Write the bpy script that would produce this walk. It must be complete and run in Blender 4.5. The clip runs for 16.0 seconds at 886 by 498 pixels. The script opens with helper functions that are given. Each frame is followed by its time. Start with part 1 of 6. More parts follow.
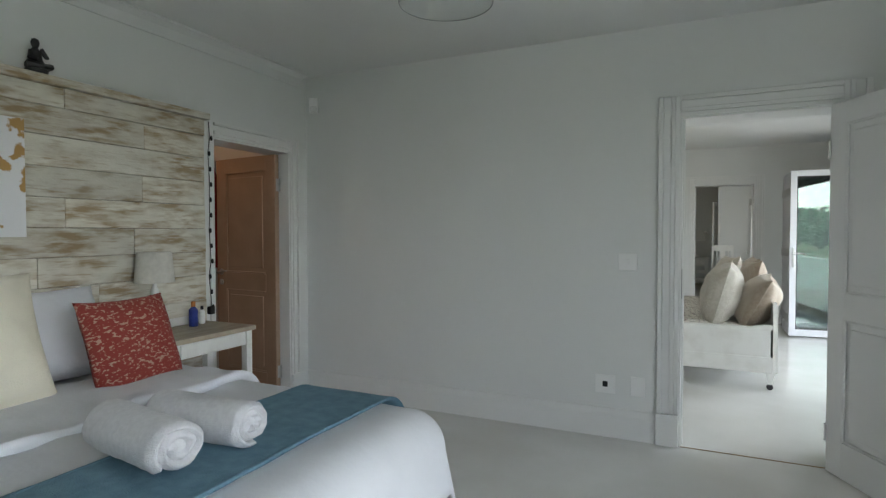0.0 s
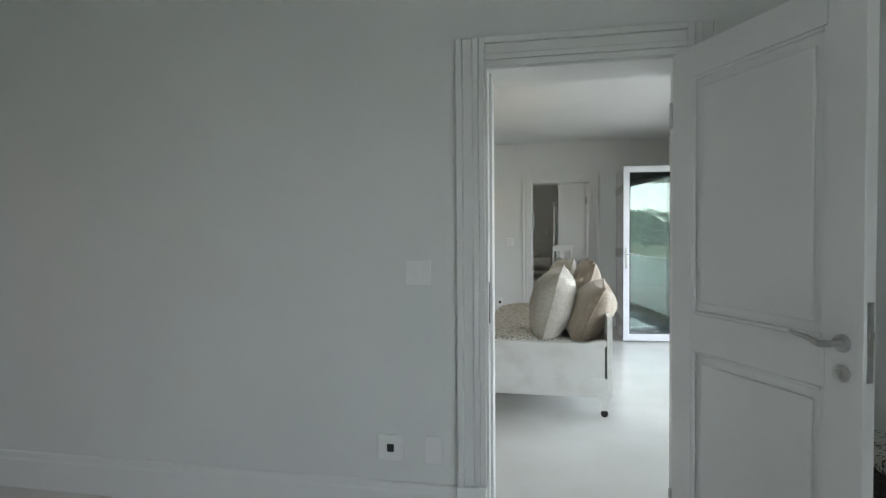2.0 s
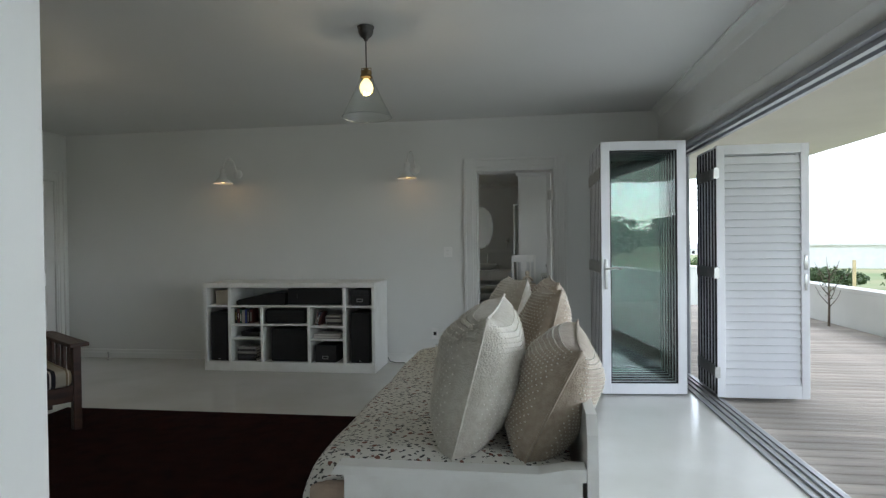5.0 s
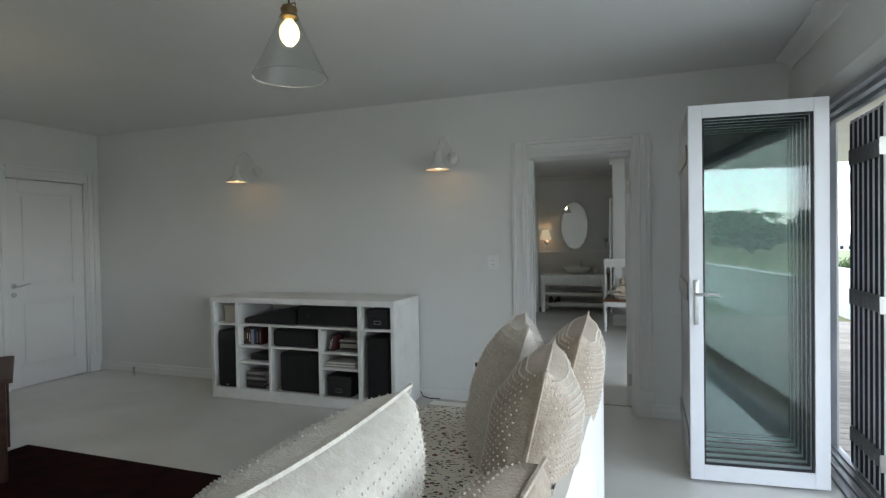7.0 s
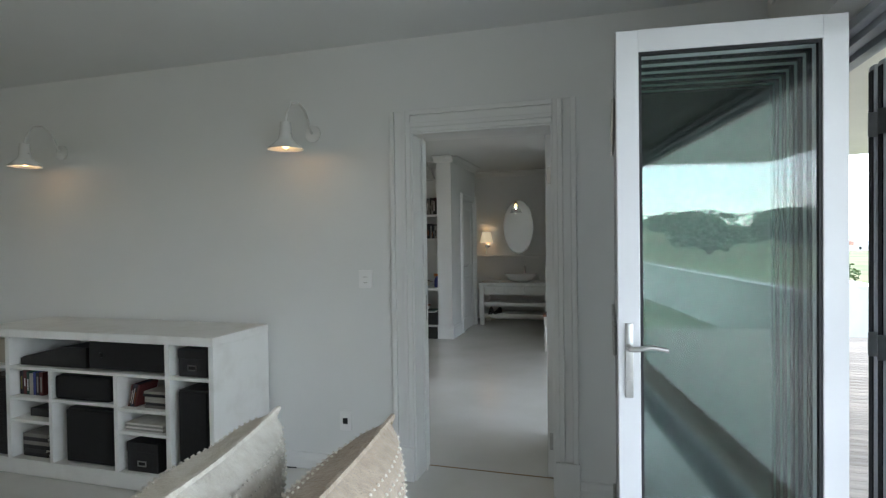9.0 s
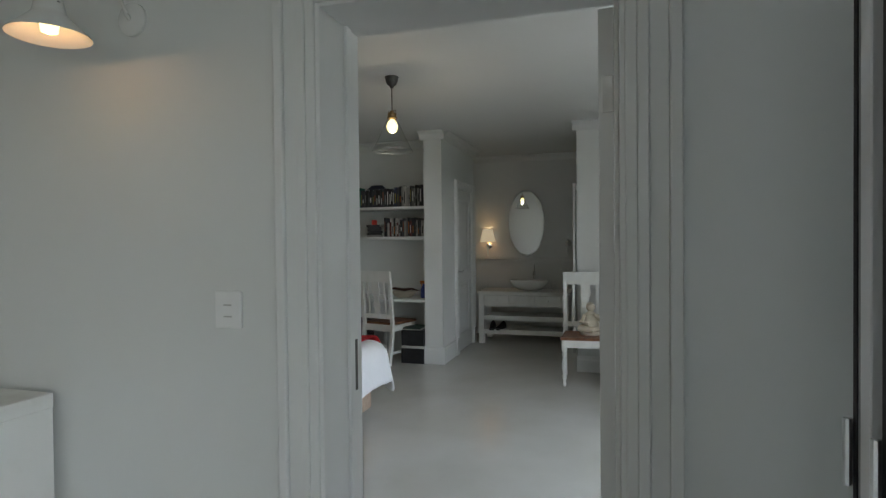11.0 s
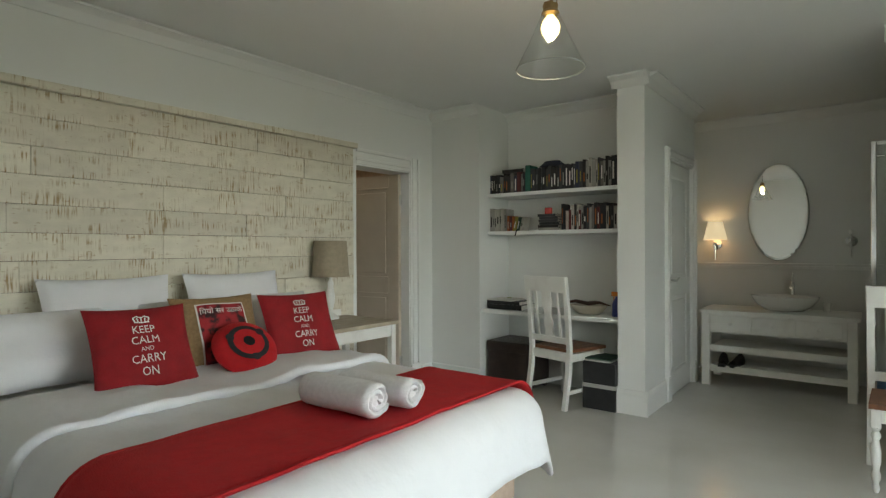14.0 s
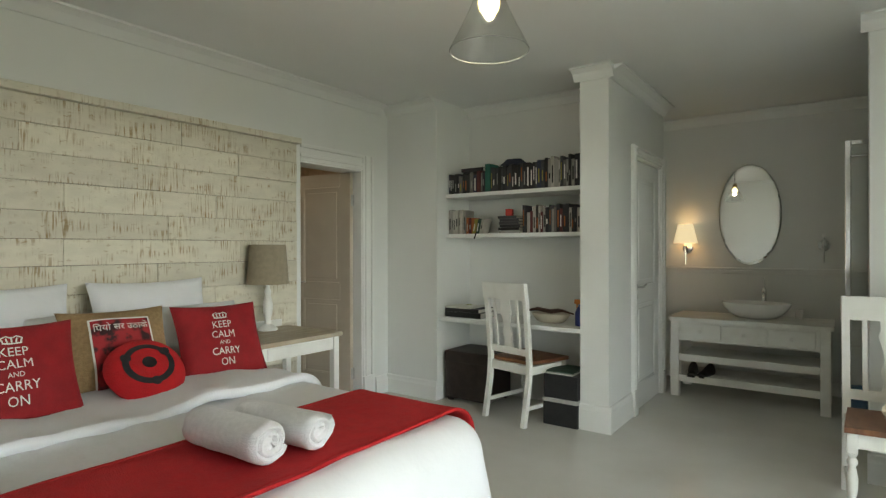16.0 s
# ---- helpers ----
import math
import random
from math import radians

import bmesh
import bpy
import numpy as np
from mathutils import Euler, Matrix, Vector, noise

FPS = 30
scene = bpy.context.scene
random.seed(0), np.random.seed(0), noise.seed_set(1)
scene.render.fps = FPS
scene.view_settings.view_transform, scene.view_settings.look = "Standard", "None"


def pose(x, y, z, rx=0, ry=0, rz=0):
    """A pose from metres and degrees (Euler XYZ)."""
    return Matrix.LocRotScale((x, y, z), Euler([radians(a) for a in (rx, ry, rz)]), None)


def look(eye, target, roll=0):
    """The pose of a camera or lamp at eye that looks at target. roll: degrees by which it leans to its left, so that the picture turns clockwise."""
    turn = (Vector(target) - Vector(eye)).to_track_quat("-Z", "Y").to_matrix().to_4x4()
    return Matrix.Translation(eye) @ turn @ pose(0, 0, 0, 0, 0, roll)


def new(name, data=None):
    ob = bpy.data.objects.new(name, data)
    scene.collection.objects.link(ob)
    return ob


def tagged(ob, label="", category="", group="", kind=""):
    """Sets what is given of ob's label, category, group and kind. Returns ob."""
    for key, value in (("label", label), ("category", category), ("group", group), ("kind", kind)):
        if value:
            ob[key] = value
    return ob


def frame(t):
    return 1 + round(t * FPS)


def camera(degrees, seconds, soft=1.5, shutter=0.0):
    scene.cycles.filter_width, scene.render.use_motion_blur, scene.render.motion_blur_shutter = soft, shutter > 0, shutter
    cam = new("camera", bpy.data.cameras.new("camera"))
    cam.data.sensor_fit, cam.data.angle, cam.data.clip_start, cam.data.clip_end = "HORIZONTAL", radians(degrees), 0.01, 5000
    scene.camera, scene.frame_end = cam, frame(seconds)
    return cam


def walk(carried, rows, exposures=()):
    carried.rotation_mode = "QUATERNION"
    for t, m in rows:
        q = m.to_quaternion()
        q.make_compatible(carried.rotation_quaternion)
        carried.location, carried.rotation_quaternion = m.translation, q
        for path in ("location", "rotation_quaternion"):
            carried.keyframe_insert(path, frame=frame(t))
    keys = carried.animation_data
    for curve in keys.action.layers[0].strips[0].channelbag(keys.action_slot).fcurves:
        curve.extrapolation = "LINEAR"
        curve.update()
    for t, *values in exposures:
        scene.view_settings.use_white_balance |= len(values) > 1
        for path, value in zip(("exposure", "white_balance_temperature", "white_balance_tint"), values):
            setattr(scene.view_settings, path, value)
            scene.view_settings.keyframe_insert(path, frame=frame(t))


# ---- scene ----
cam = camera(77.0, 16.0, 1.3)
PATH = [
    (0, (0.029, 0.149, 1.324), (-0.82, 1.959, 1.268), -0.1),
    (0.5, (0.069, 0.448, 1.313), (-0.621, 2.325, 1.259), -0.2),
    (1, (0.099, 0.759, 1.322), (-0.476, 2.674, 1.268), -0.3),
    (1.5, (0.134, 1.076, 1.309), (-0.325, 3.022, 1.255), -0.4),
    (2, (0.177, 1.442, 1.312), (-0.208, 3.404, 1.259), -0.4),
    (2.5, (0.191, 1.809, 1.32), (-0.129, 3.782, 1.27), -0.6),
    (3, (0.21, 2.165, 1.333), (-0.031, 4.15, 1.28), -0.6),
    (3.5, (0.212, 2.573, 1.289), (0.017, 4.563, 1.252), -0.3),
    (4, (0.237, 2.932, 1.293), (0.057, 4.924, 1.259), -0.5),
    (4.5, (0.312, 3.303, 1.281), (0.119, 5.294, 1.256), -0.6),
    (5, (0.35, 3.645, 1.286), (0.073, 5.625, 1.265), -0.7),
    (5.2, (0.393, 3.772, 1.274), (0.039, 5.74, 1.264), -0.6),
    (7.5, (0.874, 5.357, 1.411), (0.183, 7.234, 1.374), -1.0),
    (8, (0.958, 5.706, 1.421), (0.303, 7.595, 1.386), -1.0),
    (8.5, (1.011, 6.052, 1.426), (0.42, 7.963, 1.394), -0.9),
    (10.8, (0.692, 7.995, 1.424), (0.143, 9.918, 1.382), -0.7),
    (11, (0.668, 8.141, 1.389), (0.084, 10.054, 1.357), -0.6),
    (11.5, (0.595, 8.497, 1.37), (-0.1, 10.373, 1.34), -0.5),
    (12, (0.496, 8.825, 1.361), (-0.333, 10.645, 1.333), -0.4),
    (12.5, (0.426, 9.113, 1.342), (-0.506, 10.882, 1.318), -0.4),
    (13, (0.366, 9.392, 1.327), (-0.685, 11.093, 1.308), -0.4),
    (13.5, (0.283, 9.623, 1.314), (-0.875, 11.253, 1.298), -0.3),
    (14, (0.208, 9.797, 1.283), (-1.012, 11.382, 1.279), -0.2),
    (14.5, (0.187, 9.994, 1.265), (-1.064, 11.555, 1.271), -0.3),
    (15, (0.191, 10.101, 1.301), (-1.066, 11.656, 1.295), -0.2),
    (15.5, (0.181, 10.169, 1.317), (-1.058, 11.739, 1.308), -0.2),
    (16, (0.181, 10.193, 1.317), (-0.982, 11.82, 1.312), -0.1),
]
EXPOSURES = [(0.0, 0.24, 6500, 9), (1.5, 0.24, 6450, 9), (2.5, 0.06, 6300, 9), (3.5, -0.08, 6250, 8), (4.5, -0.40, 6200, 8), (5.0, -0.46, 6250, 9), (7.5, -0.02, 6100, 9), (8.5, 0.05, 6100, 9),
             (11.0, -0.22, 6250, 8), (12.0, -0.12, 6350, 7), (13.0, 0.10, 6500, 7), (14.0, 0.50, 6850, 3), (16.0, 0.74, 7000, 2)]
walk(cam, [(t, look(eye, target, roll)) for t, eye, target, roll in PATH], EXPOSURES)

# ---------------------------------------------------------------- world and large lights
world = bpy.data.worlds.new("world")
scene.world = world
world.use_nodes = True
wn = world.node_tree
sky = wn.nodes.new("ShaderNodeTexSky")
sky.sky_type, sky.sun_disc = "NISHITA", False
sky.sun_elevation, sky.sun_rotation = radians(48), radians(70)
sky.air_density, sky.dust_density, sky.ozone_density = 1.0, 0.3, 2.0
wn.nodes["Background"].inputs["Strength"].default_value = 0.15
haze = wn.nodes.new("ShaderNodeHueSaturation")   # thin high cloud whitens the sky
haze.inputs["Saturation"].default_value, haze.inputs["Value"].default_value = 0.35, 6.0
wn.links.new(sky.outputs["Color"], haze.inputs["Color"])
wn.links.new(haze.outputs["Color"], wn.nodes["Background"].inputs["Color"])


def sun_lamp(strength, angle, direction):
    data = bpy.data.lights.new("sun", "SUN")
    data.energy, data.angle, data.color = strength, radians(angle), (1.0, 0.97, 0.92)
    ob = new("sun", data)
    ob.matrix_world = look(Vector(direction) * 30, (0, 0, 0))
    return ob


def area_lamp(name, eye, target, width, height, watts, colour):
    data = bpy.data.lights.new(name, "AREA")
    data.shape, data.size, data.size_y, data.energy, data.color = "RECTANGLE", width, height, watts, colour
    ob = new(name, data)
    ob.matrix_world = look(eye, target)
    return ob


def point_lamp(name, place, watts, colour, radius):
    data = bpy.data.lights.new(name, "POINT")
    data.energy, data.color, data.shadow_soft_size = watts, colour, radius
    ob = new(name, data)
    ob.location = place
    return ob


DAY = (0.90, 0.975, 1.03)
WARM = (1.0, 0.62, 0.30)
sun_lamp(2.0, 12, (0.55, -0.45, 0.75))
area_lamp("window_light_lounge", (2.02, 6.3, 1.08), (0, 6.3, 0.9), 3.9, 2.0, 20, DAY)
area_lamp("window_light_bedroom_a", (1.76, 0.15, 1.25), (0, 0.15, 1.0), 2.4, 2.0, 0.8, DAY)
area_lamp("window_light_bedroom_b", (1.76, 11.3, 1.25), (0, 11.3, 1.0), 2.5, 2.0, 5.4, (0.92, 0.98, 1.04))

# ---------------------------------------------------------------- materials
def shader(name, colour, rough=0.5, metal=0.0, second=None, scale=8.0, mix=0.35, bump=0.02, bump_scale=60.0, spec=0.5, stretch=(1, 1, 1), sheen=0.0, coat=0.0, contrast=(0.35, 0.65)):
    """Principled surface with colour and roughness varied at two scales and a fine relief."""
    m = bpy.data.materials.new(name)
    m.use_nodes = True
    n, l = m.node_tree.nodes, m.node_tree.links
    p = n["Principled BSDF"]
    p.inputs["Metallic"].default_value = metal
    p.inputs["Specular IOR Level"].default_value = spec
    p.inputs["Sheen Weight"].default_value = sheen
    p.inputs["Coat Weight"].default_value = coat
    co = n.new("ShaderNodeTexCoord")
    mp = n.new("ShaderNodeMapping")
    mp.inputs["Scale"].default_value = stretch
    l.new(co.outputs["Object"], mp.inputs["Vector"])
    big, fine = n.new("ShaderNodeTexNoise"), n.new("ShaderNodeTexNoise")
    big.inputs["Scale"].default_value, big.inputs["Detail"].default_value = scale, 5
    fine.inputs["Scale"].default_value, fine.inputs["Detail"].default_value = bump_scale, 3
    l.new(mp.outputs["Vector"], big.inputs["Vector"])
    l.new(mp.outputs["Vector"], fine.inputs["Vector"])
    ramp = n.new("ShaderNodeValToRGB")
    ramp.color_ramp.elements[0].position, ramp.color_ramp.elements[1].position = contrast
    other = second or [c * (1 - mix) for c in colour[:3]]
    ramp.color_ramp.elements[0].color = (*other[:3], 1)
    ramp.color_ramp.elements[1].color = (*colour[:3], 1)
    l.new(big.outputs["Fac"], ramp.inputs["Fac"])
    l.new(ramp.outputs["Color"], p.inputs["Base Color"])
    rr = n.new("ShaderNodeMapRange")
    rr.inputs["To Min"].default_value, rr.inputs["To Max"].default_value = max(0.02, rough * 0.8), min(1, rough * 1.2)
    l.new(fine.outputs["Fac"], rr.inputs["Value"])
    l.new(rr.outputs["Result"], p.inputs["Roughness"])
    if bump:
        b = n.new("ShaderNodeBump")
        b.inputs["Strength"].default_value, b.inputs["Distance"].default_value = 1.0, bump * 0.02
        l.new(fine.outputs["Fac"], b.inputs["Height"])
        l.new(b.outputs["Normal"], p.inputs["Normal"])
    return m


def vary_by_object(m, low=0.75, high=1.15):
    """Lightens or darkens each object of the material a little, by chance."""
    n, l = m.node_tree.nodes, m.node_tree.links
    p = n["Principled BSDF"]
    source = p.inputs["Base Color"].links[0].from_socket
    info, rng, mul = n.new("ShaderNodeObjectInfo"), n.new("ShaderNodeMapRange"), n.new("ShaderNodeVectorMath")
    mul.operation = "SCALE"
    rng.inputs["To Min"].default_value, rng.inputs["To Max"].default_value = low, high
    l.new(info.outputs["Random"], rng.inputs["Value"])
    l.new(source, mul.inputs[0])
    l.new(rng.outputs["Result"], mul.inputs["Scale"])
    l.new(mul.outputs["Vector"], p.inputs["Base Color"])
    return m


def glow(name, colour, strength):
    m = bpy.data.materials.new(name)
    m.use_nodes = True
    p = m.node_tree.nodes["Principled BSDF"]
    p.inputs["Base Color"].default_value = (*colour, 1)
    p.inputs["Emission Color"].default_value = (*colour, 1)
    p.inputs["Emission Strength"].default_value = strength
    return m


def glass(name, tint, rough=0.0, ior=1.45, clear=1.0):
    m = bpy.data.materials.new(name)
    m.use_nodes = True
    p = m.node_tree.nodes["Principled BSDF"]
    p.inputs["Base Color"].default_value = (*tint, 1)
    p.inputs["Roughness"].default_value = rough
    p.inputs["Transmission Weight"].default_value = clear
    p.inputs["IOR"].default_value = ior
    return m


def sheet_glass(name, tint):
    """Thin flat glass: light goes straight through and takes the tint; the gloss grows at grazing angles."""
    m = bpy.data.materials.new(name)
    m.use_nodes = True
    n, l = m.node_tree.nodes, m.node_tree.links
    n.remove(n["Principled BSDF"])
    clear, gloss, facing, mix = n.new("ShaderNodeBsdfTransparent"), n.new("ShaderNodeBsdfGlossy"), n.new("ShaderNodeLayerWeight"), n.new("ShaderNodeMixShader")
    clear.inputs["Color"].default_value = (*tint, 1)
    gloss.inputs["Roughness"].default_value = 0.0
    steep, level = n.new("ShaderNodeMath"), n.new("ShaderNodeMath")
    steep.operation, steep.inputs[1].default_value = "POWER", 5.0
    level.operation, level.inputs[1].default_value, level.inputs[2].default_value = "MULTIPLY_ADD", 0.9, 0.04
    facing.inputs["Blend"].default_value = 0.5
    l.new(facing.outputs["Facing"], steep.inputs[0])
    l.new(steep.outputs["Value"], level.inputs[0])
    l.new(level.outputs["Value"], mix.inputs["Fac"])
    l.new(clear.outputs["BSDF"], mix.inputs[1])
    l.new(gloss.outputs["BSDF"], mix.inputs[2])
    l.new(mix.outputs["Shader"], n["Material Output"].inputs["Surface"])
    return m


def printed_sprigs(name, ground):
    """Pale cotton printed with small dark sprigs: scattered leaves and flowers, some brown, on fine stems."""
    m = shader(name, ground, 0.85, second=[c * 0.93 for c in ground], scale=10, bump=0.03, bump_scale=400)
    n, l = m.node_tree.nodes, m.node_tree.links
    p = n["Principled BSDF"]
    colour = p.inputs["Base Color"].links[0].from_socket
    co, warp, bend = n.new("ShaderNodeTexCoord"), n.new("ShaderNodeTexNoise"), n.new("ShaderNodeMixRGB")
    warp.inputs["Scale"].default_value, bend.inputs["Fac"].default_value = 34, 0.028
    l.new(co.outputs["Object"], warp.inputs["Vector"])
    l.new(co.outputs["Object"], bend.inputs["Color1"])
    l.new(warp.outputs["Color"], bend.inputs["Color2"])
    for turn, stretch, size, ink in ((0.4, (30, 62, 40), 0.30, (0.045, 0.05, 0.05)), (1.9, (36, 70, 44), 0.27, (0.07, 0.065, 0.06)), (1.1, (21, 23, 22), 0.23, (0.20, 0.085, 0.06)), (2.7, (52, 20, 40), 0.13, (0.10, 0.10, 0.09))):
        mp, vor, cut, mixer = n.new("ShaderNodeMapping"), n.new("ShaderNodeTexVoronoi"), n.new("ShaderNodeMapRange"), n.new("ShaderNodeMixRGB")
        mp.inputs["Rotation"].default_value, mp.inputs["Scale"].default_value = (0, 0, turn), stretch
        mp.inputs["Location"].default_value = (turn * 7, turn * 3, 0)
        vor.inputs["Scale"].default_value = 1.0
        cut.inputs["From Min"].default_value, cut.inputs["From Max"].default_value = size, size * 0.8
        l.new(bend.outputs["Color"], mp.inputs["Vector"])
        l.new(mp.outputs["Vector"], vor.inputs["Vector"])
        l.new(vor.outputs["Distance"], cut.inputs["Value"])
        l.new(cut.outputs["Result"], mixer.inputs["Fac"])
        l.new(colour, mixer.inputs["Color1"])
        mixer.inputs["Color2"].default_value = (*ink, 1)
        colour = mixer.outputs["Color"]
    l.new(colour, p.inputs["Base Color"])
    return m


def striped(name, bands, period, axis):
    """Woven cloth with stripes of given colours across one axis."""
    m = shader(name, bands[0][1], 0.9, bump=0.05, bump_scale=300)
    n, l = m.node_tree.nodes, m.node_tree.links
    p = n["Principled BSDF"]
    co, sep, mod, ramp = n.new("ShaderNodeTexCoord"), n.new("ShaderNodeSeparateXYZ"), n.new("ShaderNodeMath"), n.new("ShaderNodeValToRGB")
    l.new(co.outputs["Object"], sep.inputs["Vector"])
    mul = n.new("ShaderNodeMath")
    mul.operation, mul.inputs[1].default_value = "MULTIPLY", 1 / period
    l.new(sep.outputs[axis], mul.inputs[0])
    mod.operation = "FRACT"
    l.new(mul.outputs["Value"], mod.inputs[0])
    l.new(mod.outputs["Value"], ramp.inputs["Fac"])
    ramp.color_ramp.interpolation = "CONSTANT"
    for k, (at, colour) in enumerate(bands):
        e = ramp.color_ramp.elements[k] if k < 2 else ramp.color_ramp.elements.new(at)
        e.position, e.color = at, (*colour, 1)
    l.new(ramp.outputs["Color"], p.inputs["Base Color"])
    return m


WALL = shader("wall_paint", (0.75, 0.76, 0.745), 0.5, second=(0.725, 0.735, 0.72), scale=1.3, bump=0.012, bump_scale=55)
CEIL = shader("ceiling_paint", (0.74, 0.75, 0.735), 0.7, second=(0.715, 0.725, 0.71), scale=1.1, bump=0.02, bump_scale=40)
TRIM = shader("gloss_white_trim", (0.78, 0.785, 0.77), 0.42, second=(0.755, 0.76, 0.745), scale=2, bump=0, bump_scale=30, spec=0.35)
DOORW = shader("white_door_paint", (0.76, 0.765, 0.755), 0.42, second=(0.74, 0.745, 0.735), scale=2, bump=0, bump_scale=40, spec=0.35)
FLOOR = shader("painted_floor", (0.74, 0.74, 0.71), 0.16, second=(0.66, 0.66, 0.62), scale=1.6, bump=0.02, bump_scale=9, spec=0.5)
WOODW = shader("white_painted_wood", (0.80, 0.80, 0.77), 0.38, second=(0.70, 0.69, 0.65), scale=7, bump=0.006, bump_scale=60, contrast=(0.2, 0.5))
STREAKS_UPRIGHT = ((1.0, (1, 95, 7), 0.50, 0.62, 2), (1.0, (1, 5.5, 13), 0.46, 0.66, 3), (1.0, (1, 22, 60), 0.64, 0.70, 3))
STREAKS_LEVEL = ((1.0, (1, 7, 34), 0.36, 0.60, 6), (1.0, (1, 3.2, 9), 0.38, 0.60, 5), (1.0, (1, 9, 90), 0.56, 0.70, 4))


def saw_marked(name, paint, wood, streaks=STREAKS_UPRIGHT):
    """Limewash over rough-sawn boards: saw marks or grain where the paint has worn off in patches."""
    m = shader(name, paint, 0.78, second=[c * 0.90 for c in paint], scale=9, bump=0.08, bump_scale=60, stretch=(1, 1, 2))
    n, l = m.node_tree.nodes, m.node_tree.links
    p = n["Principled BSDF"]
    base = p.inputs["Base Color"].links[0].from_socket
    co, info, shift = n.new("ShaderNodeTexCoord"), n.new("ShaderNodeObjectInfo"), n.new("ShaderNodeVectorMath")
    l.new(co.outputs["Object"], shift.inputs[0])
    spread = n.new("ShaderNodeMath")
    spread.operation, spread.inputs[1].default_value = "MULTIPLY", 37.0
    l.new(info.outputs["Random"], spread.inputs[0])
    l.new(spread.outputs["Value"], shift.inputs[1])
    masks = []
    for scale, stretch, low, high, detail in streaks:
        mp, tx, rg = n.new("ShaderNodeMapping"), n.new("ShaderNodeTexNoise"), n.new("ShaderNodeMapRange")
        mp.inputs["Scale"].default_value = stretch
        tx.inputs["Scale"].default_value, tx.inputs["Detail"].default_value = scale, detail
        rg.inputs["From Min"].default_value, rg.inputs["From Max"].default_value = low, high
        l.new(shift.outputs["Vector"], mp.inputs["Vector"])
        l.new(mp.outputs["Vector"], tx.inputs["Vector"])
        l.new(tx.outputs["Fac"], rg.inputs["Value"])
        masks.append(rg.outputs["Result"])
    both, worn = n.new("ShaderNodeMath"), n.new("ShaderNodeMath")
    both.operation, worn.operation, worn.use_clamp = "MULTIPLY", "MULTIPLY_ADD", True
    l.new(masks[0], both.inputs[0])
    l.new(masks[1], both.inputs[1])
    l.new(masks[2], worn.inputs[0])
    worn.inputs[1].default_value = 0.45
    l.new(both.outputs["Value"], worn.inputs[2])
    soft = n.new("ShaderNodeMath")
    soft.operation, soft.inputs[1].default_value = "MULTIPLY", 0.92
    l.new(worn.outputs["Value"], soft.inputs[0])
    mixer = n.new("ShaderNodeMixRGB")
    mixer.inputs["Color2"].default_value = (*wood, 1)
    l.new(soft.outputs["Value"], mixer.inputs["Fac"])
    l.new(base, mixer.inputs["Color1"])
    l.new(mixer.outputs["Color"], p.inputs["Base Color"])
    return m


PLANK = vary_by_object(saw_marked("limewashed_plank", (0.74, 0.71, 0.62), (0.34, 0.24, 0.12), STREAKS_LEVEL), 0.80, 1.04)
PLANK_B = vary_by_object(saw_marked("sawn_limewashed_plank", (0.71, 0.67, 0.56), (0.33, 0.23, 0.11)), 0.88, 1.05)
# The tan puts the bathroom's warm light into the door's colour.
WARMLIT_DOOR = shader("warmlit_tan_door", (0.42, 0.29, 0.20), 0.45, scale=5, mix=0.1, bump=0.02)
RIMGLASS = shader("grey_glass_edge", (0.36, 0.38, 0.37), 0.2, scale=10, mix=0.1, bump=0)
LINEN = shader("white_linen", (0.73, 0.74, 0.77), 0.85, second=(0.70, 0.71, 0.74), scale=5, bump=0.30, bump_scale=13)
TERRY = shader("terry_towel", (0.78, 0.78, 0.80), 0.95, second=(0.71, 0.71, 0.73), scale=60, bump=0.30, bump_scale=260)
CREAM = shader("cream_cotton", (0.74, 0.69, 0.56), 0.9, scale=6, mix=0.1, bump=0.1, bump_scale=160)
BLUE = shader("blue_throw", (0.16, 0.29, 0.37), 0.9, second=(0.12, 0.23, 0.30), scale=25, bump=0.3, bump_scale=200)
RED = shader("red_throw", (0.46, 0.004, 0.009), 0.9, second=(0.39, 0.004, 0.008), scale=25, bump=0.2, bump_scale=200)
REDC = shader("red_cushion_cotton", (0.28, 0.005, 0.010), 0.85, second=(0.23, 0.005, 0.009), scale=18, bump=0.15, bump_scale=260)
TAN = shader("tan_hessian", (0.33, 0.22, 0.11), 0.9, second=(0.26, 0.17, 0.08), scale=60, bump=0.4, bump_scale=240)
BATIK = shader("red_printed_cotton", (0.26, 0.036, 0.026), 0.85, second=(0.44, 0.28, 0.21), scale=58, bump=0.1, bump_scale=300, stretch=(1, 1, 1.7), contrast=(0.40, 0.45))
FLORAL = printed_sprigs("floral_cotton", (0.74, 0.72, 0.66))
PEARL = shader("cream_satin", (0.62, 0.59, 0.52), 0.5, second=(0.54, 0.50, 0.43), scale=40, bump=0.2, bump_scale=140, sheen=0.2)
PEARLB = shader("taupe_satin", (0.44, 0.37, 0.29), 0.5, second=(0.36, 0.29, 0.22), scale=40, bump=0.2, bump_scale=140, sheen=0.2)
BEAD = shader("pearl_bead", (0.76, 0.73, 0.66), 0.3, scale=20, mix=0.1, bump=0)
BASE = shader("beige_bed_base", (0.52, 0.40, 0.31), 0.9, scale=20, mix=0.15, bump=0.2, bump_scale=240)
BLACK = shader("black_lacquer", (0.012, 0.012, 0.013), 0.35, scale=10, mix=0.3, bump=0.02)
BLACKC = shader("black_speaker_cloth", (0.010, 0.010, 0.011), 0.8, scale=10, mix=0.3, bump=0.2, bump_scale=400)
CARD = shader("black_card", (0.02, 0.02, 0.022), 0.6, scale=12, mix=0.3, bump=0.05)
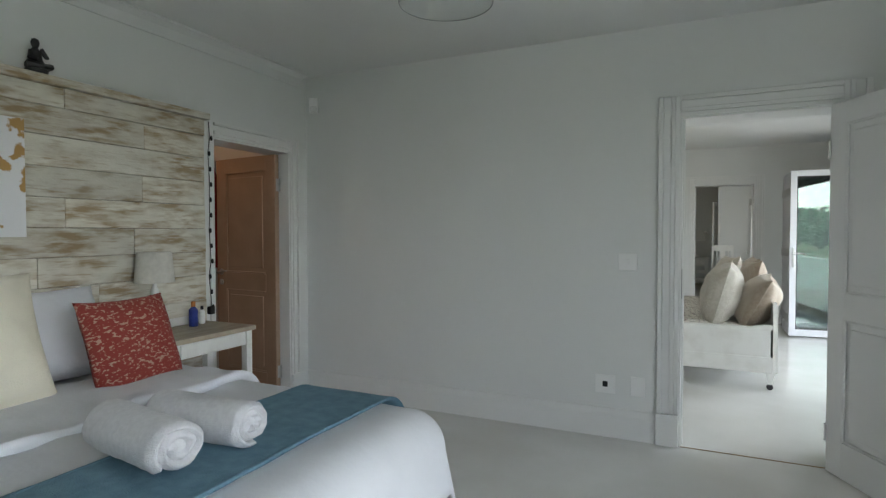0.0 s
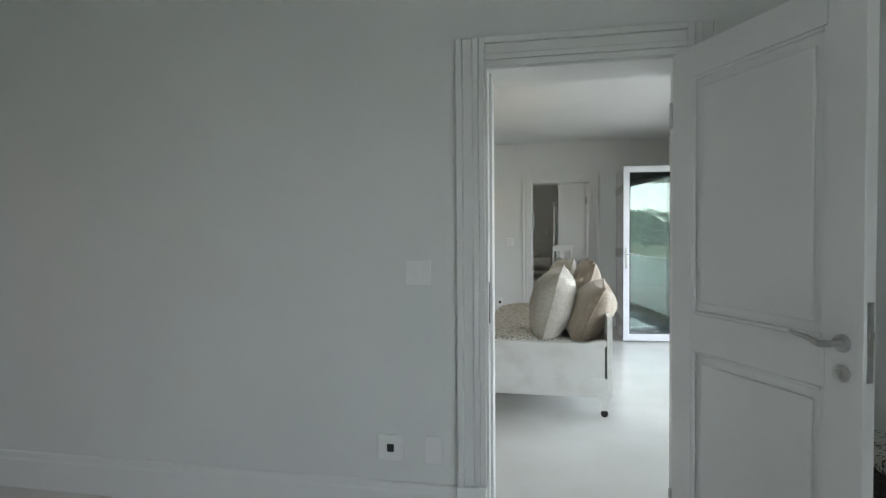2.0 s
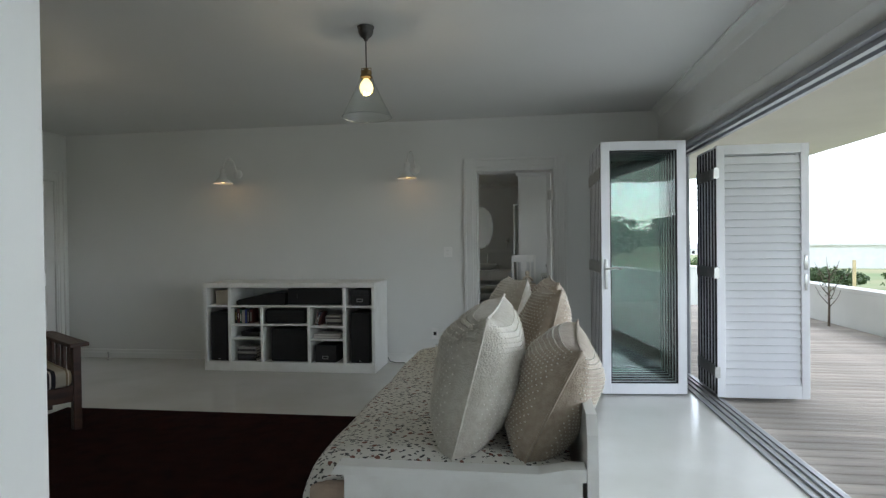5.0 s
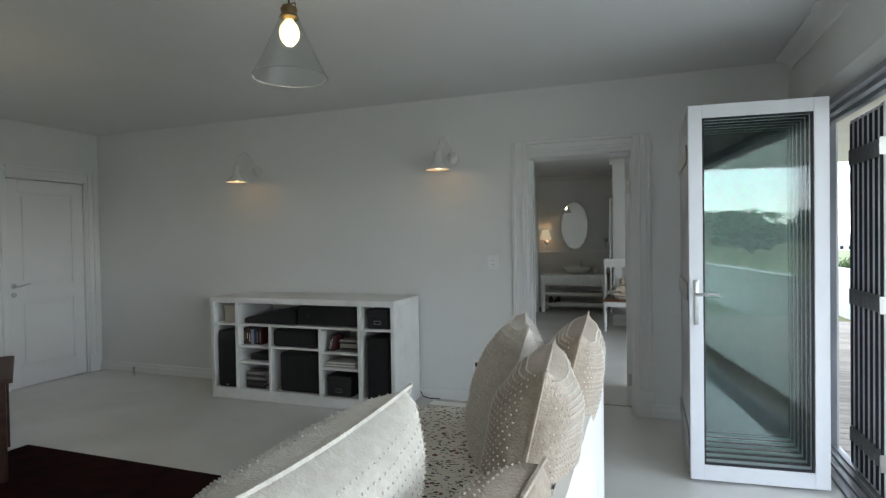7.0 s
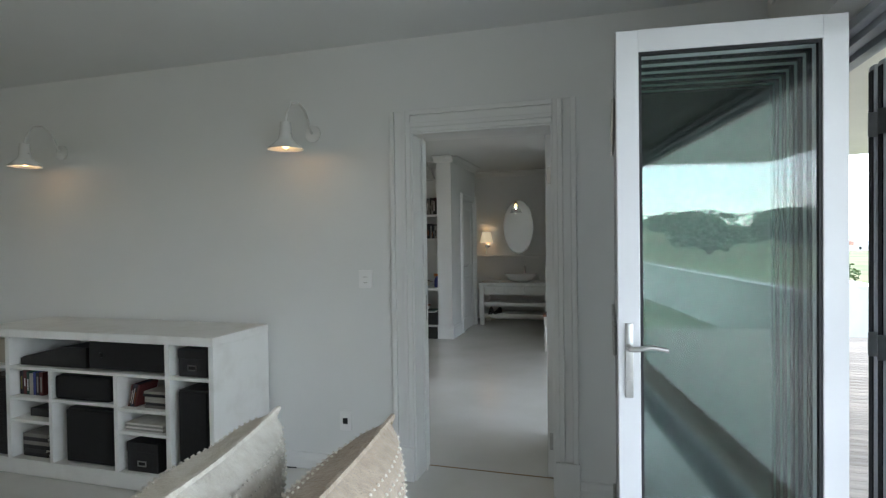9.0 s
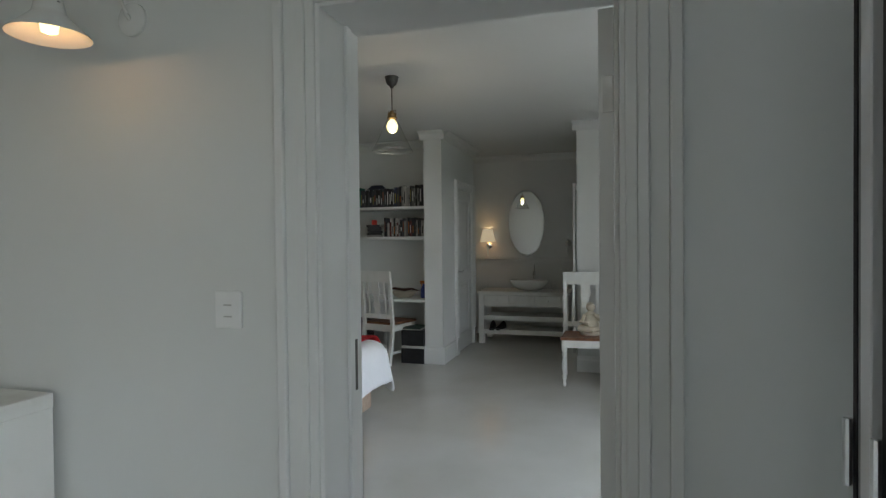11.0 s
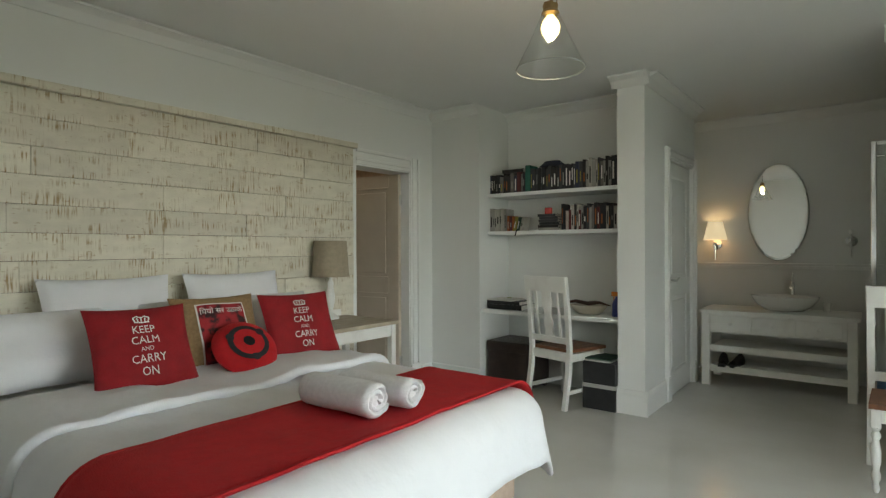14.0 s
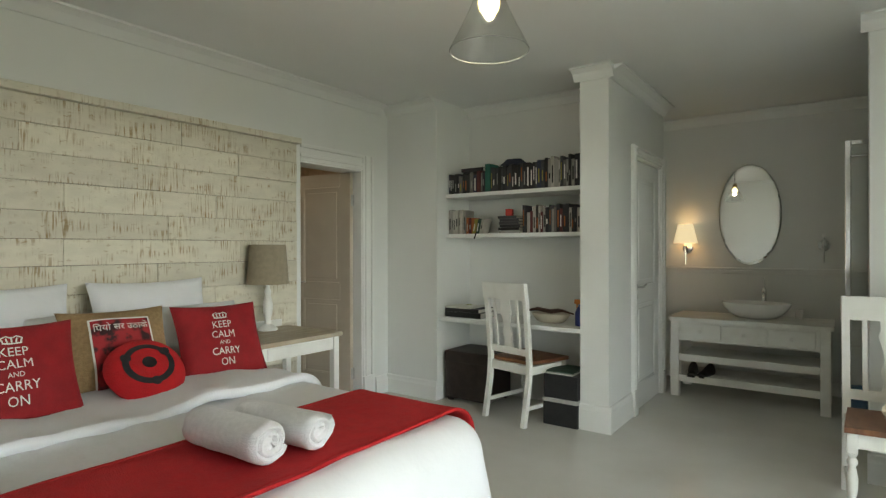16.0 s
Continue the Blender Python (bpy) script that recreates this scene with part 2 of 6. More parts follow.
STEEL = shader("brushed_steel", (0.55, 0.55, 0.54), 0.3, 1.0, scale=30, mix=0.15, bump=0.02)
CHROME = shader("chrome", (0.78, 0.78, 0.78), 0.08, 1.0, scale=10, mix=0.05, bump=0)
PEWTER = shader("dark_pewter", (0.12, 0.115, 0.11), 0.42, 0.8, scale=25, mix=0.3, bump=0.05)
BRASS = shader("aged_brass", (0.35, 0.24, 0.12), 0.4, 0.9, scale=25, mix=0.3, bump=0.05)
CABLE = shader("black_cable", (0.015, 0.015, 0.015), 0.6, bump=0)
PLASTIC = shader("white_plastic", (0.84, 0.84, 0.83), 0.35, scale=3, mix=0.04, bump=0)
DARKWOOD = shader("dark_stained_wood", (0.075, 0.028, 0.014), 0.4, second=(0.035, 0.014, 0.008), scale=5, bump=0.08, bump_scale=80, stretch=(1, 6, 6))
TABLEWOOD = shader("limed_table_wood", (0.46, 0.40, 0.31), 0.5, second=(0.36, 0.30, 0.22), scale=6, bump=0.05, bump_scale=80, stretch=(6, 1, 1))
SEATWOOD = shader("brown_seat_wood", (0.24, 0.10, 0.045), 0.4, second=(0.15, 0.06, 0.03), scale=5, bump=0.06, bump_scale=80, stretch=(6, 1, 1))
RUG = shader("dark_red_rug", (0.042, 0.010, 0.007), 0.97, second=(0.022, 0.006, 0.005), scale=9, bump=1.2, bump_scale=260, spec=0.1)
ALU = shader("white_aluminium", (0.76, 0.77, 0.80), 0.4, scale=3, mix=0.05, bump=0)
GREYALU = shader("grey_aluminium_edge", (0.30, 0.31, 0.33), 0.4, scale=3, mix=0.12, bump=0)
SEAL = shader("black_rubber_seal", (0.012, 0.012, 0.016), 0.6, scale=20, mix=0.2, bump=0)
PANE = glass("green_tinted_glass", (0.86, 0.96, 0.92))
CLEAR = sheet_glass("clear_glass", (0.955, 0.965, 0.96))
MIRROR = shader("mirror_silver", (0.80, 0.82, 0.81), 0.01, 1.0, mix=0.0, bump=0)
CERAMIC = shader("white_ceramic", (0.84, 0.84, 0.82), 0.1, scale=3, mix=0.03, bump=0, coat=0.3)
SHADE_OFF = shader("linen_lampshade", (0.66, 0.64, 0.58), 0.9, scale=40, mix=0.1, bump=0.2, bump_scale=300)
SHADE_TAUPE = shader("taupe_lampshade", (0.34, 0.29, 0.21), 0.9, scale=40, mix=0.12, bump=0.2, bump_scale=300)
SHADE_LIT = glow("lit_lampshade", (1.0, 0.80, 0.52), 0.42)
BULB = glow("lit_bulb", (1.0, 0.78, 0.36), 3.0)
ENAMEL = shader("white_enamel", (0.78, 0.78, 0.76), 0.25, scale=6, mix=0.06, bump=0)
DECKW = vary_by_object(shader("weathered_deck", (0.50, 0.45, 0.39), 0.8, second=(0.36, 0.32, 0.28), scale=3, bump=0.3, bump_scale=60, stretch=(0.6, 6, 6)), 0.85, 1.12)
RENDERW = shader("white_render", (0.78, 0.78, 0.76), 0.85, second=(0.72, 0.72, 0.70), scale=2, bump=0.3, bump_scale=90)
SOFFIT = shader("soffit_paint", (0.66, 0.64, 0.58), 0.8, scale=1.5, mix=0.06, bump=0.05)
GRASS = shader("dry_grass", (0.12, 0.19, 0.06), 0.95, second=(0.27, 0.25, 0.12), scale=0.12, bump=0.0)
LEAF = vary_by_object(shader("foliage", (0.09, 0.14, 0.045), 0.7, second=(0.05, 0.09, 0.03), scale=6, bump=0.1), 0.7, 1.3)
BARK = shader("bark", (0.16, 0.12, 0.09), 0.9, second=(0.09, 0.07, 0.05), scale=20, bump=0.6)
SEA = shader("sea_water", (0.10, 0.20, 0.26), 0.25, scale=0.01, mix=0.2, bump=0)
ROOF = shader("terracotta_roof", (0.35, 0.20, 0.14), 0.85, scale=2, mix=0.3, bump=0.2)
STATUE = shader("cream_stone_statuette", (0.66, 0.58, 0.46), 0.7, scale=18, mix=0.2, bump=0.2)
WICKER = shader("grey_wicker", (0.20, 0.18, 0.16), 0.8, second=(0.09, 0.08, 0.07), scale=40, bump=1.0, bump_scale=70, stretch=(1, 1, 3))
PAPER = shader("paper", (0.70, 0.68, 0.63), 0.8, scale=20, mix=0.15, bump=0.05)
CLEARBOX = glass("clear_plastic_drawer", (0.80, 0.81, 0.81), rough=0.14, ior=1.2, clear=0.92)
GREYPL = shader("grey_plastic", (0.52, 0.51, 0.49), 0.45, scale=6, mix=0.1, bump=0.02)
LEATHER = shader("dark_brown_leather", (0.035, 0.022, 0.018), 0.45, second=(0.022, 0.014, 0.012), scale=14, bump=0.2, bump_scale=120)
MAPM = shader("printed_map", (0.74, 0.74, 0.76), 0.6, second=(0.42, 0.25, 0.08), scale=5.0, bump=0, contrast=(0.44, 0.46))
CREAMBOX = shader("cream_box", (0.52, 0.47, 0.38), 0.7, scale=8, mix=0.12, bump=0.05)


def plain(name, colour, rough=0.6):
    return shader(name, colour, rough, scale=15, mix=0.2, bump=0.03)


BOOKS = [plain("book_cloth", c) for c in ((0.02, 0.02, 0.025), (0.05, 0.05, 0.055), (0.10, 0.02, 0.02), (0.015, 0.06, 0.04), (0.30, 0.29, 0.27), (0.03, 0.035, 0.07), (0.16, 0.15, 0.14), (0.02, 0.018, 0.018), (0.42, 0.40, 0.36), (0.35, 0.10, 0.02), (0.30, 0.26, 0.05))]
TEAL = plain("green_book", (0.02, 0.13, 0.09))
BLUEP = plain("blue_plastic", (0.03, 0.05, 0.26), 0.3)
ORANGE = plain("orange_plastic", (0.6, 0.2, 0.03), 0.4)
INK = plain("black_ink", (0.01, 0.01, 0.012), 0.8)
WHITEINK = plain("white_print", (0.78, 0.76, 0.73), 0.8)
REDBOX = plain("salmon_box", (0.36, 0.16, 0.13), 0.7)
NAVY = plain("navy_cloth", (0.03, 0.035, 0.06), 0.9)
SHOE = plain("dark_shoe", (0.018, 0.015, 0.014), 0.5)

# ---------------------------------------------------------------- builders
class Mesh:
    """A bmesh with the few shapes that the things are made of."""

    def __init__(self):
        self.bm = bmesh.new()

    def box(self, x0, x1, y0, y1, z0, z1, bevel=0.0, seg=2, m=None):
        ret = bmesh.ops.create_cube(self.bm, size=1.0)
        vs = ret["verts"]
        for v in vs:
            v.co = Vector(((x0 + x1) / 2 + v.co.x * (x1 - x0), (y0 + y1) / 2 + v.co.y * (y1 - y0), (z0 + z1) / 2 + v.co.z * (z1 - z0)))
        if m is not None:
            bmesh.ops.transform(self.bm, matrix=m, verts=vs)
        if bevel:
            es = list({e for v in vs for e in v.link_edges})
            bmesh.ops.bevel(self.bm, geom=es, offset=bevel, segments=seg, affect="EDGES", profile=0.5)
        return self

    def lathe(self, profile, centre=(0, 0, 0), seg=24, m=None, squash=(1, 1)):
        """Turns a profile of (radius, height) round the upright axis at centre."""
        rings = []
        for r, z in profile:
            ring = []
            for k in range(seg):
                a = 2 * math.pi * k / seg
                p = Vector((r * math.cos(a) * squash[0], r * math.sin(a) * squash[1], z))
                p = (m @ p) if m is not None else p
                ring.append(self.bm.verts.new(p + Vector(centre)))
            rings.append(ring)
        for a, b in zip(rings, rings[1:]):
            for k in range(seg):
                self.bm.faces.new((a[k], a[(k + 1) % seg], b[(k + 1) % seg], b[k]))
        if profile[0][0] > 1e-4:
            self.bm.faces.new(rings[0][::-1])
        if profile[-1][0] > 1e-4:
            self.bm.faces.new(rings[-1])
        return self

    def tube(self, points, radius, seg=8):
        pts = [Vector(p) for p in points]
        rings = []
        for i, p in enumerate(pts):
            d = (pts[min(i + 1, len(pts) - 1)] - pts[max(i - 1, 0)]).normalized()
            side = d.cross(Vector((0, 0, 1)) if abs(d.z) < 0.9 else Vector((1, 0, 0))).normalized()
            up = side.cross(d)
            r = radius[i] if isinstance(radius, (list, tuple)) else radius
            rings.append([self.bm.verts.new(p + (side * math.cos(2 * math.pi * k / seg) + up * math.sin(2 * math.pi * k / seg)) * r) for k in range(seg)])
        for a, b in zip(rings, rings[1:]):
            for k in range(seg):
                self.bm.faces.new((a[k], a[(k + 1) % seg], b[(k + 1) % seg], b[k]))
        self.bm.faces.new(rings[0][::-1])
        self.bm.faces.new(rings[-1])
        return self

    def prism(self, outline, axis, a, b):
        """Pushes an outline of two coordinates along an axis ('x', 'y' or 'z') from a to b."""
        def at(u, v, w):
            return {"x": (w, u, v), "y": (u, w, v), "z": (u, v, w)}[axis]
        lo = [self.bm.verts.new(at(u, v, a)) for u, v in outline]
        hi = [self.bm.verts.new(at(u, v, b)) for u, v in outline]
        n = len(outline)
        for k in range(n):
            self.bm.faces.new((lo[k], lo[(k + 1) % n], hi[(k + 1) % n], hi[k]))
        self.bm.faces.new(lo[::-1])
        self.bm.faces.new(hi)
        return self

    def grid(self, nu, nv, f):
        vs = [[self.bm.verts.new(f(i / nu, j / nv)) for j in range(nv + 1)] for i in range(nu + 1)]
        for i in range(nu):
            for j in range(nv):
                self.bm.faces.new((vs[i][j], vs[i + 1][j], vs[i + 1][j + 1], vs[i][j + 1]))
        return self

    def weld(self, dist=1e-4):
        bmesh.ops.remove_doubles(self.bm, verts=self.bm.verts, dist=dist)
        return self

    def data(self, name, material, smooth=False):
        bmesh.ops.recalc_face_normals(self.bm, faces=self.bm.faces)
        me = bpy.data.meshes.new(name)
        self.bm.to_mesh(me)
        self.bm.free()
        me.materials.append(material)
        if smooth:
            for p in me.polygons:
                p.use_smooth = True
            me.set_sharp_from_angle(angle=radians(40))
        return me


def part(name, mesh, material, parent, label="", smooth=False):
    ob = new(name, mesh.data(name, material, smooth) if isinstance(mesh, Mesh) else mesh)
    ob.parent = parent
    if label:
        ob["label"] = label
    return ob


def thing(name, m, label, category, group="", kind=""):
    ob = new(name)
    ob.matrix_world = m
    ob.empty_display_size = 0.1
    return tagged(ob, label, category, group, kind)


def structure(name, mesh, material, label, category, smooth=False):
    return tagged(new(name, mesh.data(name, material, smooth)), label, category, "", "structure")


def solid(name, mesh, material, label, category, group="", m=None, smooth=False):
    ob = tagged(new(name, mesh.data(name, material, smooth)), label, category, group)
    if m is not None:
        ob.matrix_world = m
    return ob

# ---------------------------------------------------------------- the plan (metres)
H = 2.60            # ceiling
XA, XL, XC = -2.96, -4.94, -3.21   # west walls of the first bedroom, the lounge and the second bedroom
XE, XO = 1.74, 1.96                # east wall, inner and outer face
Y1, Y1B = 3.861, 4.105             # wall between the first bedroom and the lounge
Y2, Y2B = 9.536, 9.765             # wall between the lounge and the second bedroom
D1 = (-0.107, 0.712, 2.03)          # first doorway: x from, x to, height
D2 = (-0.12, 0.697, 2.05)
YN, YK, YB = 14.06, 14.58, 16.20   # pier front, alcove back, wash niche back
XN = -1.15                         # face of the wash niche's west wall
FOLD = (4.45, 9.27, 2.13)          # wide folding-door opening: y from, y to, height


def wall_along_x(name, x0, x1, y0, y1, opening, label):
    m = Mesh()
    if opening:
        a, b, h = opening
        m.box(x0, a, y0, y1, 0, H).box(b, x1, y0, y1, 0, H).box(a, b, y0, y1, h, H)
    else:
        m.box(x0, x1, y0, y1, 0, H)
    return structure(name, m, WALL, label, "wall")


def wall_along_y(name, x0, x1, y0, y1, opening, label, sill=0.0):
    m = Mesh()
    if opening:
        a, b, h = opening
        m.box(x0, x1, y0, a, 0, H).box(x0, x1, b, y1, 0, H).box(x0, x1, a, b, h, H)
        if sill:
            m.box(x0, x1, a, b, 0, sill)
    else:
        m.box(x0, x1, y0, y1, 0, H)
    return structure(name, m, WALL, label, "wall")


structure("floor", Mesh().box(-6.6, XO, -2.3, 17.9, -0.2, 0.0), FLOOR, "glossy white-painted screed floor through all rooms", "floor")
structure("ceiling", Mesh().box(-6.6, XO, -2.3, 17.9, H, H + 0.2), CEIL, "smooth white-painted ceiling", "ceiling")

wall_along_x("wall_bedroom_south", -3.2, XO, -2.3, -2.1, None, "plain white painted wall")
wall_along_y("wall_bedroom_west", XA - 0.2, XA, -2.1, Y1, (2.88, 3.64, 1.97), "white painted wall with a bathroom doorway")
wall_along_y("wall_bedroom_east", XE, XO, -2.1, Y1, (-1.1, 1.4, 2.25), "white painted wall with a wide window", 0.25)
wall_along_x("wall_lounge_south", -6.6, XO, Y1, Y1B, D1, "white painted wall with an open doorway")
wall_along_y("wall_lounge_west", XL - 0.2, XL, Y1B, Y2, (8.56, 9.37, 2.06), "white painted wall with a closed door")
wall_along_y("wall_lounge_east", XE, XO, Y1B, Y2, (FOLD[0], FOLD[1], FOLD[2] + 0.09), "white painted wall opening wide onto the deck")
structure("lintel_reveal", Mesh().prism([(XE + 0.001, FOLD[2] + 0.089), (XE + 0.075, FOLD[2] + 0.001), (XO - 0.001, FOLD[2] + 0.001), (XO - 0.001, FOLD[2] + 0.089)], "y", FOLD[0] + 0.001, FOLD[1] - 0.001), WALL, "white plastered reveal sloping down to the folding-door track", "lintel")
wall_along_x("wall_lounge_north", -6.6, XO, Y2, Y2B, D2, "white painted wall with an open doorway")
wall_along_y("wall_second_bedroom_west", XC - 0.2, XC, Y2B, 14.58, (13.03, 13.72, 1.99), "white painted wall with a bathroom doorway")
wall_along_y("wall_second_bedroom_east", XE, XO, Y2B, 14.3, (10.0, 12.6, 2.25), "white painted wall with a wide window", 0.25)
wall_along_x("wall_alcove_back", XC - 0.2, -1.34, YK, YK + 0.15, None, "white painted back wall of the desk alcove")
structure("pier_alcove", Mesh().box(XC, -2.65, YN, YK, 0, H), WALL, "white painted pier beside the desk alcove", "wall")
wall_along_y("wall_wash_niche_west", -1.36, XN, YN, 15.55, (14.66, 15.42, 2.03), "white painted wall with a closed bathroom door")
structure("wall_wash_niche_return", Mesh().box(-1.60, -1.45, 15.40, YB, 0, H).box(-1.45, -1.362, 15.40, 15.548, 0, H), WALL, "white painted return wall behind the bathroom door", "wall")
wall_along_x("wall_wash_niche_north", -1.60, XO, YB, YB + 0.2, None, "white painted wall behind the washstand")
wall_along_x("wall_second_bedroom_north", 0.31, XO, 14.10, 14.30, None, "plain white painted wall")
wall_along_y("wall_wash_niche_east", 1.35, 1.55, 14.30, YB, None, "white painted wall of the shower corner")
# plain walls of the small rooms behind the side doors
# Warm lamp light is put into the wall colour of bathrooms a and b.
structure("wall_bathroom_a", Mesh().box(-5.0, -4.85, 1.4, Y1, 0, H).box(-4.85, XA - 0.2, 1.25, 1.4, 0, H), plain("warmlit_bathroom_wall", (0.62, 0.42, 0.27)), "bathroom wall with warm lamp light put into its colour", "wall")
structure("wall_bathroom_b", Mesh().box(-5.2, -5.05, 12.2, 14.73, 0, H).box(-5.05, XC - 0.2, 12.05, 12.2, 0, H).box(-5.05, XC - 0.2, 14.73, 14.85, 0, H), plain("warmlit_bathroom_wall", (0.62, 0.48, 0.34)), "bathroom wall with warm lamp light put into its colour", "wall")
structure("wall_bathroom_c", Mesh().box(-3.0, -2.85, 14.73, YB + 0.2, 0, H).box(-2.85, -1.60, YB, YB + 0.2, 0, H), WALL, "plain white bathroom wall", "wall")
structure("wall_passage", Mesh().box(-6.6, -6.45, Y1B, Y2, 0, H), WALL, "plain white passage wall", "wall")


# ---------------------------------------------------------------- trim
def cove(name, pts, inward):
    """A small stepped cornice along a wall from one point to another."""
    (xa, ya), (xb, yb) = pts
    m = Mesh()
    prof = [(0, 0), (0, -0.085), (0.012, -0.085), (0.02, -0.07), (0.045, -0.035), (0.085, -0.014), (0.10, -0.014), (0.10, 0)]
    if abs(xa - xb) > abs(ya - yb):
        m.prism([(ya + inward * u, H - 0.002 + v) for u, v in prof], "x", xa, xb)
    else:
        m.prism([(xa + inward * u, H - 0.002 + v) for u, v in prof], "y", ya, yb)
    return structure(name, m, CEIL, "small white plaster cornice", "cornice")


cove("cornice_lounge_east", ((XE, Y1B), (XE, Y2 - 0.10)), -1)
cove("cornice_bedroom_west", ((XA, -2.1), (XA, Y1 - 0.1)), 1)
cove("cornice_second_west", ((XC, Y2B), (XC, YN - 0.1)), 1)
cove("cornice_second_pier", ((XC, YN), (-2.65, YN)), -1)
cove("cornice_alcove", ((-2.65, YK), (-1.36, YK)), -1)
cove("cornice_column", ((-1.40, YN), (XN + 0.04, YN)), -1)
cove("cornice_second_north", ((0.27, 14.10), (XE, 14.10)), -1)
cove("cornice_niche_west", ((XN, YN - 0.002), (XN, 15.548)), 1)
cove("cornice_niche_north", ((-1.45, YB), (1.35, YB)), -1)


def skirt(name, pts, inward, h=0.165):
    (xa, ya), (xb, yb) = pts
    prof = [(0, 0.001), (0.018, 0.001), (0.018, h - 0.045), (0.013, h - 0.03), (0.011, h - 0.008), (0.006, h), (0, h)]
    m = Mesh()
    if abs(xa - xb) > abs(ya - yb):
        m.prism([(ya + inward * u, v) for u, v in prof], "x", xa, xb)
    else:
        m.prism([(xa + inward * u, v) for u, v in prof], "y", ya, yb)
    return structure(name, m, TRIM, "moulded white skirting board", "skirting")


skirt("baseboard_bedroom_north", ((XA, Y1), (-0.24, Y1)), -1, 0.19)
skirt("baseboard_bedroom_north_east", ((0.845, Y1), (XE, Y1)), -1, 0.19)
skirt("baseboard_bedroom_west", ((XA, 3.745), (XA, Y1 - 0.02)), 1, 0.19)
skirt("baseboard_lounge_north", ((XL, Y2), (-0.253, Y2)), -1, 0.10)
skirt("baseboard_lounge_north_east", ((0.83, Y2), (XE, Y2)), -1, 0.10)
skirt("baseboard_second_pier", ((XC, YN), (-2.65, YN)), -1)
skirt("baseboard_second_west", ((XC, 13.89), (XC, YN - 0.02)), 1)
skirt("baseboard_column", ((-1.365, YN), (XN + 0.022, YN)), -1, 0.19)
skirt("baseboard_niche_west", ((XN, YN + 0.001), (XN, 14.565)), 1, 0.19)
skirt("baseboard_niche_north", ((-1.45, YB), (1.35, YB)), -1, 0.12)
skirt("baseboard_second_north", ((0.30, 14.10), (XE, 14.10)), -1)
structure("dado_rail_niche", Mesh().box(-1.449, 1.35, YB - 0.022, YB, 1.095, 1.12, 0.006).box(-1.449, 1.35, YB - 0.012, YB, 1.06, 1.095, 0.003), TRIM, "white dado rail behind the washstand", "trim")


def architrave(name, axis, face, a, b, h, out, w=0.125, plinth=True):
    """A moulded frame round a doorway in a wall at 'face'; out = +1 or -1 towards the room."""
    def piece(m, u0, u1, z0, z1, horizontal=False):
        steps = [(0.0, 0.22, 0.020), (0.22, 0.42, 0.027), (0.42, 0.78, 0.016), (0.78, 1.0, 0.030)]
        for s0, s1, d in steps:
            if horizontal:
                lo, hi = (z0 + (z1 - z0) * s0, z0 + (z1 - z0) * s1)
                ua, ub = u0, u1
            else:
                lo, hi = z0, z1
                ua, ub = u0 + (u1 - u0) * s0, u0 + (u1 - u0) * s1
            ua, ub = min(ua, ub), max(ua, ub)
            f0, f1 = sorted((face, face + out * d))
            if axis == "x":
                m.box(ua, ub, f0, f1, lo, hi, 0.003, 1)
            else:
                m.box(f0, f1, ua, ub, lo, hi, 0.003, 1)
    top = thing(name, pose(0, 0, 0), "moulded white architrave with plinth blocks", "door frame", "", "structure")
    for u, v in ((a, a - w), (b, b + w)):
        m = Mesh()
        piece(m, u, v, 0.2 if plinth else 0.001, h + w)
        part("side_casing", m, TRIM, top)
    m = Mesh()
    piece(m, a, b, h, h + w, True)
    part("head_casing", m, TRIM, top)
    if plinth:
        f0, f1 = sorted((face, face + out * 0.034))
        for u0, u1 in ((a - w - 0.006, a), (b, b + w + 0.006)):
            if axis == "x":
                part("plinth_block", Mesh().box(u0, u1, f0, f1, 0.001, 0.2, 0.004), TRIM, top)
            else:
                part("plinth_block", Mesh().box(f0, f1, u0, u1, 0.001, 0.2, 0.004), TRIM, top)
    return top


def jamb(name, axis, a, b, h, f0, f1, stop):
    """Lining boards inside a doorway, with a door stop."""
    top = thing(name, pose(0, 0, 0), "white painted door lining", "door frame", "", "structure")
    t = 0.012
    for u0, u1 in ((a - 0.001, a + t), (b - t, b + 0.001)):
        if axis == "x":
            part("side_lining", Mesh().box(u0, u1, f0, f1, 0.001, h, 0.002, 1), TRIM, top)
        else:
            part("side_lining", Mesh().box(f0, f1, u0, u1, 0.001, h, 0.002, 1), TRIM, top)
    if axis == "x":
        part("head_lining", Mesh().box(a + t, b - t, f0, f1, h - t, h + 0.001, 0.002, 1), TRIM, top)
        for u0 in (a + t, b - t - 0.012):
            part("stop_bead", Mesh().box(u0, u0 + 0.012, stop, stop + 0.03, 0.001, h - t, 0.002, 1), TRIM, top)
    else:
        part("head_lining", Mesh().box(f0, f1, a + t, b - t, h - t, h + 0.001, 0.002, 1), TRIM, top)
    return top


architrave("door_frame_1", "x", Y1, *D1, -1)
architrave("door_frame_1_lounge", "x", Y1B, *D1, 1)
lining = jamb("door_lining_1", "x", *D1, Y1 - 0.01, Y1B + 0.01, Y1 + 0.05)
part("strike_plate", Mesh().box(D1[0] + 0.012, D1[0] + 0.0145, Y1 + 0.004, Y1 + 0.028, 0.92, 1.10), PEWTER, lining, "dull metal strike plate")
architrave("door_frame_2", "x", Y2, *D2, -1)
architrave("door_frame_2_bedroom", "x", Y2B, *D2, 1)
lining = jamb("door_lining_2", "x", *D2, Y2 - 0.01, Y2B + 0.01, Y2B - 0.09)
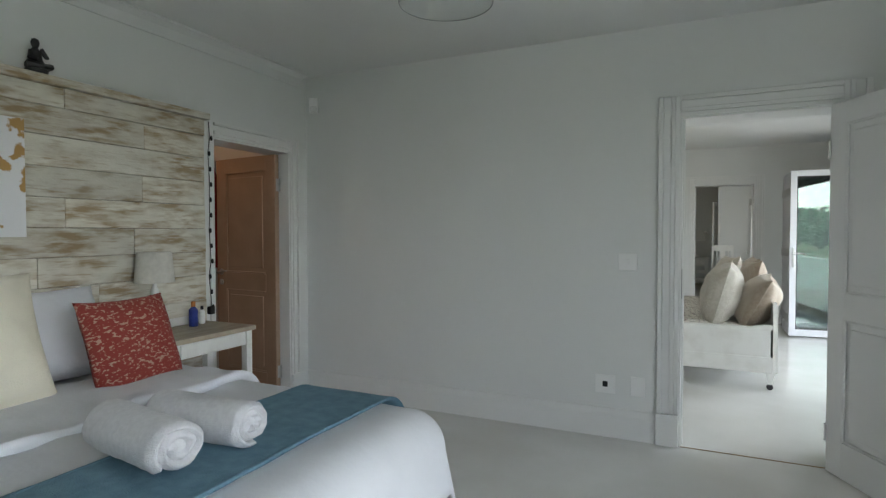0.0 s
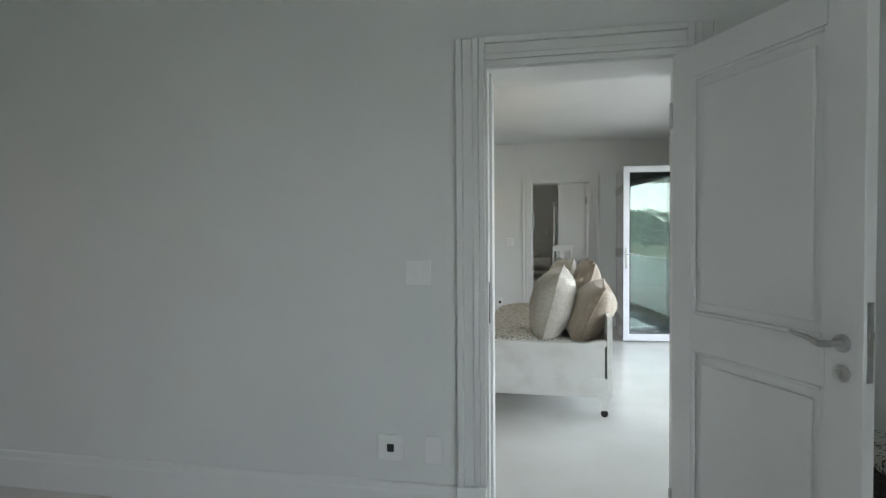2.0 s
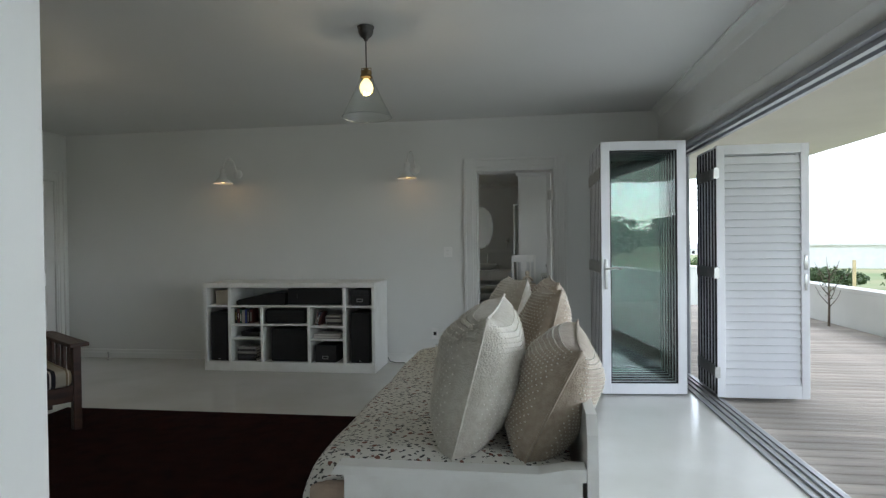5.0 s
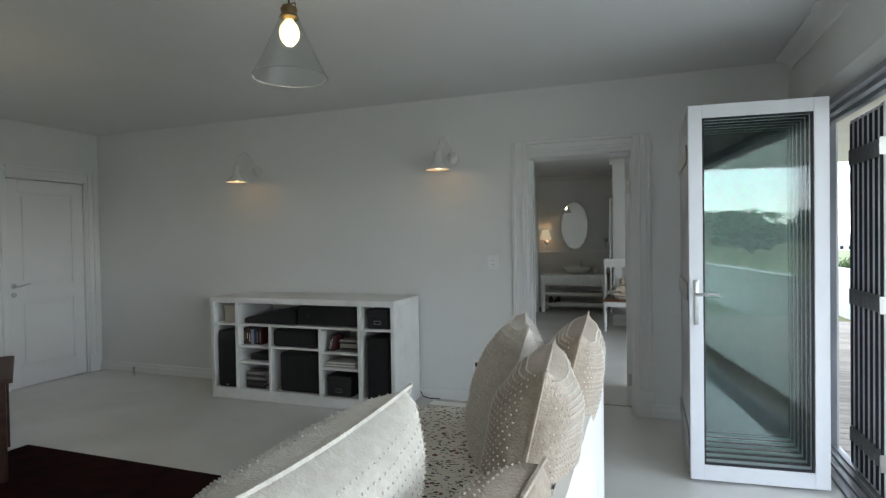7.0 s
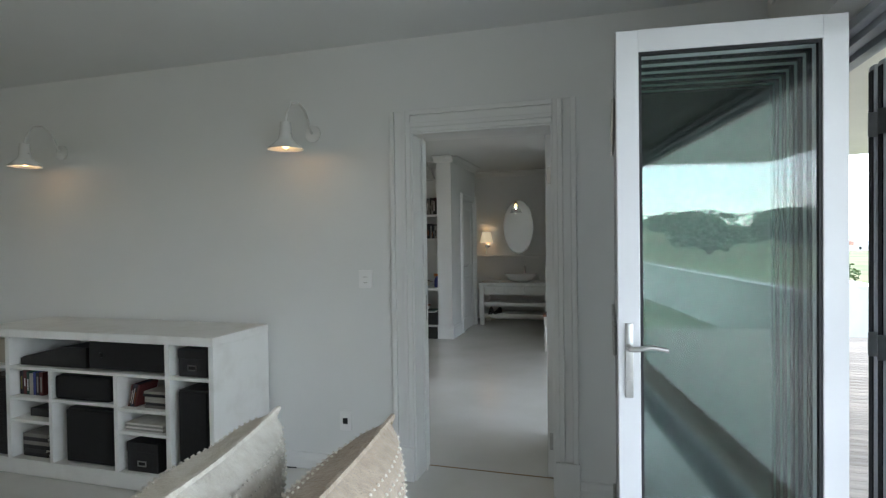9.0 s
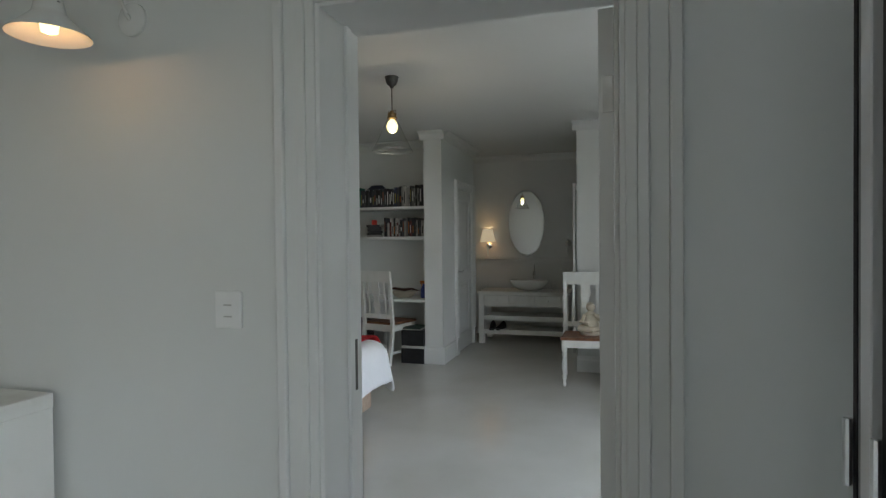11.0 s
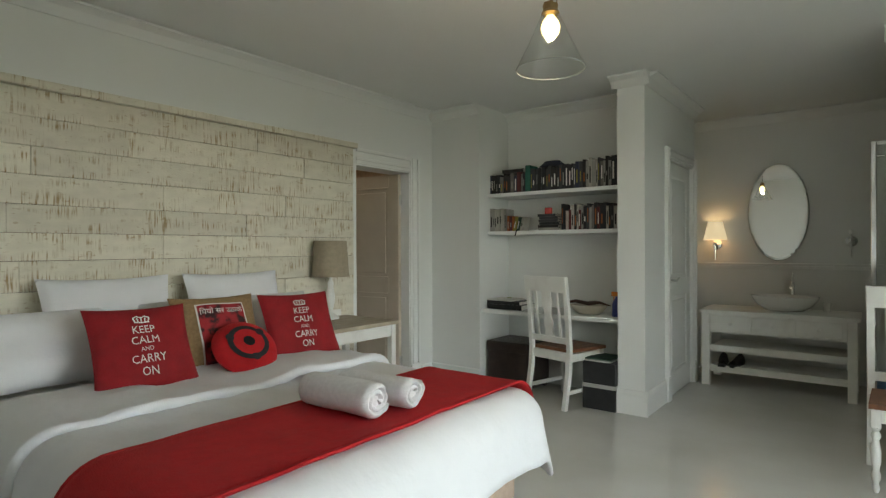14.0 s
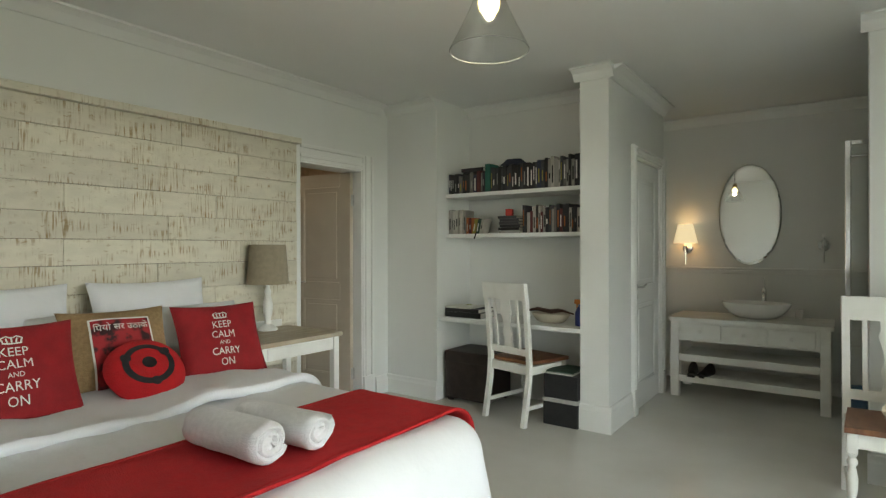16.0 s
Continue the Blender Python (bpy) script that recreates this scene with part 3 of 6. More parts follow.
part("strike_plate", Mesh().box(D2[0] + 0.012, D2[0] + 0.0145, Y2B - 0.05, Y2B - 0.025, 0.92, 1.08), PEWTER, lining, "dull metal strike plate")
architrave("door_frame_bath_a", "y", XA, 2.88, 3.64, 1.97, 1, 0.10)
jamb("door_lining_bath_a", "y", 2.88, 3.64, 1.97, XA - 0.21, XA + 0.01, 0)
architrave("door_frame_bath_b", "y", XC, 13.03, 13.72, 1.99, 1, 0.13)
jamb("door_lining_bath_b", "y", 13.03, 13.72, 1.99, XC - 0.21, XC + 0.01, 0)
architrave("door_frame_bath_c", "y", XN, 14.66, 15.42, 2.03, 1, 0.09)
jamb("door_lining_bath_c", "y", 14.66, 15.42, 2.03, -1.37, XN + 0.01, 0)
architrave("door_frame_passage", "y", XL, 8.56, 9.37, 2.06, 1, 0.11)
jamb("door_lining_passage", "y", 8.56, 9.37, 2.06, XL - 0.21, XL + 0.01, 0)
structure("threshold_1", Mesh().box(D1[0], D1[1], Y1 - 0.004, Y1 + 0.004, 0.0005, 0.003), BRASS, "thin dark threshold joint in the floor", "threshold")
structure("threshold_2", Mesh().box(D2[0], D2[1], Y2B - 0.004, Y2B + 0.004, 0.0005, 0.003), BRASS, "thin dark threshold joint in the floor", "threshold")


# ---------------------------------------------------------------- doors
def lever(parent, x, y, z, toward, out):
    """A lever handle on a round rose with an escutcheon under it. toward: way of the lever along x; out: +1 or -1 along y."""
    turn = pose(0, 0, 0, 90 if out < 0 else -90)
    ob = part("door_handle", Mesh().lathe([(0.026, 0), (0.026, 0.008), (0.022, 0.011), (0.010, 0.012), (0.010, 0.045)], (x, y, z), 20, turn)
              .tube([(x, y + out * 0.045, z), (x + toward * 0.03, y + out * 0.05, z - 0.004), (x + toward * 0.07, y + out * 0.05, z + 0.008), (x + toward * 0.125, y + out * 0.048, z + 0.016)], [0.010, 0.010, 0.008, 0.006], 10), STEEL, parent, "satin steel lever handle", True)
    part("escutcheon", Mesh().lathe([(0.025, 0), (0.025, 0.006), (0.020, 0.009), (0.004, 0.009)], (x, y, z - 0.085), 20, turn).box(x - 0.004, x + 0.004, min(y, y + out * 0.011), max(y, y + out * 0.011), z - 0.097, z - 0.075), STEEL, ob, "", True)


def door_leaf(name, m, width, height, label, paint=None):
    """A two-panel leaf, hinged at local x 0 and reaching to x = width; thickness from y 0 to y 0.042."""
    t = 0.042
    top = thing(name, m, label, "door")
    top["kind"] = "structure"
    s = 0.115
    rails = [(0.006, 0.20), (0.86, 1.0), (height - s, height)]
    b = Mesh().box(0.003, s, 0, t, 0.006, height, 0.002, 1).box(width - s, width, 0, t, 0.006, height, 0.002, 1)
    for z0, z1 in rails:
        b.box(s, width - s, 0, t, z0, z1, 0.0)
    part("leaf_frame", b, paint or DOORW, top)
    for z0, z1 in ((0.20, 0.86), (1.0, height - s)):
        p = Mesh().box(s, width - s, 0.014, t - 0.014, z0, z1)
        p.box(s + 0.045, width - s - 0.045, 0.006, t - 0.006, z0 + 0.045, z1 - 0.045, 0.006)
        part("panel", p, paint or DOORW, top)
        mould = Mesh()
        for y0, y1 in ((0.002, 0.012), (t - 0.012, t - 0.002)):
            mould.box(s - 0.004, s + 0.014, y0, y1, z0, z1, 0.003, 1).box(width - s - 0.014, width - s + 0.004, y0, y1, z0, z1, 0.003, 1)
            mould.box(s + 0.014, width - s - 0.014, y0, y1, z0, z0 + 0.014, 0.003, 1).box(s + 0.014, width - s - 0.014, y0, y1, z1 - 0.014, z1, 0.003, 1)
        part("panel_moulding", mould, paint or DOORW, top)
    lever(top, width - 0.06, t, 1.00, -1, 1)
    lever(top, width - 0.06, 0, 1.00, -1, -1)
    part("latch_plate", Mesh().box(width, width + 0.002, 0.010, t - 0.010, 0.90, 1.12).box(width, width + 0.008, 0.014, t - 0.014, 1.02, 1.04), STEEL, top, "steel latch plate")
    for z in (0.22, height - 0.24):
        part("hinge", Mesh().lathe([(0.007, -0.05), (0.007, 0.05)], (0, -0.004, z), 10).box(0.0, 0.003, 0, 0.03, z - 0.05, z + 0.05), STEEL, top, "steel butt hinge")
    return top


door_leaf("door_1", pose(0.650, Y1 - 0.034, 0, 0, 0, 180 + 116.5), 0.785, 2.02, "white two-panel door standing open into the bedroom")
d = door_leaf("door_2", pose(0.672, Y2B - 0.004, 0, 0, 0, 84), 0.765, 2.03, "white two-panel door standing open into the second bedroom")
door_leaf("door_bath_a", pose(XA - 0.075, 3.615, 0, 0, 0, 173), 0.73, 1.95, "two-panel bathroom door standing ajar, warm light put into its tan colour", WARMLIT_DOOR)
# The cream of this leaf has warm light put into its colour.
door_leaf("door_bath_b", pose(XC - 0.075, 13.695, 0, 0, 0, 180 + 6), 0.66, 1.97, "two-panel bathroom door standing ajar, warm light put into its cream colour", shader("warmlit_cream_door", (0.58, 0.51, 0.42), 0.45, scale=5, mix=0.06, bump=0.02))
door_leaf("door_bath_c", pose(XN - 0.05, 15.405, 0, 0, 0, -90), 0.735, 2.01, "closed white two-panel bathroom door")
door_leaf("door_passage", pose(XL - 0.05, 9.355, 0, 0, 0, -90), 0.785, 2.04, "closed white two-panel door in the lounge")


# ---------------------------------------------------------------- folding glass doors and louvred shutters
structure("folding_door_track", Mesh().box(XE + 0.02, XE + 0.05, FOLD[0], FOLD[1], 0.001, 0.012).box(XE + 0.075, XE + 0.095, FOLD[0], FOLD[1], 0.001, 0.016).box(XE + 0.125, XE + 0.145, FOLD[0], FOLD[1], 0.001, 0.016).box(XE + 0.17, XE + 0.20, FOLD[0], FOLD[1], 0.001, 0.012), GREYALU, "grey aluminium floor track of the folding doors", "track")
structure("folding_door_head", Mesh().box(XE + 0.012, XO - 0.01, FOLD[0], FOLD[1], FOLD[2] - 0.035, FOLD[2] - 0.001, 0.003).box(XE + 0.05, XE + 0.085, FOLD[0], FOLD[1], FOLD[2] - 0.06, FOLD[2] - 0.035).box(XE + 0.125, XE + 0.16, FOLD[0], FOLD[1], FOLD[2] - 0.06, FOLD[2] - 0.035), GREYALU, "grey aluminium head track of the folding doors", "track")
structure("folding_door_jamb", Mesh().box(XE + 0.02, XO - 0.02, FOLD[1] - 0.03, FOLD[1] - 0.001, 0.013, FOLD[2] - 0.036), GREYALU, "grey aluminium jamb of the folding doors", "door frame")

PANEL_W, PANEL_H, PANEL_T = 0.69, 2.09, 0.052


def folding_panel(m, handle):
    top = thing("folding_glass_door", m, "white aluminium glazed folding door panel, folded open in a stack", "folding door", "folded glass door panels")
    w, h, t, s, b = PANEL_W, PANEL_H, PANEL_T, 0.072, 0.085
    part("panel_frame", Mesh().box(0, s, 0, t * 0.55, 0, h, 0.002, 1).box(w - s, w, 0, t * 0.55, 0, h, 0.002, 1).box(s, w - s, 0, t * 0.55, 0, b).box(s, w - s, 0, t * 0.55, h - s, h), ALU, top)
    part("edge_profile", Mesh().box(0.004, 0.05, t * 0.55, t * 0.8, 0.004, h - 0.004).box(w - 0.05, w - 0.004, t * 0.55, t * 0.8, 0.004, h - 0.004).box(0.05, w - 0.05, t * 0.55, t * 0.8, 0.004, 0.05).box(0.05, w - 0.05, t * 0.55, t * 0.8, h - 0.05, h - 0.004), GREYALU, top, "grey edge profile")
    part("weather_seal", Mesh().box(0.002, 0.04, t * 0.8, t, 0.01, h - 0.01).box(w - 0.04, w - 0.002, t * 0.8, t, 0.01, h - 0.01), SEAL, top, "black rubber seal")
    part("glazing_bead", Mesh().box(s - 0.001, s + 0.010, 0.006, t * 0.5, b, h - s).box(w - s - 0.010, w - s + 0.001, 0.006, t * 0.5, b, h - s).box(s + 0.010, w - s - 0.010, 0.006, t * 0.5, b - 0.001, b + 0.010).box(s + 0.010, w - s - 0.010, 0.006, t * 0.5, h - s - 0.010, h - s + 0.001), SEAL, top, "black glazing gasket")
    pane = part("pane", Mesh().box(s + 0.002, w - s - 0.002, 0.012, 0.018, b + 0.002, h - s - 0.002), PANE, top, "green-tinted glass pane")
    pane.visible_shadow = False
    for z in (0.22, 1.05, 1.83):
        part("hinge", Mesh().box(-0.004, 0.028, t, t + 0.004, z - 0.05, z + 0.05, 0.001, 1).lathe([(0.006, -0.05), (0.006, 0.05)], (-0.006, t, z), 8), STEEL, top, "steel hinge")
    if handle:
        plate = part("handle_plate", Mesh().box(0.022, 0.048, -0.008, 0, 0.87, 1.12, 0.003).lathe([(0.010, 0), (0.010, 0.004)], (0.035, -0.006, 0.92), 12, pose(0, 0, 0, 90)), STEEL, top, "brushed steel lock plate", True)
        part("lever", Mesh().tube([(0.035, -0.004, 1.04), (0.035, -0.05, 1.04), (0.06, -0.055, 1.043), (0.10, -0.055, 1.05), (0.15, -0.05, 1.04)], [0.010, 0.009, 0.009, 0.008, 0.006], 10), STEEL, plate, "", True)
    return top


for k in range(8):
    folding_panel(pose(1.012, 8.40 + 0.094 * k, 0.017, 0, 0, 5), k == 0)


def shutter_panel(m, lock):
    top = thing("louvred_shutter", m, "white aluminium louvred shutter folded open outside", "shutter", "folded louvred shutters")
    w, h, t, s = 0.69, 2.02, 0.045, 0.062
    part("shutter_frame", Mesh().box(0, s, 0, t, 0, h, 0.003, 1).box(w - s, w, 0, t, 0, h, 0.003, 1).box(s, w - s, 0, t, 0, 0.105).box(s, w - s, 0, t, h - 0.075, h), ALU, top)
    part("shutter_edge", Mesh().box(-0.004, -0.0005, 0.006, t - 0.006, 0.02, h - 0.02), SEAL, top, "black edge seal")
    slat = Mesh().prism([(0.004, -0.030), (0.012, -0.033), (0.040, 0.030), (0.032, 0.034)], "x", s, w - s).data("slat", ALU)
    for k in range(29):
        o = part("slat", slat, None, top)
        o.location = (0, 0, 0.138 + k * 0.0628)
    for z in (0.2, 1.0, 1.8):
        part("hinge", Mesh().box(-0.022, 0.02, -0.006, -0.001, z - 0.045, z + 0.045, 0.001, 1), STEEL, top, "steel hinge")
    if lock:
        part("lock_plate", Mesh().box(w - 0.042, w - 0.018, -0.004, 0, 1.02, 1.14, 0.002).box(w - 0.040, w - 0.020, -0.004, 0, 0.86, 0.99, 0.002).lathe([(0.008, 0), (0.008, 0.01)], (w - 0.03, -0.003, 0.90), 10, pose(0, 0, 0, 90)), STEEL, top, "steel flush lock", True)
    return top


shutter_panel(pose(1.905, 8.37, 0.02), True)
for k in range(6):
    shutter_panel(pose(1.915, 8.47 + 0.075 * k, 0.02), False)

# ---------------------------------------------------------------- outdoors
def deck():
    top = tagged(new("pavement_deck", Mesh().box(XO, 5.05, 1.5, 15.5, -0.5, -0.06).data("pavement_deck", SEAL)), "weathered timber deck outside the folding doors", "deck", "", "structure")
    board = Mesh().box(0, 5.05 - XO, 0, 0.118, -0.025, 0, 0.004, 1).data("board", DECKW)
    for k in range(112):
        o = part("board", board, None, top)
        o.location = (XO, 1.5 + k * 0.1245, -0.014)
    return top


structure("veranda_soffit", Mesh().box(XO, 4.62, 1.5, 15.5, 2.52, 2.74), SOFFIT, "pale flat veranda ceiling over the deck", "ceiling")
structure("parapet_wall", Mesh().box(5.06, 5.26, -9, 26, -0.9, 0.50).box(5.03, 5.29, -9, 26, 0.50, 0.56, 0.01), RENDERW, "low white rendered boundary wall", "wall")


def ground_height(r):
    return -0.55 - 0.016 * max(0, r - 12) - 0.00002 * max(0, r - 80) ** 2 * (r < 330) - (1.25 if r >= 330 else 0)


def ground():
    radii = [0, 4, 8, 12, 18, 26, 36, 50, 70, 100, 140, 190, 250, 320]

    def f(u, v):
        i = u * (len(radii) - 1)
        a, b = radii[int(i)], radii[min(int(i) + 1, len(radii) - 1)]
        r = a + (b - a) * (i - int(i))
        ang = 2 * math.pi * v
        x, y = 3 + r * math.cos(ang), 6 + r * math.sin(ang)
        z = ground_height(r) + 0.25 * noise.noise(Vector((x * 0.05, y * 0.05, 0))) * min(1, r / 30)
        south = max(0.0, -math.sin(ang + 0.5)) ** 1.5
        z += south * max(0, r - 26) * 0.085
        return Vector((x, y, z))
    m = Mesh().grid(39, 96, f).weld(1e-3)
    return structure("ground", m, GRASS, "dry grassy ground falling away to the sea", "ground", True)


def water():
    m = Mesh().grid(1, 48, lambda u, v: Vector((3 + (180 + 4700 * u) * math.cos(2 * math.pi * v), 6 + (180 + 4700 * u) * math.sin(2 * math.pi * v), -7.5))).weld(1e-3)
    return structure("water", m, SEA, "pale blue sea on the horizon", "sea")


def leaf_cloud(m, centre, radius, count, size, rng):
    """Many small crossed leaves inside a lumpy crown."""
    for _ in range(count):
        d = Vector((rng.gauss(0, 1), rng.gauss(0, 1), rng.gauss(0, 1))).normalized()
        r = rng.random() ** 0.4
        lump = 0.75 + 0.35 * noise.noise(d * 2.3 + Vector(centre))
        c = Vector(centre) + Vector((d.x * radius[0], d.y * radius[1], d.z * radius[2])) * r * lump
        a = Vector((rng.gauss(0, 1), rng.gauss(0, 1), rng.gauss(0, 1))).normalized()
        b = a.cross(Vector((rng.gauss(0, 1), rng.gauss(0, 1), rng.gauss(0, 1)))).normalized()
        s = size * rng.uniform(0.6, 1.3)
        vs = [m.bm.verts.new(c + a * s), m.bm.verts.new(c + b * s * 0.45), m.bm.verts.new(c - a * s), m.bm.verts.new(c - b * s * 0.45)]
        m.bm.faces.new(vs)


def sapling(x, y):
    rng = random.Random(5)
    top = thing("young_tree", pose(x, y, -0.02), "slender young tree with sparse small leaves by the wall", "tree")
    limbs = Mesh().tube([(0, 0, 0), (0.01, 0.01, 0.3), (0, 0, 0.55), (0.02, 0, 0.85)], [0.018, 0.014, 0.010, 0.004], 6)
    for k in range(12):
        a, z = k * 2.4, 0.28 + 0.045 * k
        limbs.tube([(0, 0, z), (0.11 * math.cos(a), 0.11 * math.sin(a), z + 0.13), (0.17 * math.cos(a), 0.17 * math.sin(a), z + 0.26)], [0.007, 0.005, 0.002], 5)
    part("trunk", limbs, BARK, top)
    crown = Mesh()
    leaf_cloud(crown, (0, 0, 0.66), (0.20, 0.20, 0.30), 150, 0.017, rng)
    part("crown", crown, LEAF, top)


def shrub(x, y, r, h, seed):
    rng = random.Random(seed)
    z = ground_height(math.hypot(x - 3, y - 6))
    z += (y < 0) * max(0, math.hypot(x - 3, y - 6) - 26) * 0.075
    top = thing("shrub", pose(x, y, z), "broad green coastal shrub", "shrub", "shrubs beyond the wall")
    limbs = Mesh()
    for k in range(5):
        a = k * 1.26
        limbs.tube([(0, 0, -0.2), (0.25 * r * math.cos(a), 0.25 * r * math.sin(a), h * 0.4), (0.5 * r * math.cos(a), 0.5 * r * math.sin(a), h * 0.75)], [0.08, 0.06, 0.02], 5)
    part("trunk", limbs, BARK, top)
    crown = Mesh()
    leaf_cloud(crown, (0, 0, h * 0.5), (r, r, h * 0.55), 2200, 0.05 * r, rng)
    part("crown", crown, LEAF, top)


def town_house(x, y, w, d, h, turn, seed):
    rng = random.Random(seed)
    r = math.hypot(x - 3, y - 6)
    top = thing("house", pose(x, y, ground_height(r) - 0.5, 0, 0, turn), "small far-off white house with a pitched roof", "house", "houses of the far town")
    wall = part("wall", Mesh().box(-w / 2, w / 2, -d / 2, d / 2, 0, h), RENDERW, top)
    part("roof", Mesh().prism([(-d / 2 - 0.3, h), (d / 2 + 0.3, h), (0, h + d * 0.28)], "x", -w / 2 - 0.3, w / 2 + 0.3), ROOF if seed % 2 else GREYPL, top)
    for k in range(3):
        part("window", Mesh().box(-w / 2 + w * (k + 0.5) / 3 - 0.5, -w / 2 + w * (k + 0.5) / 3 + 0.5, -d / 2 - 0.05, -d / 2 + 0.05, h * 0.35, h * 0.75), SEAL, wall, "dark window")


deck()
ground()
water()
sapling(4.86, 12.6)
for k, (x, y, r, h) in enumerate(((12.4, 27.5, 1.7, 0.9), (15.5, 27.0, 1.6, 0.8), (19, 28, 2.2, 0.9), (9.5, 33, 1.6, 1.3), (24, 36, 2.6, 1.4), (30, 40, 3, 1.6), (16, -34, 4, 2.2), (24, -38, 5, 2.6), (35, -44, 6, 2.8), (48, -46, 6, 2.8), (7, -38, 4, 2.2), (20, -52, 6, 3), (34, -58, 6, 3))):
    shrub(x, y, r, h, 20 + k)
for k in range(26):
    rr = random.Random(100 + k)
    a = radians(38 + k * 2.0 + rr.uniform(-0.6, 0.6))
    r = rr.uniform(235, 312)
    town_house(3 + r * math.cos(a), 6 + r * math.sin(a), rr.uniform(7, 12), rr.uniform(5, 8), rr.uniform(2.2, 3.4), rr.uniform(-30, 30), k)
solid("long_white_building", Mesh().box(-16, 16, -5, 5, 0, 2.4).box(-16.3, 16.3, -5.3, 5.3, 2.4, 2.6), RENDERW, "long low white building beyond the field", "building", m=pose(40, 52, ground_height(59) - 0.4, 0, 0, -35))
for k, y in enumerate((9.6, 11.7, 13.6, 15.6, 17.6)):
    solid("fence_post", Mesh().box(-0.02, 0.02, -0.02, 0.02, 0, 1.55, 0.004), plain("yellow_painted_post", (0.60, 0.50, 0.28)), "slim pale yellow fence post beyond the wall", "post", "fence posts", m=pose(5.75, y, -0.62))

# ---------------------------------------------------------------- cushions, beds and bedding
def puff(u, v, t, p=2.6):
    return t * math.sqrt(max(0.0, (1 - abs(u) ** p) * (1 - abs(v) ** p)))


def swell(u, v, side, off):
    """Uneven filling, with creases that run in from the edges."""
    crease = abs(noise.noise(Vector((u * 2.6, v * 2.6, side * 3.0)) + off)) * (abs(u) + abs(v)) * 0.5
    return 1 + 0.22 * noise.noise(Vector((u * 1.6, v * 1.6, side)) + off) + 0.14 * crease


def cushion_mesh(w, h, t, seed=0, n=26):
    """A stuffed square: pointed corners, drawn-in edges, some creases."""
    off = Vector((seed * 3.1, seed * 1.7, 0))

    def f(side):
        def g(a, b):
            u, v = 2 * a - 1, 2 * b - 1
            pull = 1 - 0.07 * (1 - v * v)
            pull2 = 1 - 0.07 * (1 - u * u)
            th = puff(u, v, t) * swell(u, v, side, off)
            return Vector((u * w / 2 * pull, side * th, h / 2 + v * h / 2 * pull2))
        return g
    m = Mesh().grid(n, n, f(-1)).grid(n, n, f(1)).weld(0.002)
    return m


def bead_rows(w, h, t, seed, rows=30):
    """Small round beads sewn in staggered rows over both faces of a cushion."""
    off = Vector((seed * 3.1, seed * 1.7, 0))
    verts, faces, r = [], [], 0.0038
    for side in (-1, 1):
        for i in range(rows):
            for j in range(rows):
                u = (i + 0.5 * (j % 2) + 0.25) / rows * 1.9 - 0.95
                v = (j + 0.5) / rows * 1.9 - 0.95
                th = puff(u, v, t) * swell(u, v, side, off)
                x, y, z = u * w / 2 * (1 - 0.07 * (1 - v * v)), side * (th + 0.001), h / 2 + v * h / 2 * (1 - 0.07 * (1 - u * u))
                k = len(verts)
                verts += [(x + r, y, z), (x - r, y, z), (x, y, z + r), (x, y, z - r), (x, y + r, z), (x, y - r, z)]
                faces += [(k + a, k + b, k + c) for a, b, c in ((0, 2, 4), (2, 1, 4), (1, 3, 4), (3, 0, 4), (2, 0, 5), (1, 2, 5), (3, 1, 5), (0, 3, 5))]
    me = bpy.data.meshes.new("beads")
    me.from_pydata(verts, [], faces)
    me.polygons.foreach_set("use_smooth", [True] * len(faces))
    me.materials.append(BEAD)
    return me


def cushion(name, m, w, h, t, material, label, seed=0, piping=None):
    top = thing(name, m, label, "cushion")
    cover = part("cover", cushion_mesh(w, h, t, seed), material, top, "", True)
    if piping:
        beads = part("beadwork", bead_rows(w, h, t, seed), None, cover, "rows of small pearl beads")
        beads["kind"] = "stuff"
    if piping:
        pts = []
        for k in range(41):
            s = k / 40 * 4
            e = int(min(s, 3.999))
            q = 2 * (s - e) - 1
            u, v = ((q, -1), (1, q), (-q, 1), (-1, -q))[e]
            pts.append((u * w / 2 * (1 - 0.07 * (1 - v * v)), 0, h / 2 + v * h / 2 * (1 - 0.07 * (1 - u * u))))
        part("piping", Mesh().tube(pts, 0.006, 5), piping, top)
    return top


def lettering(words, size, place, parent, material, surface, label="", wide=1.0, name="lettering"):
    """Flat letters laid on a surface that is a function of x and z."""
    cu = bpy.data.curves.new("words", "FONT")
    cu.body, cu.size, cu.align_x, cu.align_y = words, size, "CENTER", "CENTER"
    cu.resolution_u = 2
    ob = new("words", cu)
    me = bpy.data.meshes.new_from_object(ob)
    bpy.data.objects.remove(ob)
    bm = bmesh.new()
    bm.from_mesh(me)
    bmesh.ops.triangulate(bm, faces=bm.faces)
    bmesh.ops.subdivide_edges(bm, edges=[e for e in bm.edges if e.calc_length() > size * 0.3], cuts=2)
    for v in bm.verts:
        x, z = place[0] + v.co.x * wide, place[1] + v.co.y
        v.co = Vector((x, surface(x, z), z))
    me2 = bpy.data.meshes.new(name)
    bm.to_mesh(me2)
    bm.free()
    me2.materials.append(material)
    return part(name, me2, None, parent, label)


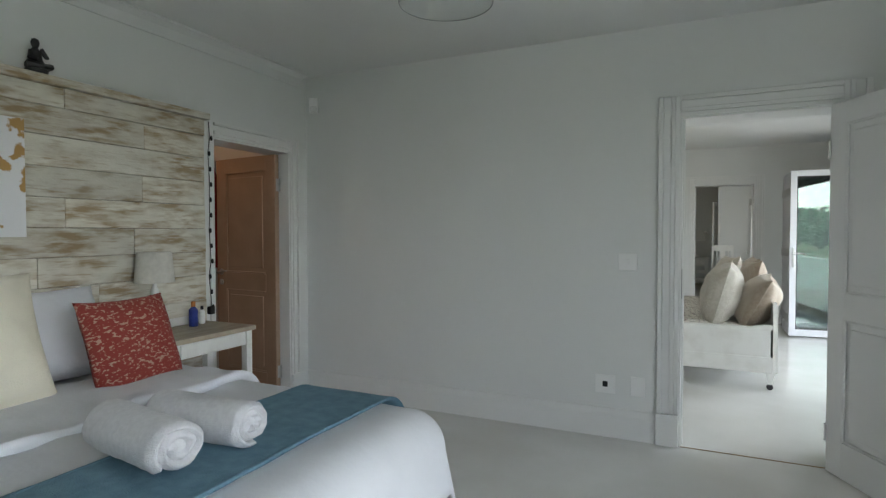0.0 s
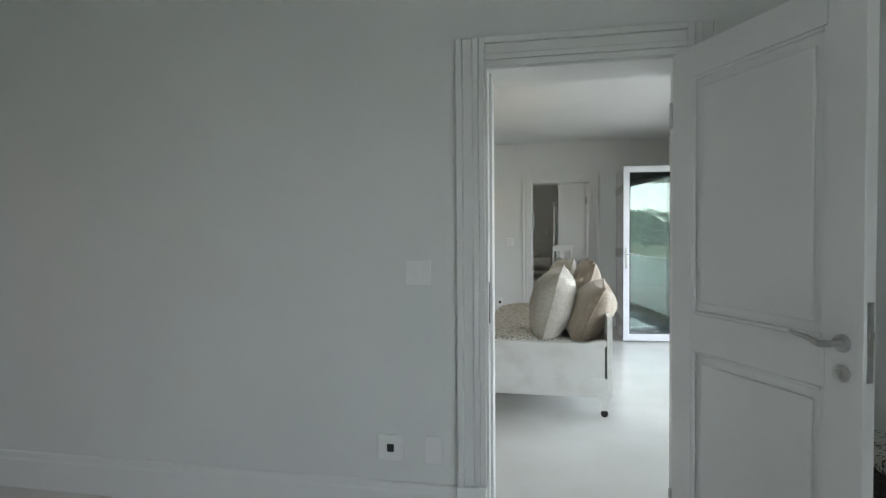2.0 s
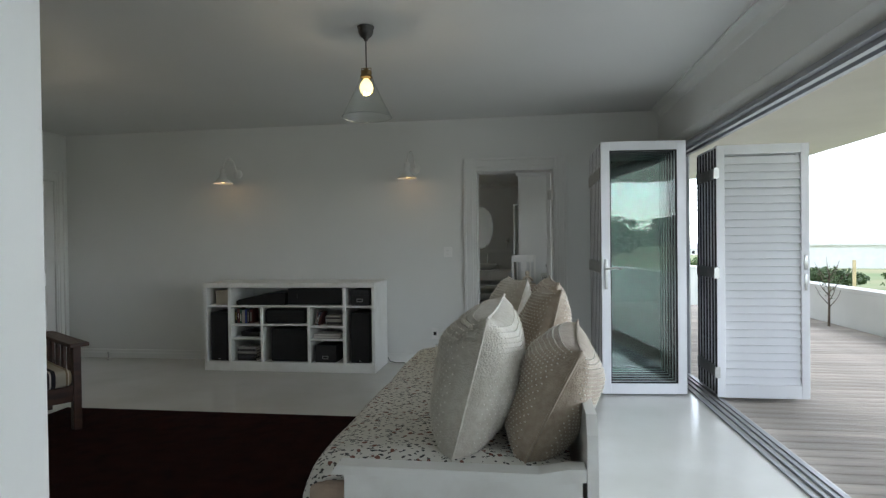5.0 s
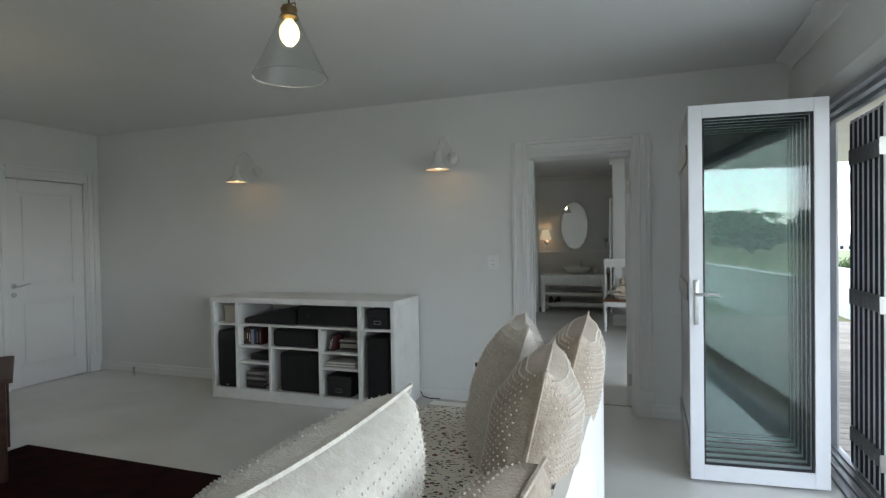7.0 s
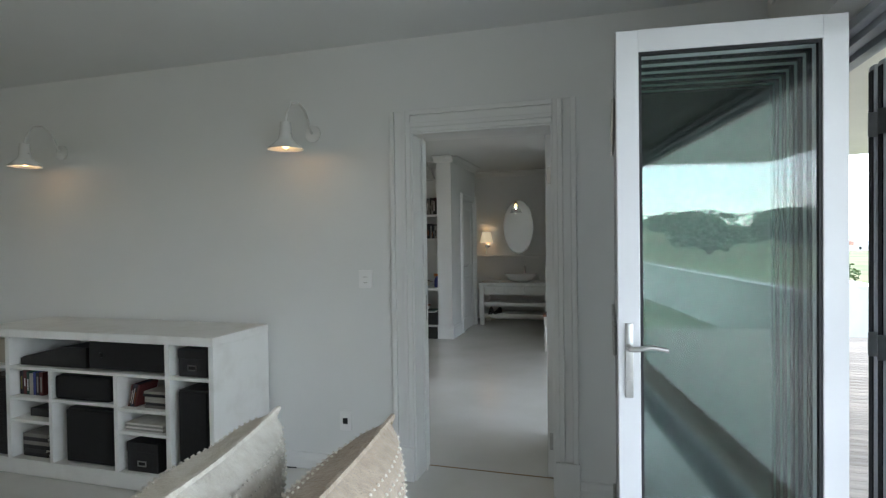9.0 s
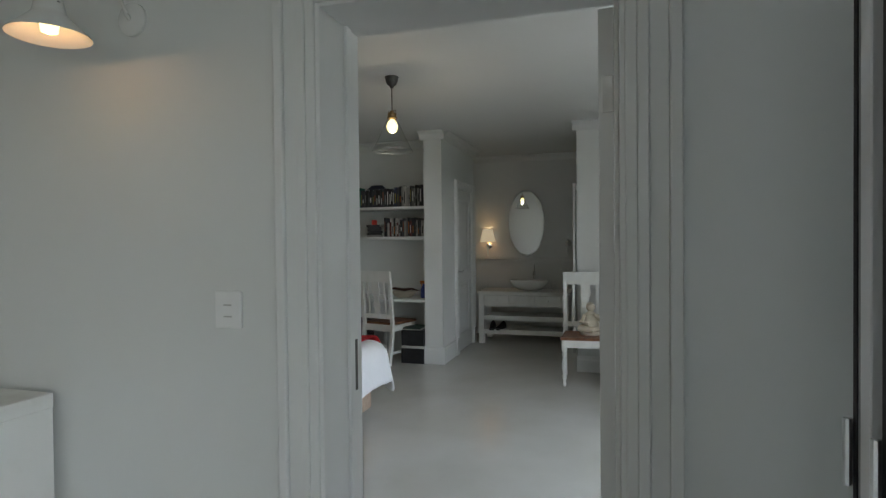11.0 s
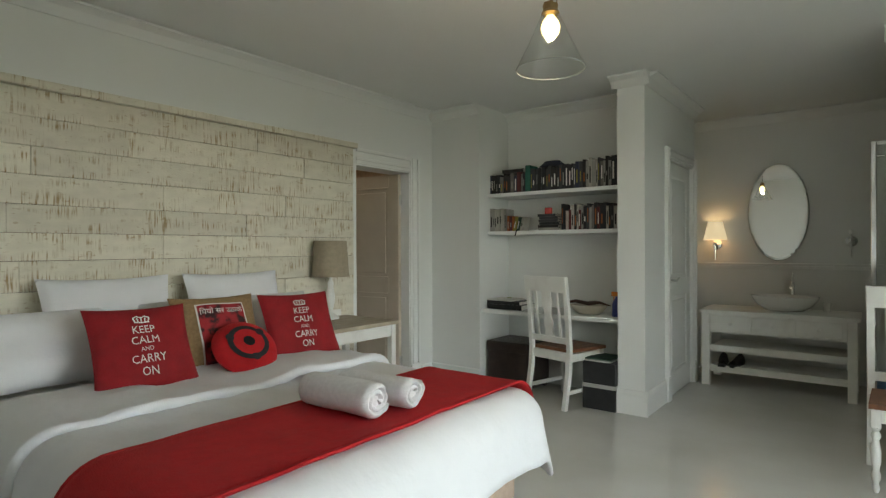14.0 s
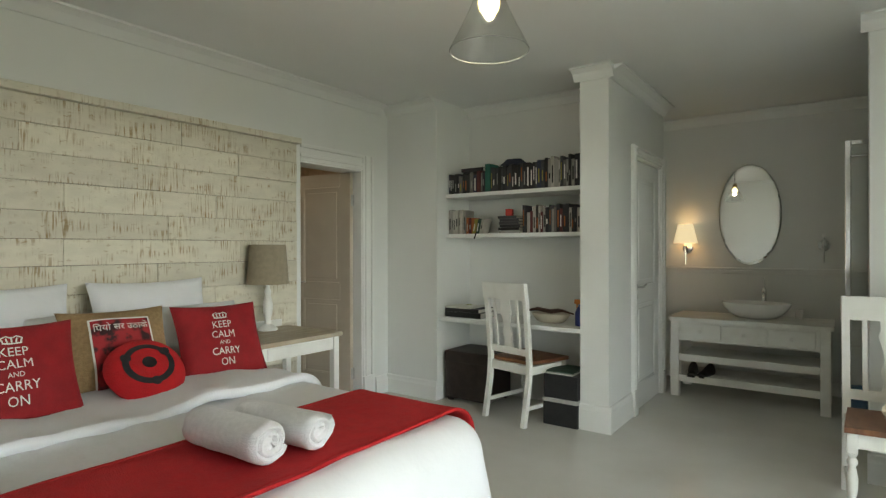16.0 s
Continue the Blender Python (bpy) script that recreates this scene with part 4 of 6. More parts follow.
def cloth_point(s, t, length, width, rise, extra, drop, seed, ruck=1.0):
    """A cloth lying on a bed: s along it, t across it; what reaches past the edges hangs down."""
    ex, ey = max(0.0, s - length), max(0.0, abs(t) - width / 2)
    x, y = min(s, length), max(-width / 2, min(width / 2, t))
    e = math.hypot(ex, ey)
    r = 0.15
    z = rise + extra + ruck * (0.013 * noise.noise(Vector((x * 2.2 + seed, y * 2.2, 0.3))) + 0.010 * noise.noise(Vector((x * 5 + seed, y * 7, 1.3))) - 0.009 * abs(noise.noise(Vector((x * 4 - y * 2 + seed, x * 2 + y * 4, 4.1)))) + 0.003)
    if e > 1e-6:
        dx, dy = ex / e, math.copysign(ey / e, t)
        a = min(e / r, math.pi / 2)
        offs, down = (r + extra) * math.sin(a), r * (1 - math.cos(a))
        rest = max(0.0, e - r * math.pi / 2)
        rest = min(rest, drop)
        along = y if ex > ey else x
        wave = noise.noise(Vector((along * 4.5 + seed, (x + y) * 0.6, 2.7))) * 0.05 * ruck
        offs += rest * 0.20 + rest / max(drop, 0.01) * wave
        down += rest
        x, y, z = x + dx * offs, y + dy * offs, z - down
    return Vector((x, y, z))


def cloth(name, s0, s1, half, length, width, rise, extra, drop, seed, material, parent, label, nu=40, nv=60, thick=0.012, ruck=1.0):
    m = Mesh().grid(nu, nv, lambda u, v: cloth_point(s0 + (s1 - s0) * u, -half + 2 * half * v, length, width, rise, extra, drop, seed, ruck))
    ob = part(name, m, material, parent, label, True)
    mod = ob.modifiers.new("thickness", "SOLIDIFY")
    mod.thickness, mod.offset = thick, -1
    return ob


def bed(m, label):
    top = thing("double_bed", m, label, "bed")
    L, W = 2.02, 1.62
    part("base", Mesh().box(0.02, L - 0.02, -W / 2 + 0.01, W / 2 - 0.01, 0.10, 0.34, 0.02), BASE, top, "beige upholstered bed base")
    part("mattress", Mesh().box(0.02, L - 0.01, -W / 2, W / 2, 0.34, 0.60, 0.05, 3), LINEN, top, "white mattress")
    for x in (0.12, L - 0.10):
        for y in (-W / 2 + 0.12, W / 2 - 0.12):
            part("leg", Mesh().lathe([(0.035, 0), (0.042, 0.1)], (x, y, 0), 14), BLACK, top, "black round leg")
    cloth("duvet", 0.35, L + 0.37, W / 2 + 0.38, L - 0.02, W - 0.12, 0.640, 0.0, 0.25, 1.5, LINEN, top, "white duvet hanging over the foot", 60, 70, 0.02)
    cloth("turned_sheet", 0.60, 1.10, W / 2 + 0.34, L, W - 0.10, 0.672, 0.010, 0.20, 4.2, LINEN, top, "turned-down white sheet", 22, 70, 0.04, 1.8)
    return top


def runner(m, s0, s1, material, label):
    ob = thing("bed_runner", m, label, "throw")
    cloth("runner_cloth", s0, s1, 0.81 + 0.24, 3.0, 1.52, 0.652, 0.012, 0.15, 2.2, material, ob, "", 14, 70, 0.010, 0.4)
    for a in (s0 - 0.002, s1 - 0.014):
        cloth("hem", a, a + 0.016, 0.81 + 0.24, 3.0, 1.52, 0.653, 0.0125, 0.15, 2.2, material, ob, "stitched hem", 2, 70, 0.008, 0.4)
    return ob


def towel_roll(m, seed, R=0.077, L=0.37):
    """A thick towel folded in two and loosely rolled: a spiral of soft plush with rounded ends."""
    top = thing("rolled_towel", m, "white terry towel rolled up on the bed", "towel", "rolled towels on the bed")
    thick, turns, steps = 0.030, 2.1, 56
    line = []
    for k in range(steps + 1):
        q = k / steps
        a = 2 * math.pi * turns * q + 2.2 + seed
        line.append((a, 0.014 + (R - thick / 2 - 0.014) * q ** 0.8))
    loop = [(a, rad + thick / 2, 1) for a, rad in line] + [(a, rad - thick / 2, -1) for a, rad in reversed(line)]

    def f(u, v):
        k = min(int(round(v * len(loop))), len(loop)) % len(loop)
        a, rad, side = loop[k]
        edge = min(u, 1 - u) * L
        soft = max(0.0, 1 - edge / 0.022)
        rad -= side * thick * 0.42 * soft ** 2
        x = -L / 2 + L * u
        x += 0.010 * noise.noise(Vector((math.cos(a) * 2, math.sin(a) * 2, seed + rad * 30))) * (1 if u > 0.5 else -1) * min(1, abs(u - 0.5) * 3)
        rad *= 1 + 0.05 * noise.noise(Vector((x * 7 + seed, math.cos(a) * 1.3, math.sin(a) * 1.3))) + 0.02 * noise.noise(Vector((x * 30, a * 3, seed)))
        y, z = rad * math.cos(a), rad * math.sin(a)
        return Vector((x, y * 1.06, max(0.0, 0.90 * R + z * 0.93)))
    roll = Mesh().grid(26, len(loop), f).weld(0.0004)
    ends = [e for e in roll.bm.edges if e.is_boundary]
    bmesh.ops.holes_fill(roll.bm, edges=ends, sides=0)
    part("roll", roll, TERRY, top, "", True)
    core = Mesh().lathe([(0.001, -L / 2 + 0.012), (0.030, -L / 2 + 0.016), (0.034, 0), (0.030, L / 2 - 0.016), (0.001, L / 2 - 0.012)], (0, 0, 0.90 * R), 16, pose(0, 0, 0, 0, 90))
    part("inner_fold", core, TERRY, top, "", True)
    return top


BED1 = pose(-3.02, 1.30, 0)
BED3 = pose(-3.12, 11.28, 0)
bed(BED1, "double bed made up with white linen against a plank headboard")
bed(BED3, "double bed made up with white linen against a plank headboard")
runner(BED1, 1.46, 1.90, BLUE, "blue-grey woven throw laid across the foot of the bed")
runner(BED3, 1.49, 2.03, RED, "bright red throw laid across the foot of the bed")
towel_roll(pose(-1.45, 1.235, 0.664, 0, 0, -9), 1, 0.085, 0.40)
towel_roll(pose(-1.42, 1.435, 0.664, 0, 0, 2), 2, 0.082, 0.40)
towel_roll(pose(-1.39, 11.245, 0.664, 0, 0, 2), 3)
towel_roll(pose(-1.36, 11.405, 0.664, 0, 0, 4), 4, 0.072)


def faces_east(x, y, z, lean=22, turn=0):
    """A cushion's pose with its front towards +x, leaning back by 'lean' degrees."""
    return pose(x, y, z, 0, 0, 90 + turn) @ pose(0, 0, 0, -lean)


# first bedroom
cushion("pillow", faces_east(-2.55, 0.92, 0.66, 28), 0.62, 0.46, 0.11, LINEN, "plump white pillow leaning on the headboard", 3)
cushion("pillow", faces_east(-2.55, 1.62, 0.66, 28), 0.62, 0.46, 0.11, LINEN, "plump white pillow leaning on the headboard", 4)
cushion("cushion", faces_east(-2.30, 1.20, 0.66, 26, -6), 0.58, 0.56, 0.12, CREAM, "large plain cream cushion on the bed", 5)
cushion("cushion", faces_east(-2.20, 1.80, 0.645, 20, 4), 0.44, 0.42, 0.085, BATIK, "red cushion with a pale leafy print", 6)

# second bedroom
for y, seed in ((11.07, 7), (11.81, 8)):
    cushion("pillow", faces_east(-2.92, y, 0.655, 16), 0.66, 0.50, 0.10, LINEN, "white pillow standing against the headboard", seed)
for y, seed in ((10.72, 9), (11.45, 10), (11.98, 12)):
    cushion("pillow", faces_east(-2.72, y, 0.655, 34), 0.62, 0.40, 0.10, LINEN, "white pillow leaning back on the bed", seed)


def slogan_cushion(m, seed):
    w, h, t = 0.445, 0.44, 0.055
    top = cushion("slogan_cushion", m, w, h, t, REDC, "dark red cushion printed KEEP CALM AND CARRY ON", seed)
    off = Vector((seed * 3.1, seed * 1.7, 0))

    def surface(x, z):
        u, v = max(-0.98, min(0.98, 2 * x / w)), max(-0.98, min(0.98, 2 * z / h - 1))
        return -puff(u, v, t) * swell(u, v, -1, off) - 0.004
    for words, size, z in (("KEEP", 0.055, 0.292), ("CALM", 0.055, 0.238), ("AND", 0.030, 0.193), ("CARRY", 0.055, 0.146), ("ON", 0.055, 0.090)):
        lettering(words, size, (0.0, z), top, WHITEINK, surface, "white printed word", 0.82)
    crown = Mesh()
    for k in range(5):
        x = -0.032 + 0.016 * k
        crown.tube([(x * 0.9, surface(x * 0.9, 0.336) - 0.001, 0.336), (x * 1.1, surface(x, 0.356) - 0.001, 0.354 + 0.006 * (k == 2))], 0.003, 5)
    crown.tube([(-0.032, surface(-0.032, 0.332) - 0.001, 0.332), (0, surface(0, 0.329) - 0.001, 0.329), (0.032, surface(0.032, 0.332) - 0.001, 0.332)], 0.003, 5)
    crown.tube([(-0.035, surface(-0.035, 0.354) - 0.001, 0.354), (-0.017, surface(-0.017, 0.364) - 0.001, 0.364), (0, surface(0, 0.354) - 0.001, 0.354), (0.017, surface(0.017, 0.364) - 0.001, 0.364), (0.035, surface(0.035, 0.354) - 0.001, 0.354)], 0.0025, 5)
    part("crown_print", crown, WHITEINK, top, "white printed crown")
    return top


slogan_cushion(faces_east(-2.335, 10.97, 0.636, 32, -7), 13)
slogan_cushion(faces_east(-2.375, 11.875, 0.632, 30, -13), 14)


def poster_cushion(m):
    w, h, t = 0.46, 0.42, 0.07
    top = cushion("poster_cushion", m, w, h, t, TAN, "tan hessian cushion with a red and black printed patch", 15)
    off = Vector((15 * 3.1, 15 * 1.7, 0))

    def surface(x, z, lift=0.004):
        u, v = max(-0.98, min(0.98, 2 * x / w)), max(-0.98, min(0.98, 2 * z / h - 1))
        return -puff(u, v, t) * swell(u, v, -1, off) - lift

    def patch(x0, x1, z0, z1, lift):
        return Mesh().grid(14, 14, lambda a, b: Vector((x0 + (x1 - x0) * a, surface(x0 + (x1 - x0) * a, z0 + (z1 - z0) * b, lift), z0 + (z1 - z0) * b)))
    part("patch_border", patch(-0.125, 0.135, 0.02, 0.35, 0.003), WHITEINK, top, "white patch border")
    part("patch_print", patch(-0.117, 0.127, 0.028, 0.342, 0.005), shader("dark_red_print", (0.30, 0.012, 0.018), 0.8, second=(0.03, 0.006, 0.008), scale=16, bump=0, contrast=(0.42, 0.52)), top, "red and black print")
    lettering("िपयो सर उठाके", 0.042, (0.005, 0.302), top, WHITEINK, lambda x, z: surface(x, z, 0.007), "white printed line of script")
    return top


poster_cushion(faces_east(-2.46, 11.41, 0.652, 27, -7))


def round_cushion(m):
    top = thing("round_cushion", m, "round red cushion with a black ring and centre dot", "cushion")
    R, T = 0.168, 0.06

    def dome(r):
        return T * math.sqrt(max(0.0, 1 - (r / R) ** 2.4))
    prof = [(0.0001, -T)] + [(R * k / 12, -dome(R * k / 12)) for k in range(1, 12)] + [(R, 0)] + [(R * k / 12, dome(R * k / 12)) for k in range(11, 0, -1)] + [(0.0001, T)]
    turn = pose(0, 0, 0, 90)
    part("cover", Mesh().lathe(prof, (0, 0, R), 36, turn), RED, top, "", True)

    def band(r0, r1, name):
        m2 = Mesh().grid(3, 40, lambda a, b: Vector(((r0 + (r1 - r0) * a) * math.cos(2 * math.pi * b), -dome(r0 + (r1 - r0) * a) - 0.004, R + (r0 + (r1 - r0) * a) * math.sin(2 * math.pi * b)))).weld()
        part(name, m2, INK, top, "black print")
    band(0.0, 0.030, "dot")
    band(0.080, 0.106, "ring")
    for k in range(3):
        a = k * 2.094 + 0.6
        c = (0.095 * math.cos(a), R + 0.095 * math.sin(a))
        m2 = Mesh().grid(3, 14, lambda p, q: Vector((c[0] + 0.022 * p * math.cos(2 * math.pi * q), -dome(0.095) - 0.0045, c[1] + 0.022 * p * math.sin(2 * math.pi * q)))).weld()
        part("spot", m2, INK, top, "black print")


round_cushion(faces_east(-2.215, 11.425, 0.655, 46, -6))


# ---------------------------------------------------------------- plank headboards
def headboard(name, x, y0, y1, z1, row, material, seed, label):
    top = thing(name, pose(x, 0, 0), label, "headboard")
    rng = random.Random(seed)
    part("backing", Mesh().box(-0.046, -0.022, y0, y1, 0.02, z1 - 0.02), DARKWOOD, top)
    z, k = 0.02, 0
    while z < z1 - 0.05:
        h = min(row * rng.uniform(0.94, 1.06), z1 - 0.03 - z)
        cuts = [y0] + sorted(y0 + (y1 - y0) * (f + rng.uniform(-0.06, 0.06)) for f in ((0.3, 0.68) if k % 2 else (0.48, 0.82))) + [y1]
        for a, b in zip(cuts, cuts[1:]):
            d = rng.uniform(-0.003, 0.003)
            part("plank", Mesh().box(-0.022, d, a + 0.001, b - 0.001, z + 0.001, z + h - 0.001, 0.0025, 1), material, top)
        z += h
        k += 1
    part("capping_rail", Mesh().box(-0.046, 0.035, y0 - 0.02, y1 + 0.02, z1 - 0.03, z1 + 0.012, 0.005), material, top, "limewashed capping ledge")
    return top


headboard("plank_headboard", XA + 0.052, -0.4, 2.775, 2.09, 0.148, PLANK, 3, "rough limewashed plank headboard with a narrow ledge")
headboard("plank_headboard", XC + 0.052, 9.85, 12.97, 2.13, 0.150, PLANK_B, 8, "saw-marked limewashed plank headboard with a narrow ledge")


# ---------------------------------------------------------------- bedside tables and lamps
def side_table(m, w, d, h, label):
    top = thing("side_table", m, label, "table")
    part("tabletop", Mesh().box(0, d, -w / 2, w / 2, h - 0.028, h, 0.004), TABLEWOOD, top, "bare limed wood top")
    part("apron", Mesh().box(0.03, d - 0.03, -w / 2 + 0.025, w / 2 - 0.025, h - 0.115, h - 0.028, 0.002), WOODW, top)
    for x in (0.02, d - 0.065):
        for y in (-w / 2 + 0.015, w / 2 - 0.06):
            part("leg", Mesh().box(x, x + 0.045, y, y + 0.045, 0, h - 0.028, 0.003), WOODW, top)
    part("drawer", Mesh().box(d - 0.031, d - 0.022, -w / 2 + 0.09, w / 2 - 0.09, h - 0.105, h - 0.038, 0.002), WOODW, top)
    part("crosspiece", Mesh().box(0.0, 0.02, -w / 2 + 0.06, w / 2 - 0.06, h, h + 0.05, 0.006), WOODW, top, "low back ledge")
    return top


side_table(pose(XA + 0.06, 2.46, 0), 0.62, 0.42, 0.76, "white painted bedside table with slim square legs")
side_table(pose(XC + 0.06, 10.02, 0), 0.62, 0.58, 0.75, "white painted bedside table with slim square legs")
side_table(pose(XC + 0.06, 12.53, 0), 0.68, 0.58, 0.75, "white painted bedside table with slim square legs")


def table_lamp(m, shade_material, label, r=0.105, h=0.19, s=1.0):
    top = thing("table_lamp", m @ Matrix.Scale(s, 4), label, "lamp")
    part("base", Mesh().lathe([(0.058, 0), (0.058, 0.012), (0.045, 0.022), (0.022, 0.04), (0.018, 0.07), (0.028, 0.11), (0.030, 0.16), (0.018, 0.22), (0.022, 0.245), (0.012, 0.265), (0.010, 0.30)], (0, 0, 0), 20), WOODW, top, "turned white lamp base", True)
    part("shade", Mesh().lathe([(r, 0.29), (r * 0.86, 0.29 + h), (r * 0.84, 0.29 + h), (r * 0.98, 0.29)], (0, 0, 0), 28), shade_material, top, "", True)
    part("bulb", Mesh().lathe([(0.010, 0.30), (0.026, 0.35), (0.020, 0.385), (0.001, 0.39)], (0, 0, 0), 12), PLASTIC, top, "", True)
    return top


table_lamp(pose(-3.03, 12.61, 0.751), SHADE_TAUPE, "table lamp with a taupe drum shade and turned white base", 0.128, 0.245, 1.10)
table_lamp(pose(-2.78, 2.30, 0.761), SHADE_OFF, "table lamp with a pale tapered shade", 0.105, 0.17)


def bottle(m, label, body, cap, h=0.15, r=0.026):
    top = thing("bottle", m, label, "bottle")
    part("body", Mesh().lathe([(r * 0.92, 0), (r, 0.005), (r, h * 0.68), (r * 0.45, h * 0.78), (r * 0.45, h * 0.82)], (0, 0, 0), 16), body, top, "", True)
    part("cap", Mesh().lathe([(r * 0.5, h * 0.8), (r * 0.5, h), (r * 0.4, h * 1.01)], (0, 0, 0), 12), cap, top, "", True)


bottle(pose(-2.78, 2.56, 0.762), "blue plastic bottle with an orange cap", BLUEP, ORANGE)
bottle(pose(-2.82, 2.66, 0.762), "small clear bottle with a dark cap", PLASTIC, BLACK, 0.11, 0.018)


def string_lights():
    top = thing("string_lights", pose(XA + 0.06, 2.79, 0), "black string of small lights hung beside the headboard", "string lights")
    pts = [(0.012 + 0.006 * math.sin(k * 1.7), 0.006 * math.sin(k * 2.3), 2.05 - k * 0.10) for k in range(13)]
    part("wire", Mesh().tube(pts, 0.0025, 5), CABLE, top)
    for k in range(1, 13):
        x, y, z = pts[k]
        part("light_bulb", Mesh().lathe([(0.004, -0.02), (0.008, -0.012), (0.006, 0.008), (0.001, 0.012)], (x, y + 0.012, z), 8), CABLE, top)
    part("plug", Mesh().box(0.0, 0.03, -0.02, 0.02, 0.80, 0.85, 0.004), CABLE, top)


string_lights()
solid("wall_map", Mesh().box(0, 0.006, 0.85, 1.71, 1.31, 1.87, 0.001, 1), MAPM, "printed map panel in white and ochre on the headboard", "map", m=pose(XA + 0.060, 0, 0))


def statuette(name, m, s, material, label):
    """A small seated figure, as one plain shape."""
    b = Mesh().lathe([(0.075, 0), (0.085, 0.012), (0.085, 0.03), (0.07, 0.035)], (0, 0, 0), 20)
    b.lathe([(0.001, 0.03), (0.075, 0.045), (0.082, 0.075), (0.055, 0.115), (0.048, 0.155), (0.05, 0.185), (0.028, 0.205), (0.02, 0.215), (0.03, 0.235), (0.034, 0.258), (0.026, 0.285), (0.001, 0.298)], (0, 0.01, 0), 20, None, (1, 0.8))
    b.tube([(-0.045, -0.005, 0.18), (-0.07, -0.03, 0.12), (-0.02, -0.06, 0.11)], [0.016, 0.018, 0.014], 8)
    b.tube([(0.045, -0.005, 0.18), (0.065, -0.035, 0.14), (0.015, -0.05, 0.20)], [0.016, 0.018, 0.014], 8)
    b.tube([(0.06, 0, 0.05), (0.085, -0.05, 0.065), (0, -0.075, 0.05)], [0.03, 0.028, 0.022], 8)
    b.tube([(-0.06, 0, 0.05), (-0.085, -0.05, 0.065), (0.01, -0.08, 0.055)], [0.03, 0.028, 0.022], 8)
    ob = solid(name, b, material, label, "ornament", smooth=True)
    ob.matrix_world = m @ Matrix.Scale(s, 4)
    return ob


statuette("figurine", pose(XA + 0.045, 1.78, 2.103, 0, 0, 90), 0.58, BLACK, "small dark ornament on the headboard ledge")


def wall_box(name, m, w, h, d, label, category, detail):
    top = thing(name, m, label, category)
    part("plate", Mesh().box(-w / 2, w / 2, -d, 0, -h / 2, h / 2, 0.003), PLASTIC, top)
    detail(top, d)
    return top


def rocker(top, d):
    part("rocker", Mesh().box(-0.010, 0.010, -d - 0.004, -d, -0.018, 0.018, 0.002), PLASTIC, top)


def two_rockers(top, d):
    for z in (-0.022, 0.012):
        part("rocker", Mesh().box(-0.013, 0.013, -d - 0.003, -d, z, z + 0.004), GREYPL, top)


def black_socket(top, d):
    part("socket_insert", Mesh().box(-0.016, 0.016, -d - 0.003, -d, -0.018, 0.018, 0.002), BLACK, top, "black socket insert")


wall_box("light_switch", pose(-0.41, Y1, 1.14), 0.115, 0.11, 0.012, "white wall light switch", "switch", rocker)
wall_box("wall_socket", pose(-0.545, Y1, 0.345), 0.125, 0.12, 0.010, "white wall plate with a black socket insert", "socket", black_socket)
wall_box("blank_wall_plate", pose(-0.345, Y1, 0.345), 0.085, 0.125, 0.008, "blank white wall plate", "wall plate", lambda t, d: None)
wall_box("light_switch", pose(-0.42, Y2, 1.19), 0.09, 0.11, 0.012, "white wall light switch", "switch", two_rockers)
wall_box("wall_socket", pose(-0.57, Y2, 0.32), 0.075, 0.12, 0.010, "white wall plate with a black socket insert", "socket", black_socket)
wall_box("motion_sensor", pose(-2.86, Y1 - 0.02, 2.36, 0, 0, 30), 0.07, 0.115, 0.045, "small white corner motion sensor", "sensor", lambda t, d: part("lens", Mesh().box(-0.025, 0.025, -d - 0.006, -d, -0.05, -0.01, 0.006), ENAMEL, t))
solid("door_stop", Mesh().lathe([(0.022, 0), (0.022, 0.008), (0.008, 0.012), (0.010, 0.07), (0.014, 0.075), (0.014, 0.09)], (0, 0, 0), 14), STEEL, "small steel door stop on the floor", "door stop", m=pose(-4.34, 9.42, 0), smooth=True)


def wicker_chest(m):
    top = thing("wicker_chest", m, "grey wicker chest with a folded cover on top", "chest")
    part("basket", Mesh().box(-0.21, 0.21, -0.19, 0.19, 0, 0.50, 0.02), WICKER, top)
    for k in range(10):
        part("weave_band", Mesh().box(-0.216, 0.216, -0.196, 0.196, 0.02 + k * 0.048, 0.048 + k * 0.048, 0.008, 2), WICKER, top)
    part("cover", Mesh().box(-0.22, 0.22, -0.2, 0.2, 0.505, 0.56, 0.02, 3), FLORAL, top, "folded patterned cover")


wicker_chest(pose(1.46, 3.62, 0))


def bathrobe(m):
    """A robe hanging from a hook: folded cloth, two sleeves, a belt."""
    top = thing("bathrobe", m, "dark red bathrobe hanging on the bathroom wall", "bathrobe")
    part("hook", Mesh().lathe([(0.02, 0), (0.02, 0.01), (0.006, 0.012), (0.006, 0.05)], (0, 0, 1.12), 12, pose(0, 0, 0, 90)), CHROME, top, "", True)

    def f(u, v):
        a = 2 * math.pi * v
        w = 0.10 + 0.16 * min(1, u * 2.5)
        fold = 1 + 0.16 * math.sin(a * 5 + u * 2)
        return Vector((w * math.cos(a) * fold, -0.09 + 0.075 * math.sin(a) * fold, 1.10 * (1 - u)))
    part("robe_cloth", Mesh().grid(14, 40, f).weld(0.0005), REDC, top, "", True)
    for s in (-1, 1):
        part("sleeve", Mesh().tube([(s * 0.16, -0.09, 0.98), (s * 0.24, -0.10, 0.75), (s * 0.25, -0.10, 0.45)], [0.06, 0.065, 0.07], 12), REDC, top, "", True)
    part("belt", Mesh().tube([(-0.10, -0.17, 0.62), (0.0, -0.18, 0.60), (0.04, -0.18, 0.3)], 0.014, 6), REDC, top)


bathrobe(pose(-4.18, Y1, 1.02))

